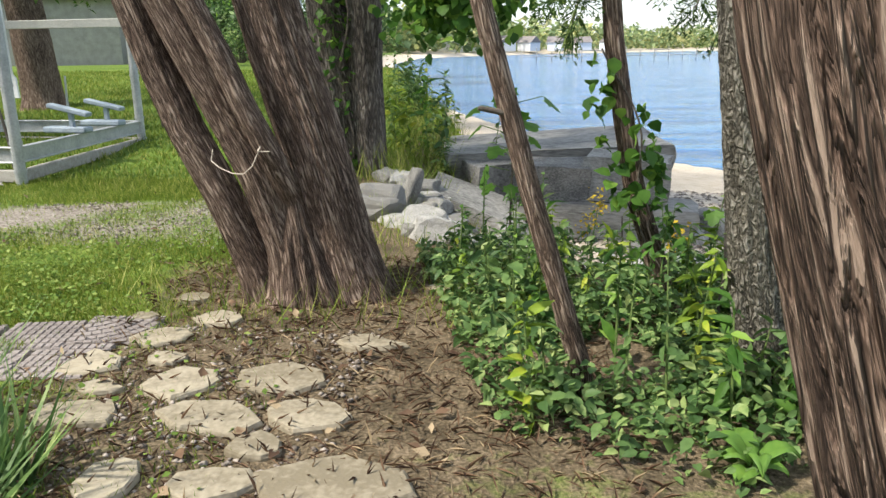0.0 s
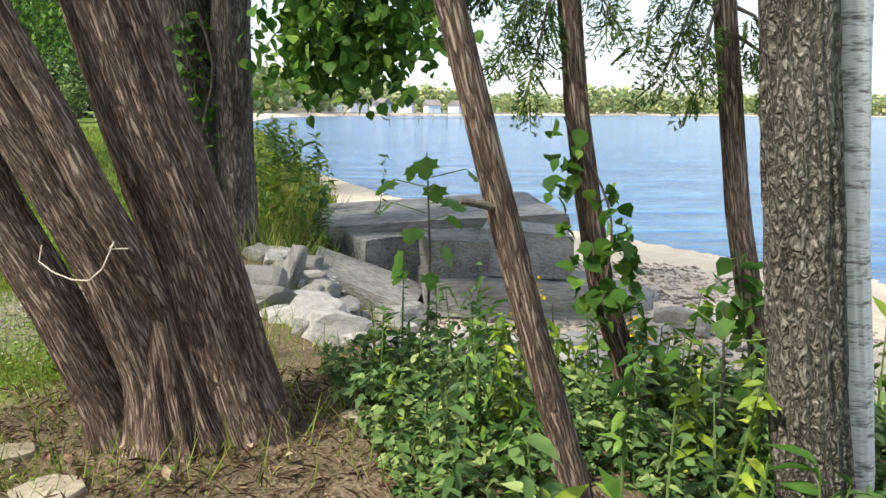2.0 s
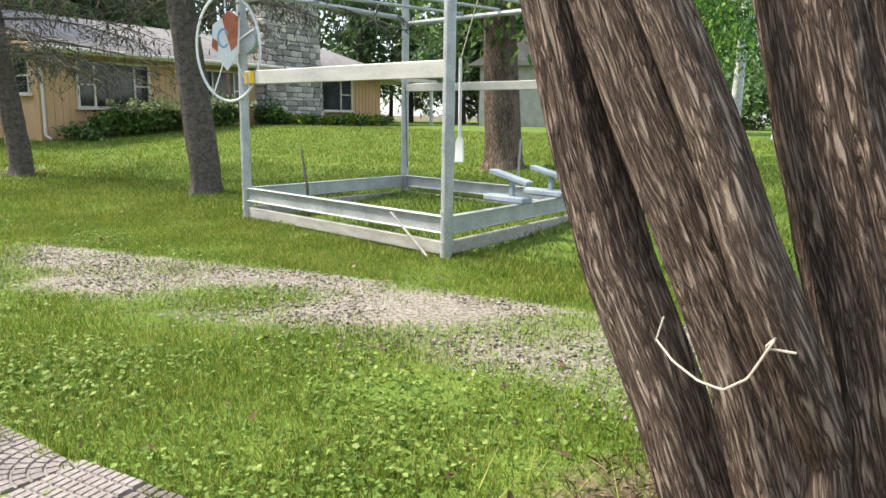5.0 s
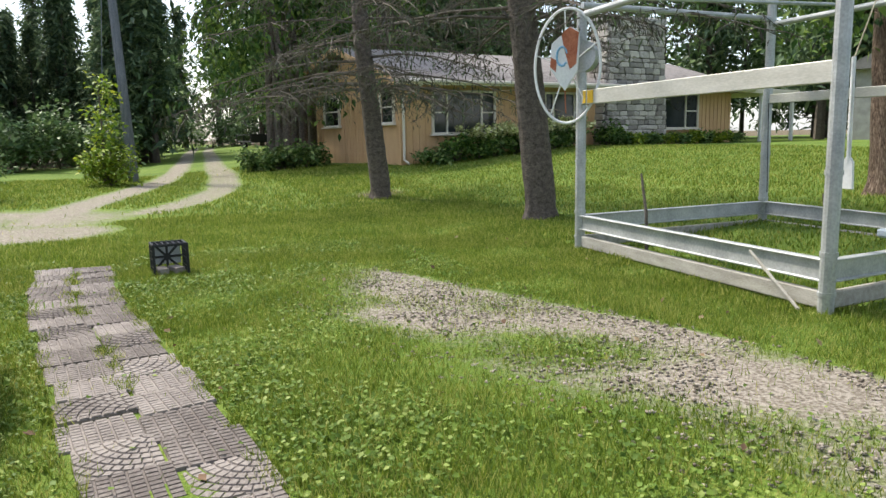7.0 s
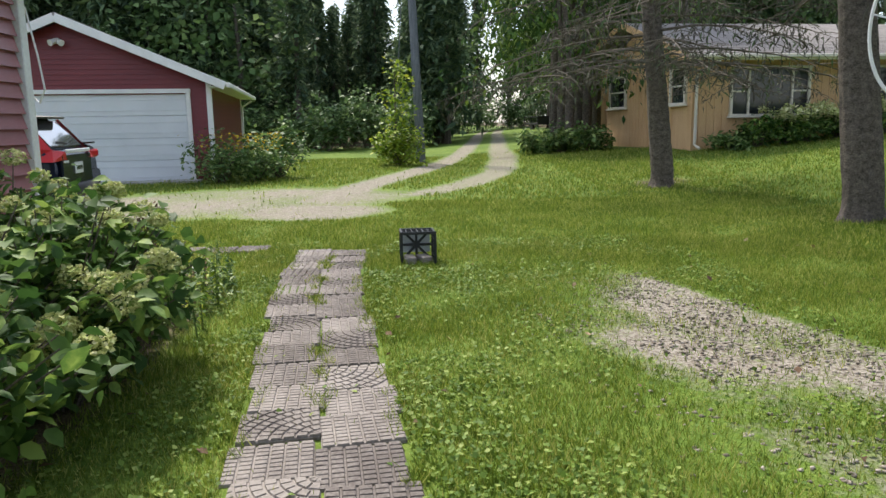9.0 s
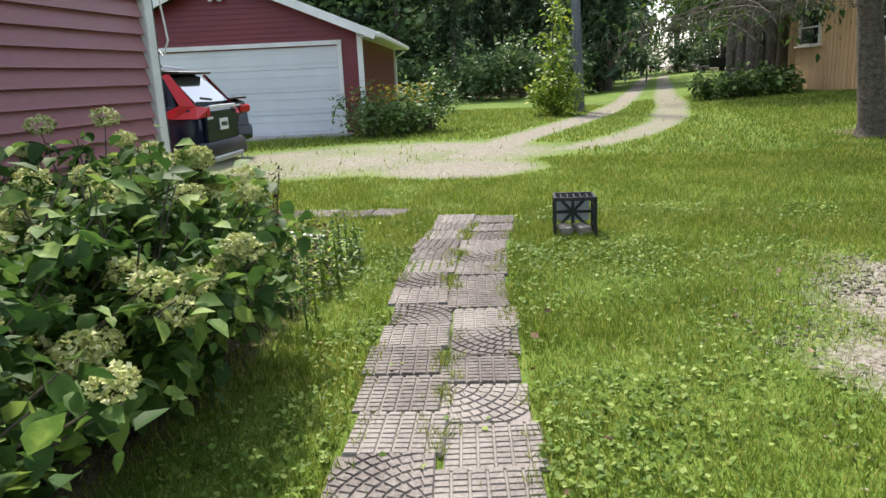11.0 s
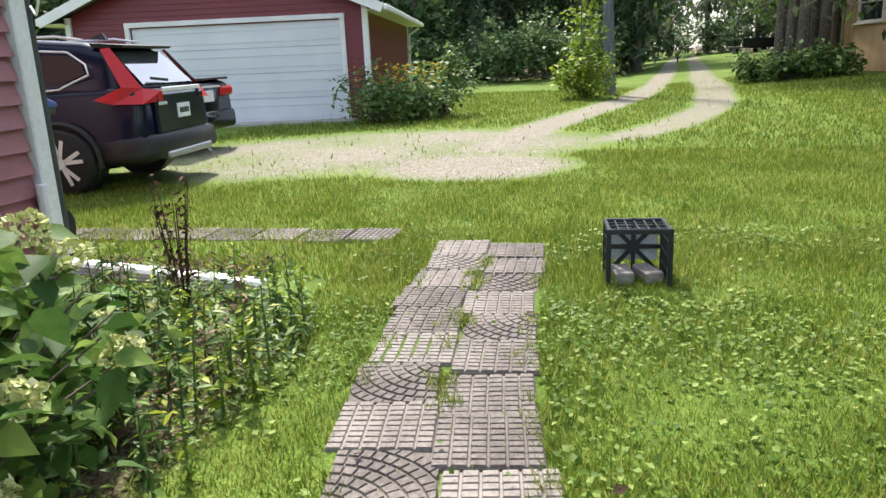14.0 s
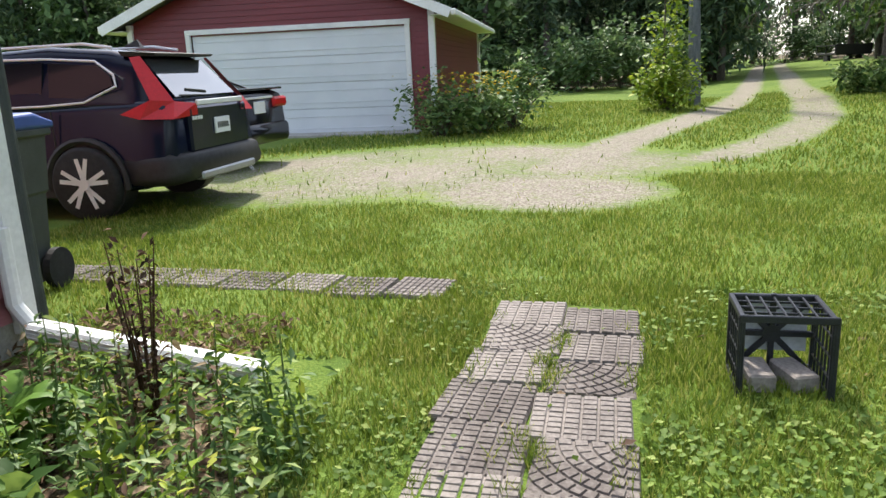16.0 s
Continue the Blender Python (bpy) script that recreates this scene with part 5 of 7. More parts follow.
for k, (x, y, hh, bend) in enumerate(((-7.35, 8.6, 0.85, 0.18), (-6.2, 11.4, 0.8, 0.0), (-4.9, 11.6, 0.8, 0.02), (-5.4, 8.9, 0.75, 0.1))):
    st = thing("stake", "thin dark stake standing in the lawn", "stake", pose(x, y, float(gz(x, y)) - 0.02), "stakes round the lift")
    part("rod", MB().tube([(0, 0, 0), (-0.02, 0, hh * 0.5), (-bend, bend * 0.3, hh)], [0.02, 0.018, 0.012], 8), M_TWIG if bend else M_GALV, st)


# ---- trees ----
def ridged(seed, amp, k=9.0, zs=1.4, flare=0.0, fl_h=0.5):
    """Radius factor with vertical bark ridges and a flared foot."""
    def fn(a, z):
        c, s = math.cos(a), math.sin(a)
        tw = a + 0.12 * z
        v = noise.noise((math.cos(tw) * k * 0.5, math.sin(tw) * k * 0.5, z * zs + seed))
        w = noise.noise((c * k * 1.3, s * k * 1.3, z * zs * 1.6 + seed + 9))
        g = 0.5 * noise.noise((c * 1.3, s * 1.3, z * 0.7 + seed))
        f = flare * max(0.0, 1 - z / fl_h) ** 2 * (1 + 0.5 * math.cos(5 * a + seed))
        return 1 + amp * (1.0 - 2.2 * abs(v)) + amp * 0.5 * w + amp * g + f
    return fn


def along(pts, n):
    """n points spread evenly along a polyline, softly wavering."""
    pts = [Vector(p) for p in pts]
    d = [0.0]
    for a, b in zip(pts, pts[1:]):
        d.append(d[-1] + (b - a).length)
    out = []
    for i in range(n):
        t = d[-1] * i / (n - 1)
        k = max(j for j in range(len(d)) if d[j] <= t + 1e-9)
        k = min(k, len(pts) - 2)
        f = (t - d[k]) / max(1e-6, d[k + 1] - d[k])
        out.append(pts[k].lerp(pts[k + 1], f))
    return out


def stem(name, parent, pts, r0, r1, material, seed, amp=0.07, n=56, seg=60, flare=0.0, k=9.0, zs=1.4, fl_h=0.5):
    ps = along(pts, seg)
    rs = [r0 + (r1 - r0) * i / (seg - 1) for i in range(seg)]
    mb = MB().tube(ps, rs, n, ridged(seed, amp, k, zs, flare, fl_h))
    ob = part(name, mb, material, parent, smooth=True)
    step = sum((b - a).length for a, b in zip(ps, ps[1:])) / (seg - 1)
    ii_, kk_ = np.divmod(np.arange(len(mb.v)), n)
    ang = 2 * np.pi * kk_ / n + 0.25 * ii_ * step
    grain = np.column_stack([r0 * np.cos(ang), r0 * np.sin(ang), ii_ * step + seed])
    ob.data.attributes.new("grain", 'FLOAT_VECTOR', 'POINT').data.foreach_set("vector", grain.astype(np.float32).ravel())
    return ob


def spray(centre, n, spread):
    return np.asarray(centre) + rng.normal(0, 1, (n, 3)) * np.asarray(spread)


def crown(parent, centres, per, spread, size, material, name="crown", **kw):
    pts = np.concatenate([spray(c, per, spread) for c in centres])
    return part(name, leaves(name, pts, size, **kw), material, parent)


def cedar_cluster():
    t = thing("cedar_tree", "old cedar with several leaning shaggy stems from one base", "tree", pose(0, 0, 0))
    stem("trunk", t, [(-0.52, 4.73, -0.12), (-0.57, 4.73, 0.05), (-0.66, 4.72, 0.45), (-0.77, 4.71, 0.91), (-0.87, 4.71, 1.24), (-0.95, 4.71, 1.55), (-1.4, 4.7, 3.4), (-1.7, 4.7, 5.5)], 0.168, 0.095, M_CEDAR, 3.1, 0.075, 130, 110, 0.30, 10, 0.9)
    stem("stem", t, [(-0.86, 4.64, -0.1), (-0.89, 4.61, 0.30), (-0.99, 4.57, 0.66), (-1.10, 4.56, 0.91), (-1.26, 4.55, 1.23), (-1.40, 4.55, 1.54), (-2.1, 4.5, 3.2), (-2.5, 4.5, 5)], 0.092, 0.058, M_CEDAR, 7.7, 0.08, 90, 90, 0.30, 9, 0.9)
    stem("stem", t, [(-0.80, 4.66, 0.42), (-0.85, 4.54, 0.64), (-0.905, 4.47, 0.82), (-0.99, 4.45, 1.01), (-1.08, 4.45, 1.23), (-1.22, 4.45, 1.52), (-1.75, 4.4, 2.9), (-2.1, 4.3, 4.5)], 0.058, 0.04, M_CEDAR, 1.7, 0.08, 70, 80, 0, 7, 0.9)
    stem("stem", t, [(-1.00, 4.66, -0.1), (-1.06, 4.64, 0.18), (-1.19, 4.61, 0.55), (-1.35, 4.60, 0.89), (-1.47, 4.60, 1.22), (-1.57, 4.60, 1.55), (-2.2, 4.5, 3.5), (-2.6, 4.4, 5.2)], 0.094, 0.062, M_CEDAR, 5.2, 0.08, 90, 90, 0.35, 9, 0.9)
    stem("root_flare", t, [(-0.80, 4.70, -0.2), (-0.80, 4.70, 0.05), (-0.82, 4.68, 0.30), (-0.85, 4.64, 0.62)], 0.27, 0.085, M_CEDAR, 11.2, 0.12, 130, 50, 0.3, 10, 1.5)
    cs = [(-1.6 + random.uniform(-1.6, 1.2), 4.6 + random.uniform(-1.2, 1.2), random.uniform(4.2, 6)) for _ in range(24)]
    crown(t, cs, 160, (0.45, 0.45, 0.25), 0.10, M_CEDARLEAF, droop=0.8, aspect=0.5)
    rp = thing("rope", "pale cord tied round two cedar stems", "rope")
    part("cord", MB().tube(along([(-1.18, 4.50, 0.80), (-1.19, 4.49, 0.745), (-1.13, 4.45, 0.715), (-1.06, 4.42, 0.695), (-1.0, 4.40, 0.695), (-0.95, 4.39, 0.735), (-0.905, 4.40, 0.83), (-0.93, 4.41, 0.80), (-0.87, 4.42, 0.80)], 40), 0.0028, 6), M_ROPE, rp)


def big_tree():
    t = thing("oak_tree", "large furrowed oak with ivy on its trunk", "tree", pose(0, 0, 0))
    stem("trunk", t, [(-1.40, 8.8, -0.3), (-1.42, 8.8, 0.1), (-1.52, 8.8, 0.8), (-1.62, 8.8, 1.9), (-1.68, 8.8, 2.6), (-1.75, 8.8, 6)], 0.25, 0.19, M_OAKBARK, 2.2, 0.08, 72, 70, 0.7, 8, 1.1, 0.6)
    stem("trunk", t, [(-1.24, 8.70, -0.2), (-1.24, 8.70, 0.3), (-1.25, 8.70, 1.0), (-1.23, 8.7, 2.0), (-0.9, 8.7, 5.5)], 0.175, 0.14, M_OAKBARK, 8.2, 0.08, 60, 60, 0.5, 8, 1.1, 0.6)
    for a, b in (((-1.5, 8.6, 2.6), (1.6, 7.6, 3.0)), ((-1.05, 8.6, 3), (0.9, 9.6, 3.4)), ((-1.5, 8.6, 2.9), (-4, 8, 4.4)), ((-1.5, 8.7, 3.5), (-3, 10.5, 5)), ((-0.8, 8.6, 4.2), (1.8, 10, 5))):
        m = [Vector(a).lerp(Vector(b), k) + Vector((0, 0, 0.35 * math.sin(3.1 * k))) for k in (0, 0.25, 0.5, 0.75, 1)]
        part("limb", MB().tube(m, [0.10, 0.08, 0.06, 0.04, 0.015], 10), M_OAKBARK, t)
    cs = [(random.uniform(-0.6, 0.4), random.uniform(7.3, 8.2), random.uniform(1.75, 2.5)) for _ in range(40)]
    cs += [(random.uniform(-0.6, 0.05), random.uniform(7.5, 8.0), random.uniform(1.4, 1.8)) for _ in range(15)]
    crown(t, cs, 36, (0.17, 0.17, 0.12), 0.10, M_LEAF, droop=0.7, aspect=0.95, fine=True)
    cs = [(random.uniform(-5.5, 1), random.uniform(6.5, 11.5), random.uniform(3.2, 7.5)) for _ in range(120)]
    crown(t, cs, 45, (0.4, 0.4, 0.3), 0.13, M_LEAF, droop=0.5, aspect=0.85)
    ivy = np.array([(-1.50 - 0.07 * z + 0.29 * math.cos(a) + random.uniform(-0.03, 0.05), 8.8 + 0.30 * math.sin(a), z) for a, z in ((random.uniform(4.2, 6.0), random.uniform(0.1, 2.1)) for _ in range(230))])
    iv = thing("ivy", "green ivy climbing the oak trunk", "ivy")
    part("leaf_mass", leaves("leaf_mass", ivy, 0.09, droop=0.6, aspect=0.8), M_LEAF, iv)
    part("vine", MB().tube([(-1.42 + 0.06 * math.sin(k), 8.53, 0.05 + 0.2 * k) for k in range(11)], 0.012, 6), M_TWIG, iv)


def thin_tree(pts, r0, r1, seed, label, stub=None, cs=()):
    t = thing("cedar_sapling", label, "tree", pose(0, 0, 0), "slender cedars on the bank")
    stem("trunk", t, pts, r0, r1, M_CEDAR, seed, 0.08, 40, 90, 0.35, 7, 2.0, 0.25)
    if stub:
        a, b = stub
        part("branch_stub", MB().tube([a, b], [0.011, 0.008], 8), M_TWIG, t)
    top = Vector(pts[-1])
    for base, tip, n in cs:
        base, tip = Vector(base), Vector(tip)
        mid = base.lerp(tip, 0.5) + Vector((0, 0, 0.07))
        part("branch", MB().tube([base, mid, tip], [0.010, 0.007, 0.002], 6), M_TWIG, t)
        part("foliage", cedar_sprays(along([base, mid, tip], n)[n // 4:], (tip - base).normalized()), M_CEDARLEAF, t)
    hi = [top + Vector((random.uniform(-0.8, 0.8), random.uniform(-0.8, 0.8), random.uniform(-0.1, 0.8))) for _ in range(7)]
    crown(t, hi, 300, (0.22, 0.22, 0.18), 0.03, M_CEDARLEAF, droop=1.0, aspect=0.3)
    return t


def cedar_sprays(bases, out):
    """Flat drooping fans of scale-leaved twigs hung along a branch, as one mesh."""
    seg = []
    for b in bases:
        for _ in range(3):
            d = (out * random.uniform(-0.1, 0.8) + Vector((random.uniform(-0.7, 0.7), random.uniform(-0.7, 0.7), -random.uniform(0.25, 1.0)))).normalized()
            sd = d.cross(Vector((random.uniform(-1, 1), random.uniform(-1, 1), 0.4))).normalized()
            L = random.uniform(0.09, 0.2)
            seg.append((b, b + d * L, 0.004))
            for i in range(9):
                f = 0.12 + 0.88 * i / 9
                p = b + d * (L * f)
                e = (d * 0.75 + sd * (1 if i % 2 else -1)).normalized()
                l2 = L * 0.42 * (1.15 - f) + 0.012
                seg.append((p, p + e * l2, 0.0042))
                for g in (0.35, 0.65):
                    q = p + e * (l2 * g)
                    for s_ in (1, -1):
                        w = (e * 0.8 + sd.cross(e).cross(e).normalized() * (0.6 * s_)).normalized()
                        seg.append((q, q + w * (l2 * 0.45), 0.0036))
    a = np.array([tuple(p) for p, q, w in seg])
    z = np.array([tuple(q) for p, q, w in seg])
    w = np.array([w for p, q, w in seg])[:, None]
    sd = np.cross(z - a, rng.normal(0, 1, a.shape))
    sd /= np.linalg.norm(sd, axis=1)[:, None] + 1e-9
    m = a * 0.45 + z * 0.55
    v = np.stack([a - sd * w * 0.35, m - sd * w, z, m + sd * w], 1).reshape(-1, 3)
    return np_mesh("foliage", v, np.arange(len(v)).reshape(-1, 4))


def birch():
    t = thing("birch_tree", "old birch with cracked grey bark and peeling white strips", "tree", pose(0, 0, 0))
    stem("trunk", t, [(1.24, 3.72, -0.3), (1.21, 3.72, 0.2), (1.165, 3.72, 0.44), (1.10, 3.72, 0.96), (1.04, 3.72, 1.43), (0.85, 3.75, 3), (0.7, 3.8, 5)], 0.098, 0.066, M_BIRCHOLD, 4.4, 0.13, 110, 130, 0.35, 8, 2.4, 0.3)
    stem("trunk", t, [(1.39, 3.76, -0.3), (1.36, 3.76, 0.2), (1.33, 3.76, 0.43), (1.25, 3.76, 0.95), (1.20, 3.76, 1.43), (1.1, 3.8, 3), (1.1, 3.85, 5)], 0.056, 0.045, M_BIRCH, 6.4, 0.06, 56, 90, 0.2)
    twig = thing("dead_twig", "bare dark twig on the birch", "twig")
    part("twig", MB().tube([(1.36, 3.72, 1.0), (1.42, 3.68, 1.06), (1.46, 3.66, 1.16)], [0.006, 0.004, 0.002], 5).tube([(1.42, 3.68, 1.06), (1.48, 3.68, 1.04)], [0.004, 0.002], 5), M_TWIG, twig)
    crown(t, [(0.9 + random.uniform(-1.5, 1.5), 3.8 + random.uniform(-1.2, 1.2), random.uniform(3.6, 5.5)) for _ in range(20)], 60, (0.4, 0.4, 0.3), 0.07, M_LEAF, droop=0.8, aspect=0.7)


def near_cedar():
    t = thing("cedar_tree", "thick shaggy cedar trunk close beside the path", "tree", pose(0, 0, 0))
    stem("trunk", t, [(0.93, 1.62, -0.1), (0.89, 1.62, 0.1), (0.755, 1.61, 0.6), (0.665, 1.60, 0.92), (0.56, 1.60, 1.3), (0.30, 1.6, 3.0), (0.15, 1.6, 5)], 0.15, 0.11, M_CEDAR, 14.1, 0.085, 130, 110, 0.35, 11, 0.8, 0.3)
    crown(t, [(0.2 + random.uniform(-1.4, 1.4), 1.6 + random.uniform(-1.2, 1.2), random.uniform(4.2, 5.5)) for _ in range(16)], 130, (0.4, 0.4, 0.25), 0.09, M_CEDARLEAF, droop=0.8, aspect=0.5)


def spruce(x, y, r, h, label, z0, reach, dead=True, dens=34, lean=(-0.03, -0.09)):
    z = float(gz(x, y))
    t = thing("spruce_tree", label, "tree", pose(x, y, z))
    stem("trunk", t, [(0, 0, -0.15), (0.0, 0, 0.3), (lean[0] * 3.5, lean[1] * 3, 3.2), (lean[0] * 8, lean[1] * 5, h)], r, 0.05, M_SPRUCE, x, 0.10, 60, 90, 0.6, 9, 7, 0.35)
    rr = random.Random(int(-x * 10))
    twig, pts = MB(), []
    for k in range(dens):
        zz0 = z0 + (h - z0) * (k / dens) ** 1.9
        a = k * 2.4 + rr.uniform(-0.4, 0.4)
        L = reach * (1 - 0.75 * (zz0 - z0) / (h - z0)) * rr.uniform(0.6, 1.1)
        b = Vector((lean[0] * zz0, lean[1] * zz0 * 0.6, zz0))
        d = Vector((math.cos(a), math.sin(a), 0))
        m = [b + d * (L * f) + Vector((0, 0, -0.22 * L * f * f + 0.06 * L * f)) for f in (0, 0.3, 0.6, 0.85, 1)]
        twig.tube(m, [0.03, 0.022, 0.014, 0.009, 0.004], 5, caps=False)
        side = Vector((-d.y, d.x, 0))
        for f in np.linspace(0.25, 1, 9):
            q = b + d * (L * f) + Vector((0, 0, -0.22 * L * f * f + 0.06 * L * f))
            for s in (-1, 1):
                e = q + side * s * L * 0.26 * rr.uniform(0.4, 1) + d * 0.2 + Vector((0, 0, -rr.uniform(0.05, 0.35)))
                twig.tube([q, q.lerp(e, 0.5) + Vector((0, 0, 0.03)), e], [0.008, 0.006, 0.003], 4, caps=False)
                for g in np.linspace(0.15, 1, 6):
                    pts.append(tuple(q.lerp(e, g)))
    part("branch", twig, M_TWIG, t)
    p = np.array(pts)
    p = p + rng.normal(0, 0.05, p.shape)
    part("needle_mass", leaves("needle_mass", p, 0.14, droop=0.9, aspect=0.16), M_DEADNEEDLE if dead else M_NEEDLE, t)


def conifer_mesh(h, seed, wide=0.2, n=26):
    """A tall narrow conifer: trunk and drooping boughs of needle sprays."""
    r = random.Random(seed)
    tr = MB().tube([(0, 0, -0.3), (r.uniform(-0.15, 0.15), 0, h * 0.5), (r.uniform(-0.3, 0.3), 0, h)], [h * 0.016 + 0.04, h * 0.011, 0.02], 7).mesh("trunk")
    tr.materials.append(M_SPRUCE)
    pts = []
    z0 = h * r.uniform(0.1, 0.3)
    for k in range(n * 3):
        z = z0 + (h - z0) * k / (n * 3)
        L = h * wide * (1 - ((z - z0) / (h - z0)) ** 1.3) * r.uniform(0.45, 1.15) + 0.25
        a = r.uniform(0, 6.28)
        for f in np.linspace(0.15, 1, 7):
            pts.append((math.cos(a) * L * f, math.sin(a) * L * f, z - 0.35 * L * f * f))
    p = np.array(pts)
    p = np.repeat(p, 5, 0) + rng.normal(0, 0.16, (len(p) * 5, 3))
    cr = leaves("crown", p, 0.55, droop=0.5, aspect=0.32)
    return tr, cr


def broad_mesh(h, seed, size=0.4, n=40, per=32, w=0.3):
    r = random.Random(seed)
    tr = MB().tube([(0, 0, -0.3), (r.uniform(-0.2, 0.2), 0.1, h * 0.45), (r.uniform(-0.4, 0.4), 0, h * 0.9)], [h * 0.02, h * 0.013, 0.02], 7).mesh("trunk")
    tr.materials.append(M_OAKBARK)
    cs = []
    for _ in range(n):
        a, q, z = r.uniform(0, 6.28), r.uniform(0.2, 1) ** 0.6, r.uniform(0.3, 1)
        k = math.sin(math.pi * min(1, (z - 0.15) / 0.9)) * w * h * q
        cs.append((math.cos(a) * k, math.sin(a) * k, z * h))
    p = np.concatenate([spray(c, per, (h * 0.06, h * 0.06, h * 0.045)) for c in cs])
    return tr, leaves("crown", p, size, droop=0.4, aspect=0.7)


def put_tree(meshes, material, m, name, label, group=""):
    t = thing(name, label, "tree", m, group)
    if not meshes[1].materials:
        meshes[1].materials.append(material)
    part("trunk", meshes[0], None, t)
    part("crown", meshes[1], None, t)
    return t


cedar_cluster()
big_tree()
thin_tree([(0.56, 3.63, -0.2), (0.53, 3.63, 0.1), (0.42, 3.63, 0.47), (0.35, 3.63, 0.70), (0.23, 3.63, 1.13), (0.13, 3.63, 1.5), (-0.2, 3.7, 2.4), (-0.5, 3.8, 3.6)], 0.040, 0.026, 21.0, "slender cedar trunk leaning over the bank", ((0.24, 3.61, 1.04), (0.15, 3.58, 1.06)),
          (((0.02, 3.63, 1.85), (-0.12, 3.75, 1.62), 9), ((0.03, 3.63, 1.8), (0.24, 3.75, 1.58), 7)))
thin_tree([(1.09, 4.66, -0.3), (1.02, 4.66, 0.10), (0.96, 4.66, 0.31), (0.86, 4.66, 0.60), (0.80, 4.66, 0.90), (0.73, 4.66, 1.30), (0.69, 4.66, 1.66), (0.55, 4.7, 3.4)], 0.052, 0.034, 25.0, "slender cedar trunk with vine leaves round it", None,
          (((0.66, 4.66, 1.9), (0.45, 4.6, 1.48), 10), ((0.67, 4.66, 1.8), (0.53, 4.58, 1.36), 9), ((0.67, 4.66, 1.8), (0.84, 4.6, 1.60), 6), ((0.64, 4.66, 2.0), (0.30, 4.7, 1.72), 8)))
thin_tree([(1.86, 4.8, -0.4), (1.78, 4.8, -0.12), (1.70, 4.8, 0.11), (1.58, 4.8, 0.46), (1.49, 4.8, 0.86), (1.42, 4.8, 1.30), (1.36, 4.8, 1.71), (1.2, 4.8, 3.2)], 0.055, 0.036, 29.0, "slender cedar trunk beside the birch", None,
          (((1.35, 4.8, 1.9), (1.10, 4.72, 1.42), 10), ((1.34, 4.8, 2.0), (1.02, 4.75, 1.56), 9), ((1.36, 4.8, 1.75), (1.22, 4.7, 1.36), 8), ((1.37, 4.8, 1.7), (1.56, 4.7, 1.45), 8), ((1.38, 4.8, 1.6), (1.62, 4.7, 1.28), 9), ((1.36, 4.8, 1.9), (1.75, 4.75, 1.6), 9)))
birch()
near_cedar()
spruce(-15.55, 8.5, 0.195, 13, "spruce with bare drooping lower branches", 2.2, 3.8, dens=70)
spruce(-10.62, 9.3, 0.22, 14, "spruce with a thick scaly trunk on the lawn", 2.9, 3.6, dens=60)

vine = thing("vine", "leafy vine climbing a slender cedar", "vine")
vp = []
for _ in range(120):
    z, k = random.gauss(0.66, 0.16), random.uniform(2.6, 7.0)
    vp.append((1.04 - 0.27 * z + 0.12 * math.cos(k), 4.62 + 0.10 * math.sin(k), max(0.1, z)))
vp += [(0.68 + random.uniform(-0.07, 0.05), 4.58 + random.uniform(-0.08, 0.04), random.uniform(0.95, 1.25)) for _ in range(22)]
part("leaf_mass", leaves("leaf_mass", vp, 0.065, droop=0.7, aspect=0.85, fine=True), M_LEAF, vine)
part("tendril", MB().tube([(1.05 - 0.27 * z + 0.055 * math.cos(z * 7), 4.60, z) for z in np.linspace(0, 1.25, 20)], 0.005, 5), M_TWIG, vine)
vine = thing("vine", "leafy vine hanging beside a slender cedar", "vine")
vp = [(1.46 + random.gauss(0, 0.07), 4.70 + random.gauss(0, 0.05), random.gauss(0.55, 0.11)) for _ in range(46)]
part("leaf_mass", leaves("leaf_mass", vp, 0.075, droop=0.8, aspect=0.85, fine=True), M_LEAF, vine)
part("tendril", MB().tube([(1.62, 4.72, 0.0), (1.52, 4.70, 0.35), (1.44, 4.70, 0.72)], 0.005, 5), M_TWIG, vine)

# lawn trees beyond the lift
for x, y, r, ln in ((-8.1, 13.7, 0.33, (-0.06, 0.0)), (-11.0, 24.0, 0.35, (-0.25, -0.1)), (-10.2, 26.0, 0.38, (-0.1, 0)), (-9.5, 30, 0.2, (0.02, 0)), (-5.5, 21, 0.12, (0.04, 0))):
    z = float(gz(x, y))
    bi = r < 0.25
    t = thing("birch_tree" if bi else "cedar_tree", "white birch trunk on the lawn" if bi else "broad cedar on the lawn with low green boughs", "tree", pose(x, y, z))
    stem("trunk", t, [(0, 0, -0.2), (0, 0, 0.2), (ln[0] * 2.5, ln[1] * 2.5, 2.5), (ln[0] * 5, ln[1] * 5, 7)], r, r * 0.5, M_BIRCH if bi else M_CEDAR, x, 0.07, 40, 40, 0.5)
    crown(t, [(random.uniform(-2.3, 2.3), random.uniform(-2, 2), random.uniform(2.3, 6.5)) for _ in range(44)], 110, (0.42, 0.42, 0.3), 0.16, M_LEAF if bi else M_CEDARLEAF, droop=0.8, aspect=0.5)

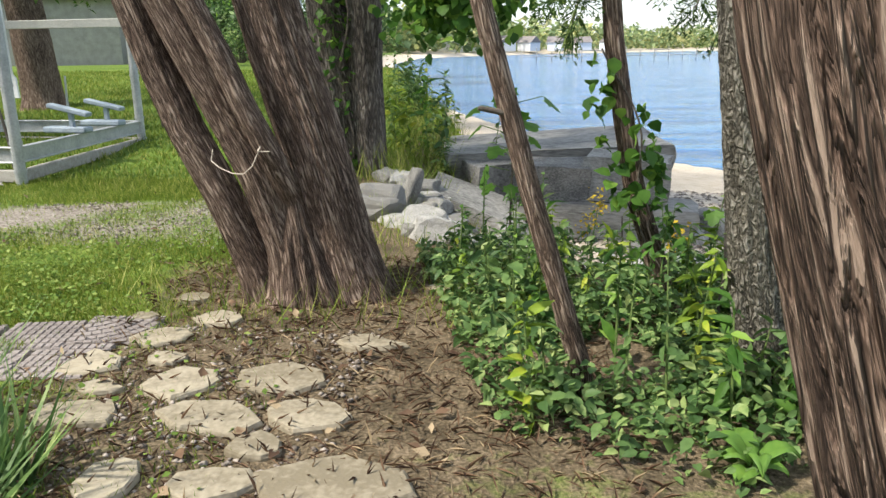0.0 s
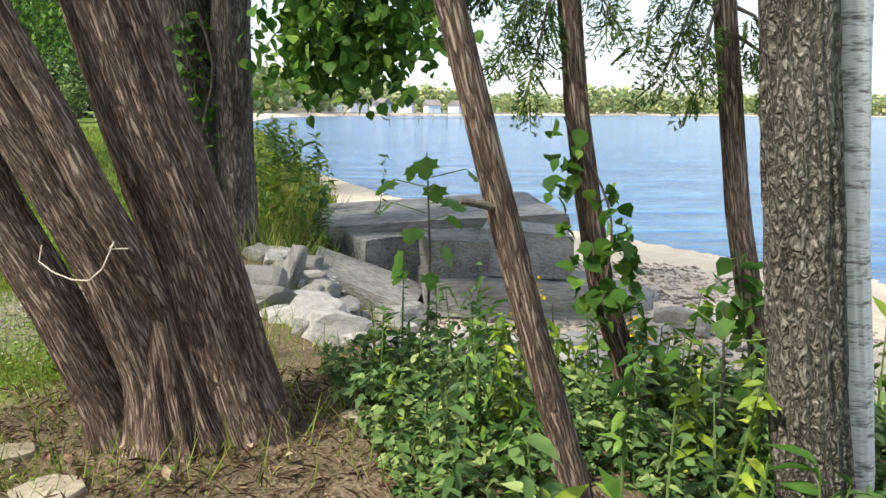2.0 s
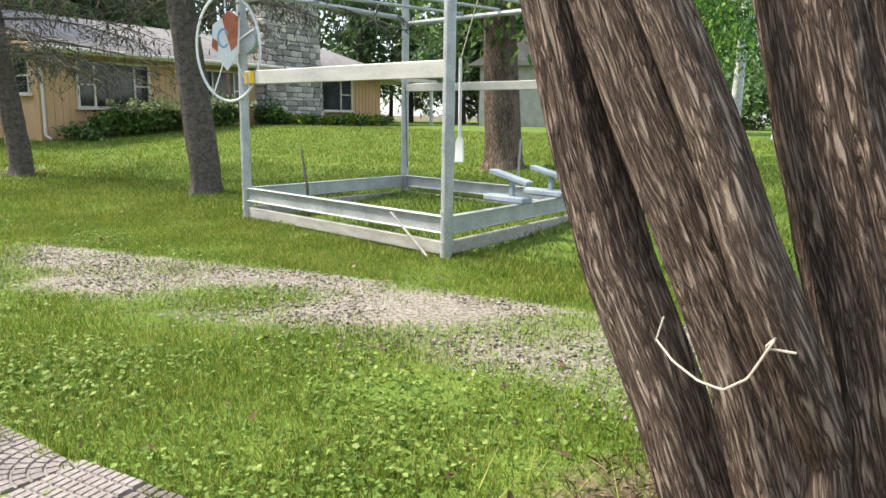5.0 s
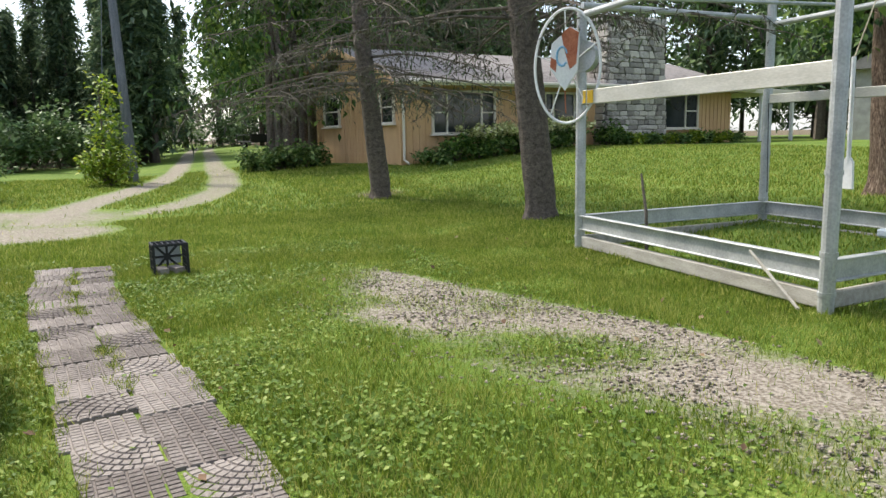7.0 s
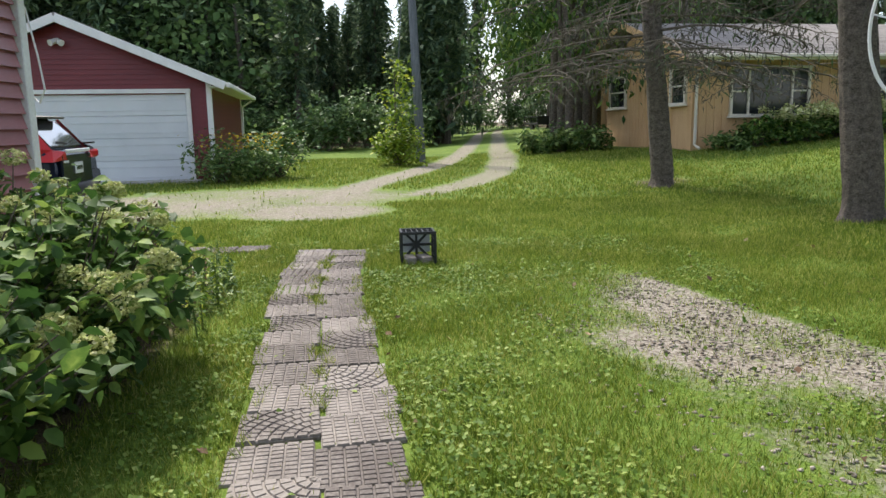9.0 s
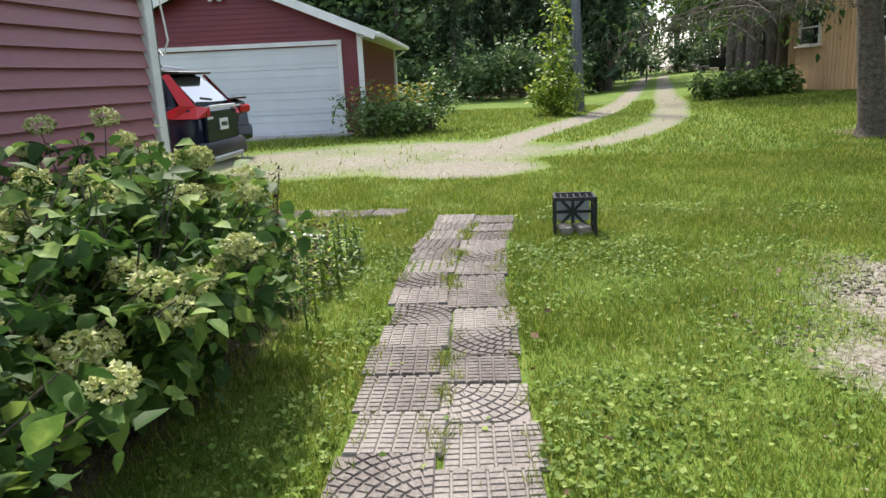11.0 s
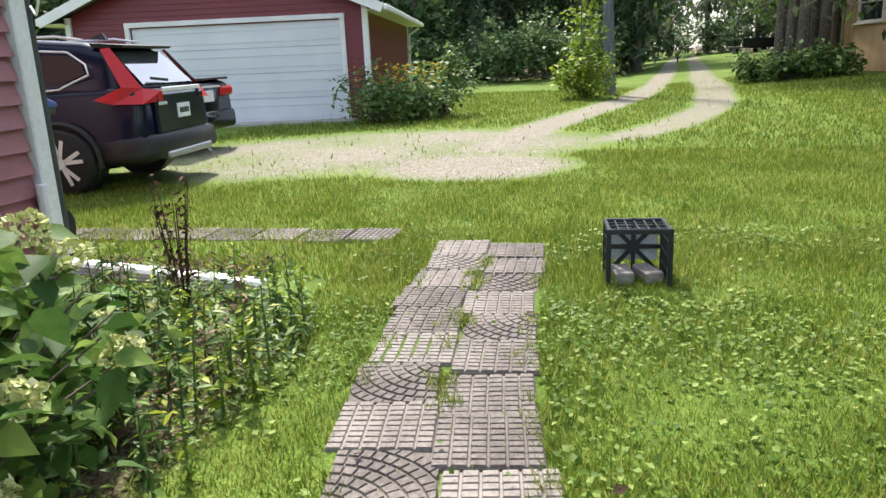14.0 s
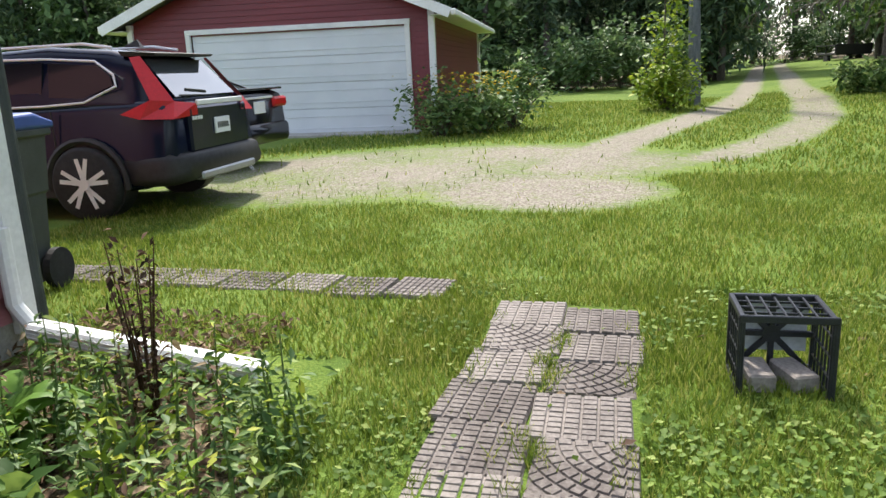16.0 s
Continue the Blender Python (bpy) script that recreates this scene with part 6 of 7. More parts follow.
# cedars by the gable of the tan house
for x, y, h in ((-26.6, 8.6, 9), (-27.6, 9.4, 10), (-29.5, 10.2, 12), (-33, 11.5, 13), (-37, 13, 14), (-36, 16, 13)):
    t = thing("cedar_tree", "dark cedar crowding the end of the tan house", "tree", pose(x, y, float(gz(x, y))))
    for k in range(3):
        part("trunk", MB().tube([(k * 0.3 - 0.3, 0.2 * k, -0.1), (k * 0.35 - 0.3, 0.2 * k, 2.5), (0.0, 0, h * 0.8)], [0.16, 0.13, 0.03], 10), M_SPRUCE, t)
    cs = []
    for _ in range(70):
        zz1 = random.uniform(2.3, h)
        rad = 2.4 * (1 - (zz1 - 2) / h) + 0.3
        a = random.uniform(0, 6.28)
        cs.append((rad * math.cos(a), rad * math.sin(a), zz1))
    crown(t, cs, 70, (0.45, 0.45, 0.4), 0.26, M_CEDARLEAF, droop=0.8, aspect=0.45)

# the wood behind the drive and garage
con = [conifer_mesh(h, i, w) for i, (h, w) in enumerate(((13, 0.17), (15, 0.14), (12, 0.2), (16, 0.15)))]
bro = [broad_mesh(h, 40 + i) for i, h in enumerate((9, 11, 8))]
r = random.Random(12)
for k in range(300):
    band_k = k % 3
    x = -44 - band_k * 7 - r.uniform(0, 6)
    y = r.uniform(-46, 34)
    if abs(y - 10.5) < 4.2 + (0 if x > -70 else -2):
        continue
    if -2.5 < y < 3.5 and k % 3 == 0:
        continue
    if y > 14 and x > -46:
        x -= 10
    j = r.randrange(7)
    s = r.uniform(0.8, 1.2) * (0.72 if -4 < y < 4.5 else 1)
    m = Matrix.LocRotScale((x, y, float(gz(x, y))), Euler((0, 0, r.uniform(0, 6.28))), (s, s, s * r.uniform(0.9, 1.15)))
    if j < 5:
        put_tree(con[j % 4], M_NEEDLE, m, "conifer", "tall dark conifer in the wood behind the drive", "trees of the wood")
    else:
        put_tree(bro[j % 3], M_SHRUB, m, "broadleaf_tree", "broadleaf tree among the conifers of the wood", "trees of the wood")
for k in range(26):
    x, y = -78 - r.uniform(0, 8), -20 + k * 2.6
    put_tree(con[k % 4], M_NEEDLE, Matrix.LocRotScale((x, y, 0.3), Euler((0, 0, k)), (1.1, 1.1, 1.15)), "conifer", "tall dark conifer in the wood behind the drive", "trees of the wood")
for k in range(22):
    x, y = -30 + r.uniform(-8, 10), 30 + r.uniform(0, 14)
    put_tree(bro[k % 3] if k % 2 else con[k % 4], M_SHRUB if k % 2 else M_NEEDLE, Matrix.LocRotScale((x, y, 0.8), Euler((0, 0, k)), (0.95,) * 3), "broadleaf_tree" if k % 2 else "conifer", "tree behind the houses", "trees behind the houses")
for k in range(18):
    x, y = -24 + r.uniform(-8, 16), 44 + r.uniform(0, 20)
    put_tree(bro[k % 3], M_SHRUB, Matrix.LocRotScale((x, y, 0.8), Euler((0, 0, k)), (1.0,) * 3), "broadleaf_tree", "tree behind the houses", "trees behind the houses")


def shrub(x, y, h, w, material, label, n=26, per=40, size=0.13, name="shrub", group="", droop=0.2):
    z = float(gz(x, y))
    t = thing(name, label, "shrub", pose(x, y, z), group)
    tw, cs = MB(), []
    rr = random.Random(int(x * 31 + y * 17))
    for _ in range(n):
        a, q = rr.uniform(0, 6.28), rr.uniform(0.0, 1) ** 0.5
        e = Vector((math.cos(a) * w * q, math.sin(a) * w * q, h * rr.uniform(0.35, 1) * (1 - 0.35 * q)))
        tw.tube([(e.x * 0.1, e.y * 0.1, -0.03), e * 0.55 + Vector((0, 0, 0.08)), e], [0.012, 0.008, 0.003], 5, caps=False)
        cs += [e, e * 0.75]
    part("twig", tw, M_TWIG, t)
    pts = np.concatenate([spray(c, per // 2, (w * 0.17, w * 0.17, h * 0.12)) for c in cs])
    pts[:, 2] = np.maximum(pts[:, 2], 0.03)
    part("leaf_mass", leaves("leaf_mass", pts, size, droop=droop, aspect=0.55), material, t)
    return t


shrub(-24.8, 3.45, 1.35, 0.85, M_YELLOW, "rounded yellow-green bush by the drive", 36, 46, 0.14)
sap = thing("sapling", "thin yellow-leaved sapling rising from the bush", "sapling", pose(-25.4, 3.3, 0))
part("trunk", MB().tube([(0, 0, 0), (0.05, 0, 1.5), (0, 0, 3.1)], [0.04, 0.03, 0.01], 7), M_TWIG, sap)
crown(sap, [(random.uniform(-0.3, 0.3), random.uniform(-0.3, 0.3), z) for z in np.linspace(1.2, 3.1, 16)], 24, (0.18, 0.18, 0.12), 0.16, M_YELLOW)
for x, y, h, w in ((-18.9, -0.6, 1.15, 0.75), (-19.3, 0.1, 1.0, 0.7), (-20.4, 0.5, 1.35, 0.7)):
    shrub(x, y, h, w, M_UNDER, "leafy weeds with yellow flowers against the garage corner", 30, 44, 0.12)
gd = thing("goldenrod", "yellow goldenrod sprays by the garage corner", "flowers", pose(-19.2, 0.0, 0))
part("bloom", leaves("bloom", np.array([(random.gauss(0, 0.5), random.gauss(0, 0.5), random.uniform(0.75, 1.15)) for _ in range(260)]), 0.06, aspect=0.7), M_GOLD, gd)
part("stem", MB().tube([(0, 0, 0), (0.05, 0, 0.9)], 0.008, 5), M_STEM, gd)
for k in range(46):
    x, y = -42 + r.uniform(-3, 3), -34 + k * 0.84
    if y > 6.3:
        continue
    shrub(x, y, r.uniform(1.2, 3.2), r.uniform(1.2, 2.0), M_SHRUB, "pale green brush along the edge of the wood", 18, 44, 0.30, "brush", "brush along the wood")
for k in range(9):
    s = 1.0 + k * 0.72 + (k > 7) * 1
    a = radians(96.8)
    px, py = -21.2 + math.cos(a) * s + math.sin(a) * 0.75, 10.9 + math.sin(a) * s - math.cos(a) * 0.75
    sh = shrub(px, py, 0.85 if k else 0.5, 0.55, M_HYDR if k % 3 else M_UNDER, "white flowering hydrangea under the windows of the tan house", 22, 36, 0.13, "hydrangea", "hydrangeas along the tan house")
    if k in (2, 3, 4, 6, 7):
        cs = [(random.gauss(0, 0.35), random.gauss(0, 0.3), random.uniform(0.55, 0.95)) for _ in range(24)]
        crown(sh, cs, 30, (0.055, 0.055, 0.05), 0.075, M_FLOWER, "bloom", aspect=0.9)
for k in range(9):
    s = 8.0 + k * 0.75
    px, py = -21.2 + math.cos(a) * s + math.sin(a) * 0.8, 10.9 + math.sin(a) * s - math.cos(a) * 0.8
    shrub(px, py, 0.5, 0.45, M_YELLOW if k % 2 else M_UNDER, "low bright perennials along the house wall", 16, 34, 0.14, "perennial", "perennials along the tan house")
for k in range(12):
    shrub(-72 + r.uniform(-2, 2), 2 + k * 1.7, 3.4, 1.8, M_SHRUB, "brush closing the end of the drive", 18, 44, 0.34, "brush", "brush along the wood")
for x, y in ((-25.4, 8.6), (-26.3, 8.0), (-25, 9.4), (-7.2, 30.0), (-4.4, 24.0), (-14, 33), (-11.5, 33)):
    shrub(x, y, 0.9 if y < 20 else 1.8, 0.7 if y < 20 else 1.2, M_UNDER, "dark green shrub at the lawn's edge", 24, 40, 0.16)

for k in range(9):
    shrub(-17 + k * 1.0, 40 + r.uniform(-3, 3), 3.6, 1.7, M_SHRUB, "tall hedge shrub behind the lawn", 18, 44, 0.34, "shrub", "shrubs behind the lawn")
# ---- far shore ----
th = np.radians(np.linspace(-12, 75, 60))
D0 = np.interp(np.degrees(th), [-12, -6, 0, 8, 15, 25, 60, 75], [230, 250, 340, 470, 600, 900, 1300, 1400])
vv = []
for t_, d_ in zip(th, D0):
    for e_, z_ in ((-6, -1.3), (10, 0.0), (60, 1.2), (500, 3.0)):
        vv.append((math.sin(t_) * (d_ + e_), math.cos(t_) * (d_ + e_), z_))
q_ = (np.arange(59)[:, None] * 4 + np.arange(3)[None]).ravel()
fs_me = np_mesh("far_shore", np.array(vv), np.stack([q_, q_ + 4, q_ + 5, q_ + 1], 1))
M_SAND = mat("pale_sand", (0.45, 0.38, 0.28), (0.62, 0.54, 0.42), 0.05, 0.5, 0.95, 0, 0.0)
solid("backdrop", fs_me, M_SAND, "pale sandy far shore across the bay", "shore", "structure")
pts, sizes = [], []
for _ in range(1500):
    a = r.uniform(-12, 74)
    d = float(np.interp(a, np.degrees(th), D0)) + r.uniform(22, 140)
    hgt = r.uniform(10, 22) * (1.25 if a > 16 else 0.8)
    cx, cy = math.sin(radians(a)) * d, math.cos(radians(a)) * d
    for _k in range(26):
        g = r.gauss
        u = r.random()
        pts.append((cx + g(0, hgt * 0.22), cy + g(0, hgt * 0.22), 0.6 + hgt * (0.12 + 0.88 * u)))
        sizes.append(hgt * 0.22)
solid("far_woods", leaves("far_woods", np.array(pts), np.array(sizes), droop=0.2, aspect=0.8, flat=1.0), M_HAZEDLEAF, "yellow-green woods along the far shore, paled by painted haze", "woods", "stuff")
for k in range(7):
    a = radians(-5 + k * 2.1)
    d = 290 + k * 18
    hs = thing("cottage", "small pale cottage on the far shore", "house", pose(math.sin(a) * d, math.cos(a) * d + 25, 0.6, 0, 0, k * 20), "cottages on the far shore")
    part("wall", MB().box((0, 0, 2), (10, 7, 4), 0.05), M_WHITE, hs)
    part("roof", MB().prism([(-5.5, 4), (5.5, 4), (0, 7)], -4, 4), M_SHINGLE, hs)
dk = thing("dock", "thin timber dock on posts out in the bay", "dock", pose(0, 0, 0))
for k in range(15):
    x0, y0 = -1 + k * 2.6, 128 + k * 0.9
    part("dock_post", MB().tube([(x0, y0, -2.2), (x0, y0, 0.9 + (k % 3) * 0.35)], 0.07, 6), M_TIMBER, dk)
part("deck", MB().bar((2, 129, 0.1), (36, 141, 0.1), 1.0, 0.1), M_TIMBER, dk)
part("deck_rail", MB().bar((12, 132.5, 1.0), (28, 138, 1.0), 0.12, 0.12), M_TIMBER, dk)

# ---- shore rocks ----
def rock_mesh(seed, flat=0.6, sharp=0.35, n=2, square=0.75):
    bm = bmesh.new()
    bmesh.ops.create_icosphere(bm, subdivisions=n, radius=0.5)
    for v in bm.verts:
        p = v.co.copy()
        edge_ = 0.36 if square < 1 else 0.27
        q = Vector([max(-edge_, min(edge_, c)) for c in p]) * (0.45 / edge_)
        k = p.lerp(q, square)
        k += Vector(noise.noise_vector(p * 2.1 + Vector((seed, 0, 0)))) * sharp * 0.5
        v.co = Vector((k.x, k.y, k.z * flat))
    me = bpy.data.meshes.new("rock")
    bm.to_mesh(me)
    bm.free()
    return me


ROCKS = [rock_mesh(i * 3.7, 0.55 + 0.12 * (i % 3), 0.3, 3) for i in range(6)]
for me in ROCKS:
    me.materials.append(M_ROCK)
BIG = [rock_mesh(50 + i * 2.3, 0.9, 0.22, 4) for i in range(4)]
for me in BIG:
    me.materials.append(M_BOULDER)


def boulder(k, x, y, z, s, rot, label="large grey limestone boulder on the beach"):
    ob = tagged(new("boulder", BIG[k % len(BIG)]), label, "boulder", "boulders on the beach")
    ob.matrix_world = Matrix.LocRotScale((x, y, z), Euler([radians(a) for a in rot]), s)


BLOCKS = [rock_mesh(80 + i * 2.9, 1.0, 0.13, 4, 1.0) for i in range(3)]
for me in BLOCKS:
    me.materials.append(M_BOULDER)
BIG += BLOCKS
boulder(4, -0.15, 8.45, -0.38, (1.15, 0.75, 0.42), (6, 20, -8), "flat grey boulder tilted against the bank")
boulder(5, 0.74, 8.55, -0.03, (0.60, 0.55, 0.38), (3, 1, 6), "pale grey squared limestone block lying on a slab")
boulder(6, 1.44, 8.65, -0.02, (0.92, 0.75, 0.46), (0, 3, -12), "grey squared limestone block with a cracked face")
boulder(4, 1.25, 8.50, -0.40, (1.85, 0.72, 0.36), (0, 2, -4), "long low limestone slab under the blocks")
boulder(5, 0.75, 10.0, -0.02, (2.7, 1.6, 0.50), (2, -3, 4), "broad flat limestone slab near the water")
boulder(6, 0.1, 9.3, -0.22, (0.9, 0.8, 0.62), (4, 0, 30))
boulder(0, 0.3, 11.6, -0.32, (2.2, 1.3, 0.5), (0, 5, -8))
boulder(3, 2.35, 8.5, -0.50, (0.5, 0.5, 0.36), (0, 0, 40))
boulder(5, 1.9, 7.1, -0.62, (1.1, 0.7, 0.16), (2, 2, 20), "thin pale limestone plate on the beach")
boulder(4, 2.6, 6.4, -0.64, (0.9, 0.7, 0.14), (2, 2, -15), "thin pale limestone plate on the beach")
boulder(6, 1.1, 6.6, -0.60, (0.6, 0.4, 0.16), (2, 2, 40), "thin pale limestone plate on the beach")
ob = tagged(new("stone_shard", BIG[1]), "pointed pale stone shard leaning on the bank", "rock")
ob.matrix_world = Matrix.LocRotScale((-0.64, 7.65, 0.04), Euler((0.1, 0.35, 0.4)), (0.13, 0.22, 0.46))
rr = random.Random(9)
for k in range(330):
    x = rr.uniform(-1.2, 2.8)
    y = rr.uniform(6.2, 9.0)
    if k > 90:
        x, y = rr.uniform(-1.1, 0.5), rr.uniform(6.2, 8.3)
    if k > 140:
        x, y = rr.uniform(-0.9, 1.4), rr.uniform(5.6, 7.2)
    if x < float(np.interp(y, BANK_Y, BANK_X)) - 0.12:
        continue
    s = rr.uniform(0.07, 0.24) if rr.random() < 0.8 else rr.uniform(0.25, 0.42)
    ob = tagged(new("beach_rock", ROCKS[k % 6]), "pale rounded limestone rock on the beach", "rock", "beach rocks")
    ob.matrix_world = Matrix.LocRotScale((x, y, float(gz(x, y)) + s * 0.12), Euler((rr.uniform(-0.3, 0.3), rr.uniform(-0.3, 0.3), rr.uniform(0, 6.3))), (s * rr.uniform(0.8, 1.4), s, s * rr.uniform(0.7, 1.0)))

# ---- bank plants ----
def bank_points(n, fn):
    out = []
    while len(out) < n:
        p = fn()
        if p:
            out.append(p)
    return out


def under(hmax):
    x, y = random.uniform(-0.3, 3.2), random.uniform(2.3, 5.9)
    if y < 2.9 + 0.45 * max(0, 1.1 - x) or x < 0.35 - 0.25 * (y - 3.2) - 0.1 or y > 5.4:
        return None
    if math.hypot(x - 0.2, y - 1.5) < 1.3:
        return None
    if random.random() > 0.15 + 0.85 * min(1, max(0, (y - 2.9) / 0.9)) or noise.noise((x * 2.2, y * 2.2, 15)) < -0.28:
        return None
    k = noise.noise((x * 1.6, y * 1.6, 5)) * 0.5 + 0.5
    return (x, y, float(gz(x, y)) + random.uniform(0.02, 1) ** 1.4 * hmax * max(0.25, k))


solid("undergrowth", leaves("undergrowth", np.array(bank_points(22000, lambda: under(0.34))), 0.045, droop=0.1, aspect=0.55, vary=0.6, fine=True), M_UNDER, "dense green weeds covering the bank", "weeds", "stuff")


def weed(x, y, h, seed, material=M_UNDER, size=0.07, name="tall_weed", label="tall leafy weed stalk on the bank", group="tall weeds", n=24, bloom=None, spread=0.1):
    rr = random.Random(seed)
    z = float(gz(x, y))
    t = thing(name, label, "weed", pose(x, y, z - 0.02), group)
    lx, ly = rr.uniform(-0.12, 0.12) * h, rr.uniform(-0.12, 0.12) * h
    part("stem", MB().tube([(0, 0, 0), (lx * 0.4, ly * 0.4, h * 0.5), (lx, ly, h)], [0.006, 0.005, 0.002], 5), M_STEM, t)
    pts = [(lx * f + rr.uniform(-0.01, 0.01), ly * f, h * f) for f in np.linspace(0.12, 1, n)]
    part("leaf_mass", leaves("leaf_mass", np.array(pts), size, droop=0.1, aspect=0.36, fine=True), material, t)
    if bloom:
        part("bloom", leaves("bloom", spray((lx, ly, h), 60, (0.03, 0.03, 0.05)), 0.025, aspect=0.8), bloom, t)


rr = random.Random(77)
for k in range(170):
    x, y = rr.uniform(-0.1, 2.5), rr.uniform(3.3, 5.7)
    if x < 0.35 - 0.25 * (y - 3.2):
        continue
    weed(x, y, rr.uniform(0.25, 0.62), k, (M_UNDER, M_YELLOW, M_LEAF, M_UNDER)[k % 4], (0.07, 0.05, 0.09)[k % 3], bloom=M_GOLD if k % 23 == 0 else None)
for k in range(26):
    y = rr.uniform(9.0, 14.0)
    x = float(np.interp(y, BANK_Y, BANK_X)) + rr.uniform(-0.5, 0.35)
    weed(x, y, rr.uniform(0.4, 0.95), 200 + k, M_YELLOW if k % 3 == 0 else M_UNDER, 0.13, "tall_weed", "bright green weed on the bank edge", "tall weeds", 30)


def maple_sapling(x, y, h, seed, label, n=14, size=0.17):
    rr = random.Random(seed)
    z = float(gz(x, y))
    t = thing("maple_sapling", label, "sapling", pose(x, y, z), "maple saplings")
    part("stem", MB().tube([(0, 0, -0.02), (0.02, 0, h * 0.5), (0.0, 0.0, h)], [0.009, 0.007, 0.004], 6), M_TWIG, t)
    for k in range(n):
        zz1 = h * (0.35 + 0.65 * k / n)
        a = k * 2.4
        d = Vector((math.cos(a), math.sin(a), 0.25)) * rr.uniform(0.10, 0.22)
        b = Vector((0, 0, zz1))
        c = b + d
        s = size * rr.uniform(0.7, 1.15)
        out = []
        fw = Vector((d.x, d.y, -rr.uniform(0.04, 0.28))).normalized()
        sd = Vector((-fw.y, fw.x, rr.uniform(-0.2, 0.2))).normalized()
        lobes = [(0, 0), (0.16, 0.30), (0.10, 0.52), (0.36, 0.46), (0.44, 0.62), (0.58, 0.30), (0.78, 0.30), (1.0, 0.0)]
        ol = lobes + [(u, -w) for u, w in lobes[-2:0:-1]]
        mb = MB().add([c + fw * (u * s) + sd * (w * s) + Vector((0, 0, -0.10 * s * (w * w * 3 + u * u))) for u, w in ol] + [c + fw * (0.4 * s)], [[i, (i + 1) % len(ol), len(ol)] for i in range(len(ol))])
        leaf = part("leaf", mb, M_LEAF, t)
        part("leaf_stalk", MB().tube([b, c], 0.003, 4), M_STEM, leaf)


maple_sapling(0.25, 5.7, 1.06 - float(gz(0.25, 5.7)), 1, "young maple with broad lobed leaves on the bank", 16, 0.13)
maple_sapling(1.0, 5.9, 0.75, 2, "small maple seedling above the rocks", 9, 0.08)
maple_sapling(1.2, 4.3, 0.6, 3, "young maple with drooping leaves beside a slender trunk", 8, 0.07)
weed(0.03, 9.85, 1.2, 900, size=0.10, label="upright leafy stalk above the beach", n=34)
weed(-0.72, 9.6, 0.95, 901, M_LEAF, 0.15, label="upright leafy stalk on the bank edge", n=30)

# ---- hydrangeas and border along the red house ----
def hydrangea(x, y, h, w, seed, heads, label):
    rr = random.Random(seed)
    t = thing("hydrangea", label, "shrub", pose(x, y, 0), "hydrangeas along the red house")
    tw, pts = MB(), []
    tips = []
    for _ in range(85):
        a, q = rr.uniform(0, 6.28), rr.uniform(0, 1) ** 0.5
        e = Vector((math.cos(a) * w * q, math.sin(a) * w * q, h * (1 - 0.5 * q ** 2.2) * rr.uniform(0.72, 1.05)))
        tw.tube([(e.x * 0.2, e.y * 0.2, 0), e * 0.6 + Vector((0, 0, 0.06)), e], [0.008, 0.006, 0.003], 5, caps=False)
        tips.append(e)
        for f in np.linspace(0.25, 1.0, 13):
            b = e * f
            pts.append((b.x * (0.8 + 0.2 * f) + rr.gauss(0, 0.05), b.y * (0.8 + 0.2 * f) + rr.gauss(0, 0.05), max(0.04, b.z + rr.gauss(0, 0.03))))
    part("twig", tw, M_TWIG, t)
    part("leaf_mass", leaves("leaf_mass", np.repeat(np.array(pts), 3, 0) + rng.normal(0, 0.035, (len(pts) * 3, 3)), 0.085, droop=0.25, aspect=0.62, vary=0.45, fine=True), M_HYDR, t)
    for e in tips[:heads]:
        R = rr.uniform(0.038, 0.056)
        p = np.array([(e.x, e.y, e.z + 0.03)]) + (lambda q: q / np.linalg.norm(q, axis=1)[:, None] * R * np.array([1.15, 1.15, 0.8]))(rng.normal(0, 1, (240, 3)))
        part("bloom", leaves("bloom", p, 0.018, droop=0, aspect=0.9, flat=1.2), M_FLOWER, t, "pale green mophead bloom")


for k, (x, y, h, w, n) in enumerate(((-3.3, 1.85, 0.85, 0.72, 8), (-4.1, 2.1, 0.98, 0.74, 16), (-4.75, 1.9, 1.12, 0.78, 22), (-5.3, 2.15, 1.0, 0.66, 22), (-5.9, 2.0, 1.0, 0.70, 22), (-6.25, 1.45, 1.08, 0.62, 18), (-5.3, 1.35, 1.18, 0.62, 16), (-6.65, 1.8, 0.5, 0.42, 5), (-2.6, 1.3, 0.6, 0.55, 2))):
    hydrangea(x, y, h, w, 300 + k, n, "dense hydrangea bush with pale green flower heads")


def hosta(x, y, s, seed, n=16):
    rr = random.Random(seed)
    t = thing("hosta", "broad-leaved yellow-green hosta in the border", "plant", pose(x, y, float(gz(x, y))), "hostas")
    for k in range(n):
        a = k * 2.4 + rr.uniform(-0.2, 0.2)
        L, rise = s * rr.uniform(0.7, 1.1), s * rr.uniform(0.25, 0.8)
        d, sd = Vector((math.cos(a), math.sin(a), 0)), Vector((-math.sin(a), math.cos(a), 0))
        vs, fs = [], []
        for i in range(7):
            f = i / 6
            c = d * (0.08 * s + L * f) + Vector((0, 0, rise * math.sin(2.2 * f + 0.35)))
            w = 0.30 * L * math.sin(math.pi * min(1, 0.06 + 0.94 * f) ** 0.8)
            for g in (-1, -0.5, 0, 0.5, 1):
                vs.append(c + sd * (w * g) + Vector((0, 0, 0.06 * L * (abs(g)) + (0.012 if abs(g) == 0.5 else 0))))
            if i:
                fs += [[(i - 1) * 5 + j, (i - 1) * 5 + j + 1, i * 5 + j + 1, i * 5 + j] for j in range(4)]
        part("leaf", MB().add(vs, fs), M_HOSTA, t, smooth=True)


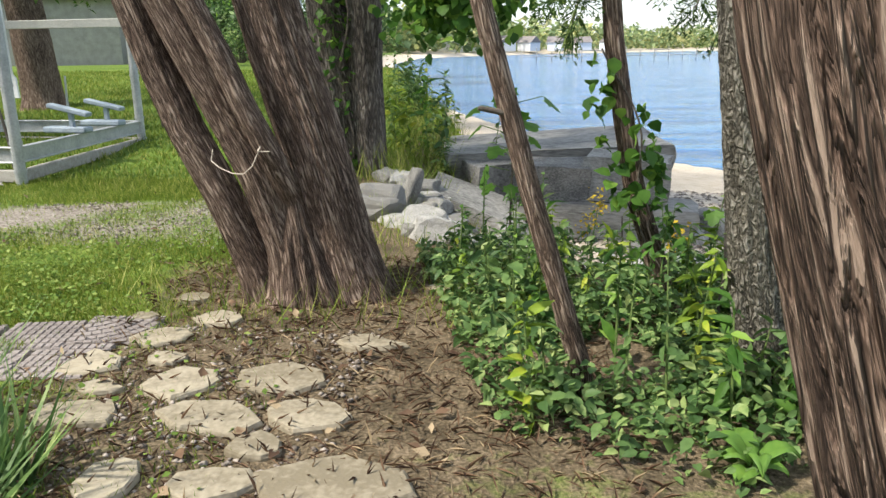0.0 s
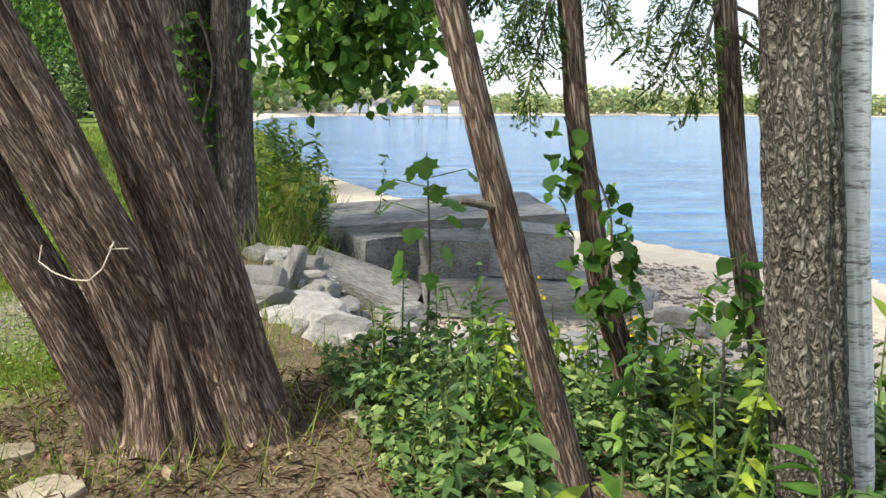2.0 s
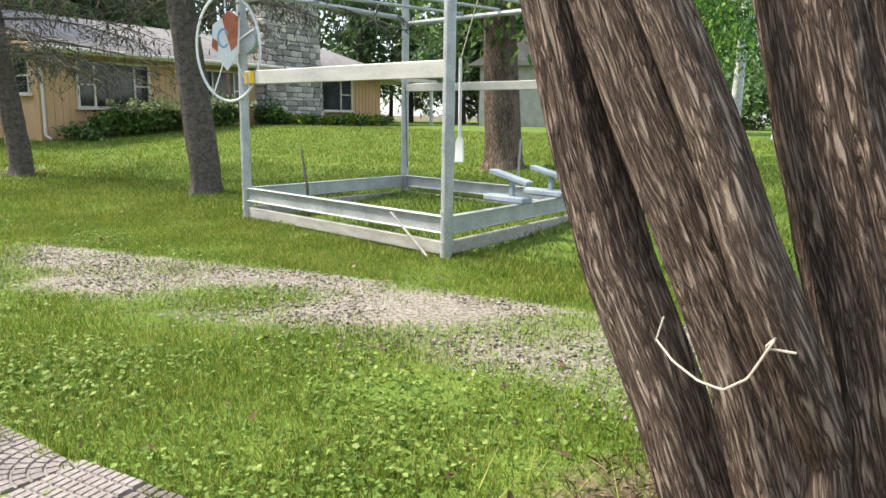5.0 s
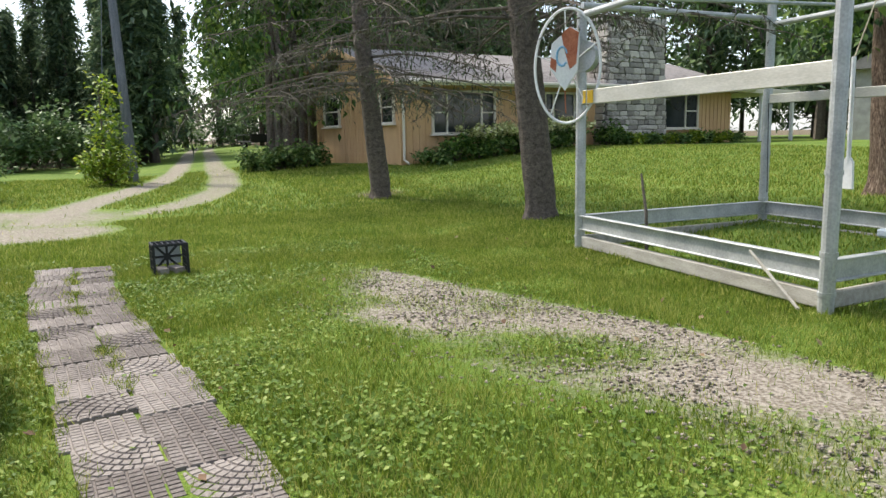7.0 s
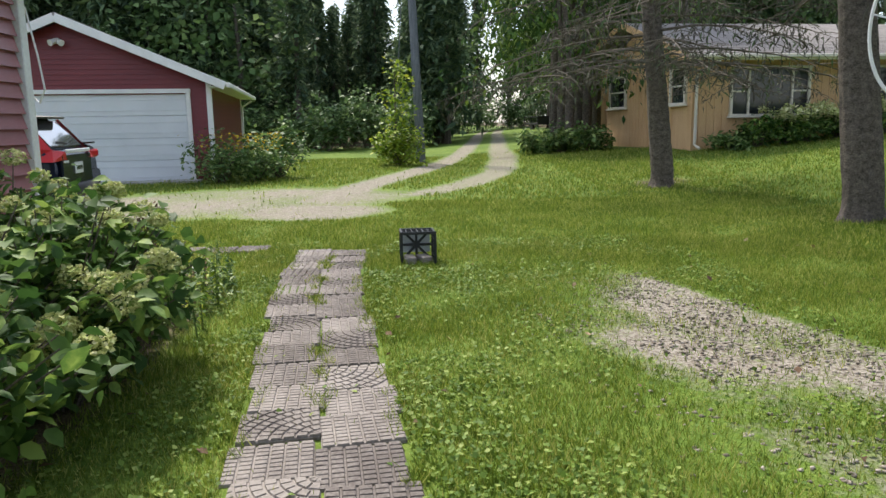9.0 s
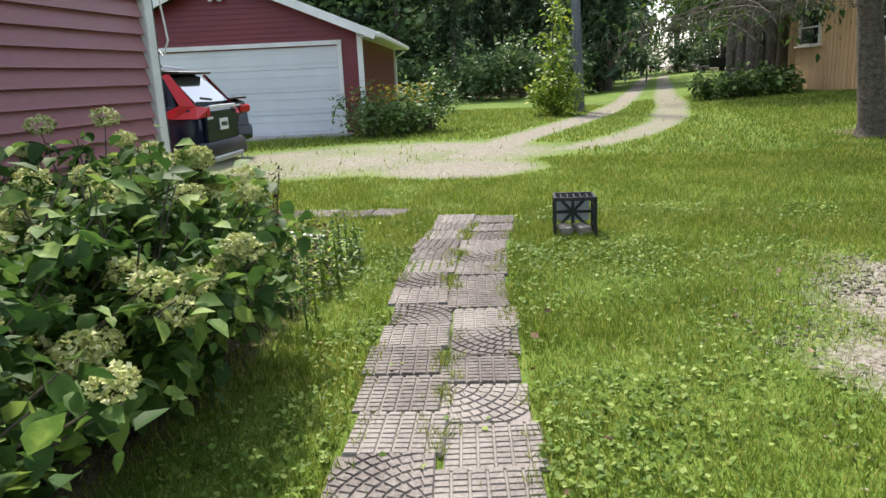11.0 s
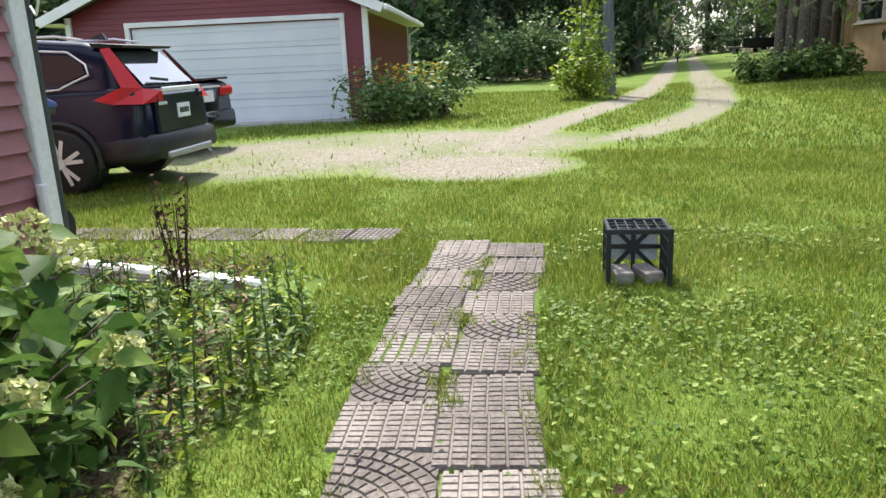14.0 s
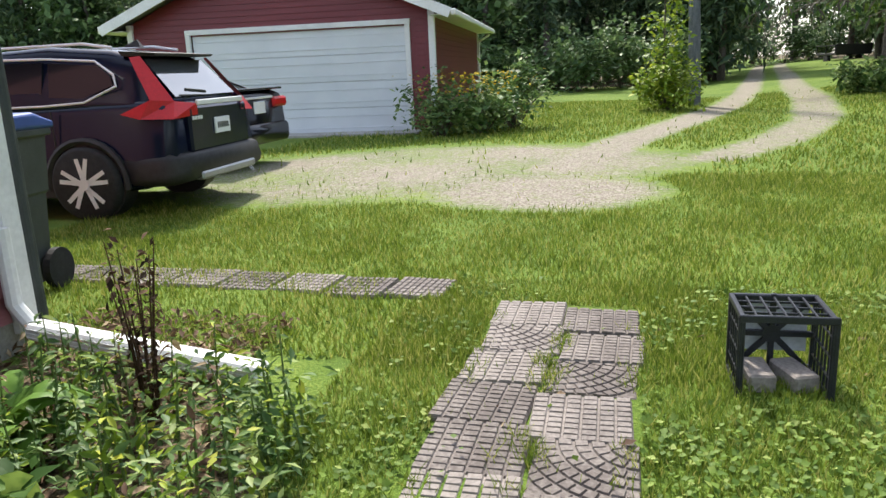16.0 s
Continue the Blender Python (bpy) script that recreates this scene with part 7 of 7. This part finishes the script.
hosta(-7.5, 1.35, 0.34, 1)
hosta(-7.05, 1.2, 0.3, 2)
hosta(-6.95, 1.75, 0.24, 3)
hosta(1.0, 3.1, 0.13, 5, 9)
for k, (x, y) in enumerate(((-1.25, 2.85), (-1.55, 2.95), (-1.2, 2.6), (-1.7, 3.15))):
    lily = thing("daylily", "clump of long strap-shaped green leaves beside the stones", "plant", pose(x, y, 0), "daylilies")
    q = rng.normal(0, 0.05, (70, 2))
    part("leaf_mass", blades("leaf_mass", q, np.zeros(70), np.full(70, 0.30), 0.028, 1.2), M_UNDER, lily)
dead = thing("withered_plant", "dead brown plant with dry seed heads in the border", "plant", pose(-7.85, 1.7, 0))
dp = []
for k in range(9):
    a = k * 0.7
    e = Vector((math.cos(a) * 0.07, math.sin(a) * 0.09, 0.55 + 0.04 * (k % 4)))
    part("stalk", MB().tube([(0.02 * math.cos(a), 0.02 * math.sin(a), 0), e * 0.5, e], [0.005, 0.004, 0.002], 5), M_DEADPLANT, dead)
    dp += [tuple(e * f + Vector((random.gauss(0, 0.014), random.gauss(0, 0.014), 0))) for f in np.linspace(0.12, 1.05, 34)]
part("seed_head", leaves("seed_head", np.array(dp), 0.035, droop=0.5, aspect=0.5), M_DEADPLANT, dead)


def border():
    x, y = random.uniform(-8.1, -6.3), random.uniform(1.0, 2.55)
    if y > 2.5 - 0.25 * abs(x + 7.3) or (x < -7.7 and y < 1.35):
        return None
    return (x, y, random.uniform(0.01, 1) ** 1.5 * 0.34 * (0.4 + 0.6 * random.random()))


solid("border_plants", leaves("border_plants", np.array(bank_points(2400, border)), 0.05, droop=0.0, aspect=0.42), M_UNDER, "low mixed border plants by the downspout", "plants", "stuff")
rr = random.Random(31)
for k in range(120):
    x, y = rr.uniform(-8.0, -6.3), rr.uniform(1.2, 2.5)
    weed(x, y, rr.uniform(0.18, 0.42), 700 + k, (M_UNDER, M_YELLOW, M_HYDR, M_BROWNLEAF, M_YELLOW)[k % 5], (0.035, 0.05, 0.042)[k % 3], "border_plant", ("green leafy border perennial", "yellowing leafy border perennial", "dark green leafy border perennial", "reddish brown fading border perennial", "yellowing leafy border perennial")[k % 5], "border perennials", 26)
solid("border_dry_leaves", leaves("border_dry_leaves", np.array(bank_points(700, border)), 0.055, droop=0.0, aspect=0.45), M_YELLOW, "yellowing leaves in the border", "leaves", "stuff")
solid("bark_mulch", leaves("bark_mulch", np.array([(random.uniform(-8.9, -6.6), random.uniform(0.6, 1.75), random.uniform(0.008, 0.03)) for _ in range(2600)]), 0.06, droop=0.0, aspect=0.3), M_BROWNLEAF, "brown bark mulch in the border", "mulch", "stuff")

# ---- paving ----
def paver_mesh(kind, seed, w=0.345, l=0.325):
    """A cast concrete slab with raised blocks: 0 a grid, 1 fanned setts."""
    rr = random.Random(seed)
    mb = MB().box((0, 0, -0.012), (l, w, 0.05), 0.006)
    if kind == 0:
        nx_, ny_ = 9, 6
        for i in range(nx_):
            for j in range(ny_):
                mb.add([(l * ((i + a) / nx_ - 0.5), w * ((j + b) / ny_ - 0.5), z + rr.uniform(-0.0012, 0.0012)) for a, b, z in ((0.06, 0.05, 0.012), (0.94, 0.05, 0.012), (0.94, 0.95, 0.012), (0.06, 0.95, 0.012), (0.14, 0.12, 0.020), (0.86, 0.12, 0.020), (0.86, 0.88, 0.020), (0.14, 0.88, 0.020))],
                       [[4, 5, 6, 7], [0, 1, 5, 4], [1, 2, 6, 5], [2, 3, 7, 6], [3, 0, 4, 7]])
    else:
        for ri in range(1, 9):
            r0, r1 = 0.052 * (ri - 1) + 0.004, 0.052 * ri - 0.003
            n = max(3, int(ri * 1.9))
            for k in range(n):
                a0, a1 = math.pi / 2 * (k + 0.05) / n, math.pi / 2 * (k + 0.95) / n
                c = [(r0, a0), (r1, a0), (r1, a1), (r0, a1)]
                p = [(r_ * math.cos(a_) - l / 2, r_ * math.sin(a_) - w / 2) for r_, a_ in c]
                if max(abs(x_) for x_, y_ in p) > l / 2 or max(abs(y_) for x_, y_ in p) > w / 2:
                    p = [(max(-l / 2, min(l / 2, x_)), max(-w / 2, min(w / 2, y_))) for x_, y_ in p]
                    if (max(q[0] for q in p) - min(q[0] for q in p)) < 0.012 or (max(q[1] for q in p) - min(q[1] for q in p)) < 0.012:
                        continue
                mx, my = sum(q[0] for q in p) / 4, sum(q[1] for q in p) / 4
                mb.add([(x_, y_, 0.012) for x_, y_ in p] + [(mx + (x_ - mx) * 0.85, my + (y_ - my) * 0.85, 0.02 + rr.uniform(-0.001, 0.001)) for x_, y_ in p],
                       [[4, 5, 6, 7], [0, 1, 5, 4], [1, 2, 6, 5], [2, 3, 7, 6], [3, 0, 4, 7]])
    me = mb.mesh("paver")
    me.materials.append(M_PAVER)
    return me


PAV = [paver_mesh(0, 1), paver_mesh(0, 2), paver_mesh(1, 3)]
path = thing("pavement", "garden path of weathered square concrete pavers", "path", pose(0, 0, 0), kind="structure")
rr = random.Random(5)


def lay(x, y, k, turn):
    ob = part("paver", PAV[k], None, path)
    ob.matrix_basis = pose(x, y, float(gz(x, y)) - 0.003 + rr.uniform(-0.004, 0.004), rr.uniform(-1.2, 1.2), rr.uniform(-1.2, 1.2), turn)


def path_y(x):
    return float(np.interp(x, [-9.4, -7.6, -6, -4.3, -3.0, -1.6], [2.99, 3.06, 3.28, 3.50, 3.62, 3.9]))


x, i = -9.20, 0
while x < -1.3:
    yc = path_y(x)
    tn = math.degrees(math.atan2(path_y(x + 0.15) - path_y(x - 0.15), 0.3))
    jog = 0.06 * math.sin(i * 1.7)
    for sd in (-1, 1):
        kind = 2 if (i * 2 + (sd > 0)) % 7 in (2, 5) else i % 2
        lay(x + sd * 0.03 + 0.012 * math.sin(i * 2.3), yc + sd * 0.177 + jog * 0.4, kind, tn + rr.uniform(-2, 2) + (90 * rr.randrange(4) if kind == 2 else 0))
    x += 0.331
    i += 1
for k in range(9):
    lay(-9.56 + 0.02 * (k % 2), 2.15 - k * 0.35, k % 2, 90 + rr.uniform(-2, 2))


def slab(x, y, w, l, rot, seed, h=0.028):
    rr = random.Random(seed)
    n = 8
    out = [(w / 2 * math.cos(6.283 * (k + rr.uniform(-0.3, 0.3)) / n) * rr.uniform(0.78, 1.22), l / 2 * math.sin(6.283 * k / n) * rr.uniform(0.78, 1.22)) for k in range(n)]
    vs = []
    for f, z in ((1.0, -0.04), (1.02, h * 0.45), (0.97, h * 0.85), (0.90, h)):
        vs += [(a * f, b * f, z + rr.uniform(-0.004, 0.004)) for a, b in out]
    vs.append((0, 0, h + 0.002))
    fs = [[i * n + k, i * n + (k + 1) % n, (i + 1) * n + (k + 1) % n, (i + 1) * n + k] for i in range(3) for k in range(n)] + [[3 * n + k, 3 * n + (k + 1) % n, 4 * n] for k in range(n)]
    solid("stepping_stone", MB().add(vs, fs), M_STONE, "irregular flat limestone stepping stone set in gravel", "stone", group="stepping stones", m=pose(x, y, float(gz(x, y)), rr.uniform(-2, 2), rr.uniform(-2, 2), rot))


for k, (x, y, w, l, rot) in enumerate(((-1.30, 4.02, 0.36, 0.22, 10), (-1.16, 3.78, 0.18, 0.14, 0), (-1.0, 3.56, 0.38, 0.28, 15), (-0.77, 3.30, 0.42, 0.26, -5), (-0.62, 3.64, 0.36, 0.30, -10), (-0.45, 3.36, 0.38, 0.26, -5), (-0.55, 3.12, 0.24, 0.2, 20),
     (-0.27, 2.93, 0.52, 0.34, -8), (-0.62, 2.90, 0.30, 0.2, 5), (-1.45, 3.72, 0.28, 0.28, 30), (-1.27, 3.30, 0.34, 0.24, 10), (-0.36, 4.01, 0.36, 0.18, -5), (-1.38, 4.55, 0.22, 0.16, 20), (-1.13, 4.25, 0.26, 0.2, 0),
     (-1.5, 4.27, 0.16, 0.12, 0), (-0.92, 2.90, 0.22, 0.3, 20), (-0.1, 4.78, 0.2, 0.16, 0), (0.04, 4.8, 0.22, 0.12, 0), (-1.3, 3.5, 0.2, 0.12, 0), (0.1, 2.35, 0.4, 0.3, 0))):
    slab(x, y, w * 0.88, l * 0.88, rot, 600 + k)

# ---- grass, clover, gravel and fallen leaves ----
def field(n, x0, x1, y0, y1, keep):
    p = np.column_stack([rng.uniform(x0, x1, n), rng.uniform(y0, y1, n)])
    k = keep(p[:, 0], p[:, 1])
    return p[rng.uniform(0, 1, n) < k]


def patchy(p, s, seed):
    return np.array([noise.noise((a * s, b * s, seed)) for a, b in p])


PX, PY = [-9.4, -7.6, -6, -4.3, -3.0, -1.6], [2.99, 3.06, 3.28, 3.50, 3.62, 3.9]


def lawn_keep(x, y):
    g, s, l_ = gravel_mask(x, y), sand_mask(x, y), litter_mask(x, y)
    on_path = (np.abs(y - np.interp(x, PX, PY)) < 0.355) & (x > -9.4) & (x < -1.4)
    side = (np.abs(x + 9.56) < 0.15) & (y < 2.32) & (y > 1.9)
    k = (1 - np.clip(g * 1.45, 0, 0.94)) * (1 - np.clip(s * 2, 0, 1)) * (1 - np.clip(l_ * 1.2, 0, 1))
    k = np.where(on_path | side, 0.012, k)
    k = np.where((y < 0.6) & (x > -8.4), 0, k)
    k = np.where((x < -10) & (g > 0.3), k * 0.08, k)
    return np.where((x < -19.8) & (y < -1), 0, k)


def turf(name, n, box, h, w, label, mat_=None, lean=0.6, by=None):
    p = field(n, *box, lawn_keep)
    hh = h * (1 + 0.6 * patchy(p, 1.8, 7.0))
    me = blades(name, p, gz(p[:, 0], p[:, 1]) - 0.004, hh, w, lean)
    solid(name, me, mat_ or M_GRASS, label, "grass", "stuff")


turf("lawn_grass", 420000, (-9.8, -0.6, 2.2, 8.2), 0.042, 0.006, "short mown lawn grass beside the path")
turf("lawn_grass", 170000, (-14, -8.5, -1.5, 9.5), 0.05, 0.010, "short mown lawn grass on the yard")
turf("lawn_grass", 130000, (-24, -2, 7.5, 20), 0.06, 0.020, "short mown lawn grass before the tan house")
turf("lawn_grass", 60000, (-30, -13, -3, 10), 0.07, 0.025, "short mown lawn grass by the drive")


def clover(n, box, size, seed, thr):
    p = field(n, *box, lawn_keep)
    p = p[patchy(p, 1.1, seed) + 0.35 * patchy(p, 4.0, seed + 3) + rng.normal(0, 0.22, len(p)) > thr]
    c = np.column_stack([p, gz(p[:, 0], p[:, 1]) + rng.uniform(0.012, 0.04, len(p))])
    return leaves("clover", c, size, droop=0.0, aspect=0.9, flat=0.3)


solid("clover", clover(70000, (-9.8, -0.6, 2.2, 6.5), 0.024, 30.0, 0.05), M_CLOVER, "clover and broadleaf weeds in the lawn", "clover", "stuff")
p = field(26000, -9.4, -0.4, 4.4, 8.0, lambda x, y: np.clip(gravel_mask(x, y) * 1.2, 0, 1) * 0.8)
p = p[patchy(p, 1.3, 40.0) > -0.25]
p = np.concatenate([p, field(1500, -1.7, -0.3, 2.6, 4.2, lambda x, y: np.full(len(x), 0.8))])


def pebbles(name, p, lo, hi):
    n = len(p)
    base = np.array([(1, 0, 0), (-1, 0, 0), (0, 1, 0), (0, -1, 0), (0, 0, 1), (0, 0, -1)], float)
    s = rng.uniform(lo, hi, n)[:, None, None] * rng.uniform(0.6, 1.3, (n, 6, 1)) * np.array([1.2, 1, 0.6])
    a = rng.uniform(0, 6.283, n)
    v = base[None] * s
    vx = v[..., 0] * np.cos(a)[:, None] - v[..., 1] * np.sin(a)[:, None]
    vy = v[..., 0] * np.sin(a)[:, None] + v[..., 1] * np.cos(a)[:, None]
    v = np.stack([vx + p[:, :1], vy + p[:, 1:2], v[..., 2] + gz(p[:, 0], p[:, 1])[:, None] + 0.004], -1)
    f = np.array([(0, 2, 4), (2, 1, 4), (1, 3, 4), (3, 0, 4), (2, 0, 5), (1, 2, 5), (3, 1, 5), (0, 3, 5)])
    return np_mesh(name, v.reshape(-1, 3), (np.arange(n)[:, None, None] * 6 + f[None]).reshape(-1, 3))


solid("gravel", pebbles("gravel", p, 0.006, 0.017), M_GRAVEL, "pale crushed limestone gravel scattered on the old drive", "gravel", "stuff")
p = field(6000, -0.9, 4.5, 6.0, 11.5, lambda x, y: (sand_mask(x, y) > 0.5) * 0.5)
solid("beach_pebbles", pebbles("beach_pebbles", p, 0.012, 0.05), M_GRAVEL, "small pale pebbles on the beach", "pebbles", "stuff")
p = np.concatenate([field(500, -1.8, 2.0, 2.4, 5.4, lambda x, y: np.clip(litter_mask(x, y), 0, 1) * 0.8), field(300, -9.5, -0.5, 2.4, 8.0, lambda x, y: np.full(len(x), 0.5))])
solid("fallen_leaves", leaves("fallen_leaves", np.column_stack([p, gz(p[:, 0], p[:, 1]) + 0.022]), 0.05, droop=0.0, aspect=0.6, flat=0.4), M_BROWNLEAF, "dry brown and yellow fallen leaves", "leaves", "stuff")
p = field(9000, -1.7, 0.7, 2.6, 5.4, lambda x, y: np.clip(litter_mask(x, y), 0, 1))
solid("cedar_litter", leaves("cedar_litter", np.column_stack([p, gz(p[:, 0], p[:, 1]) + rng.uniform(0.002, 0.012, len(p))]), 0.07, droop=0.0, aspect=0.07, flat=0.4), M_BROWNLEAF, "reddish dry cedar needles and stems", "litter", "stuff")
p = field(6500, -1.9, 0.4, 4.2, 9.5, lambda x, y: np.clip(litter_mask(x, y), 0, 1) * 0.6)
solid("bank_grass", blades("bank_grass", p, gz(p[:, 0], p[:, 1]), np.full(len(p), 0.16), 0.007, 0.8), M_GRASS, "tufts of long grass round the tree roots", "grass", "stuff")
p = field(9000, -3.4, 0.3, 8.2, 14.5, lambda x, y: np.clip(1 - np.abs(x - np.interp(y, BANK_Y, BANK_X) + 0.1) / 0.75, 0, 1))
solid("bank_grass", blades("bank_grass", p, gz(p[:, 0], p[:, 1]), np.full(len(p), 0.34), 0.011, 0.7), M_GRASS, "long grass along the edge of the bank", "grass", "stuff")
p = np.column_stack([rng.uniform(-9.3, -1.6, 900), rng.uniform(-0.36, 0.36, 900)])
p[:, 1] = np.interp(p[:, 0], PX, PY) + np.where(rng.random(900) < 0.5, rng.normal(0, 0.03, 900), np.sign(p[:, 1]) * (0.33 + rng.normal(0, 0.03, 900)))
p = p[patchy(p, 3.0, 11.0) > 0.0]
p = np.repeat(p, 11, 0) + rng.normal(0, 0.018, (len(p) * 11, 2))
solid("joint_grass", blades("joint_grass", p, gz(p[:, 0], p[:, 1]), np.full(len(p), 0.055), 0.006, 0.9), M_GRASS, "grass tufts growing in the joints of the path", "grass", "stuff")
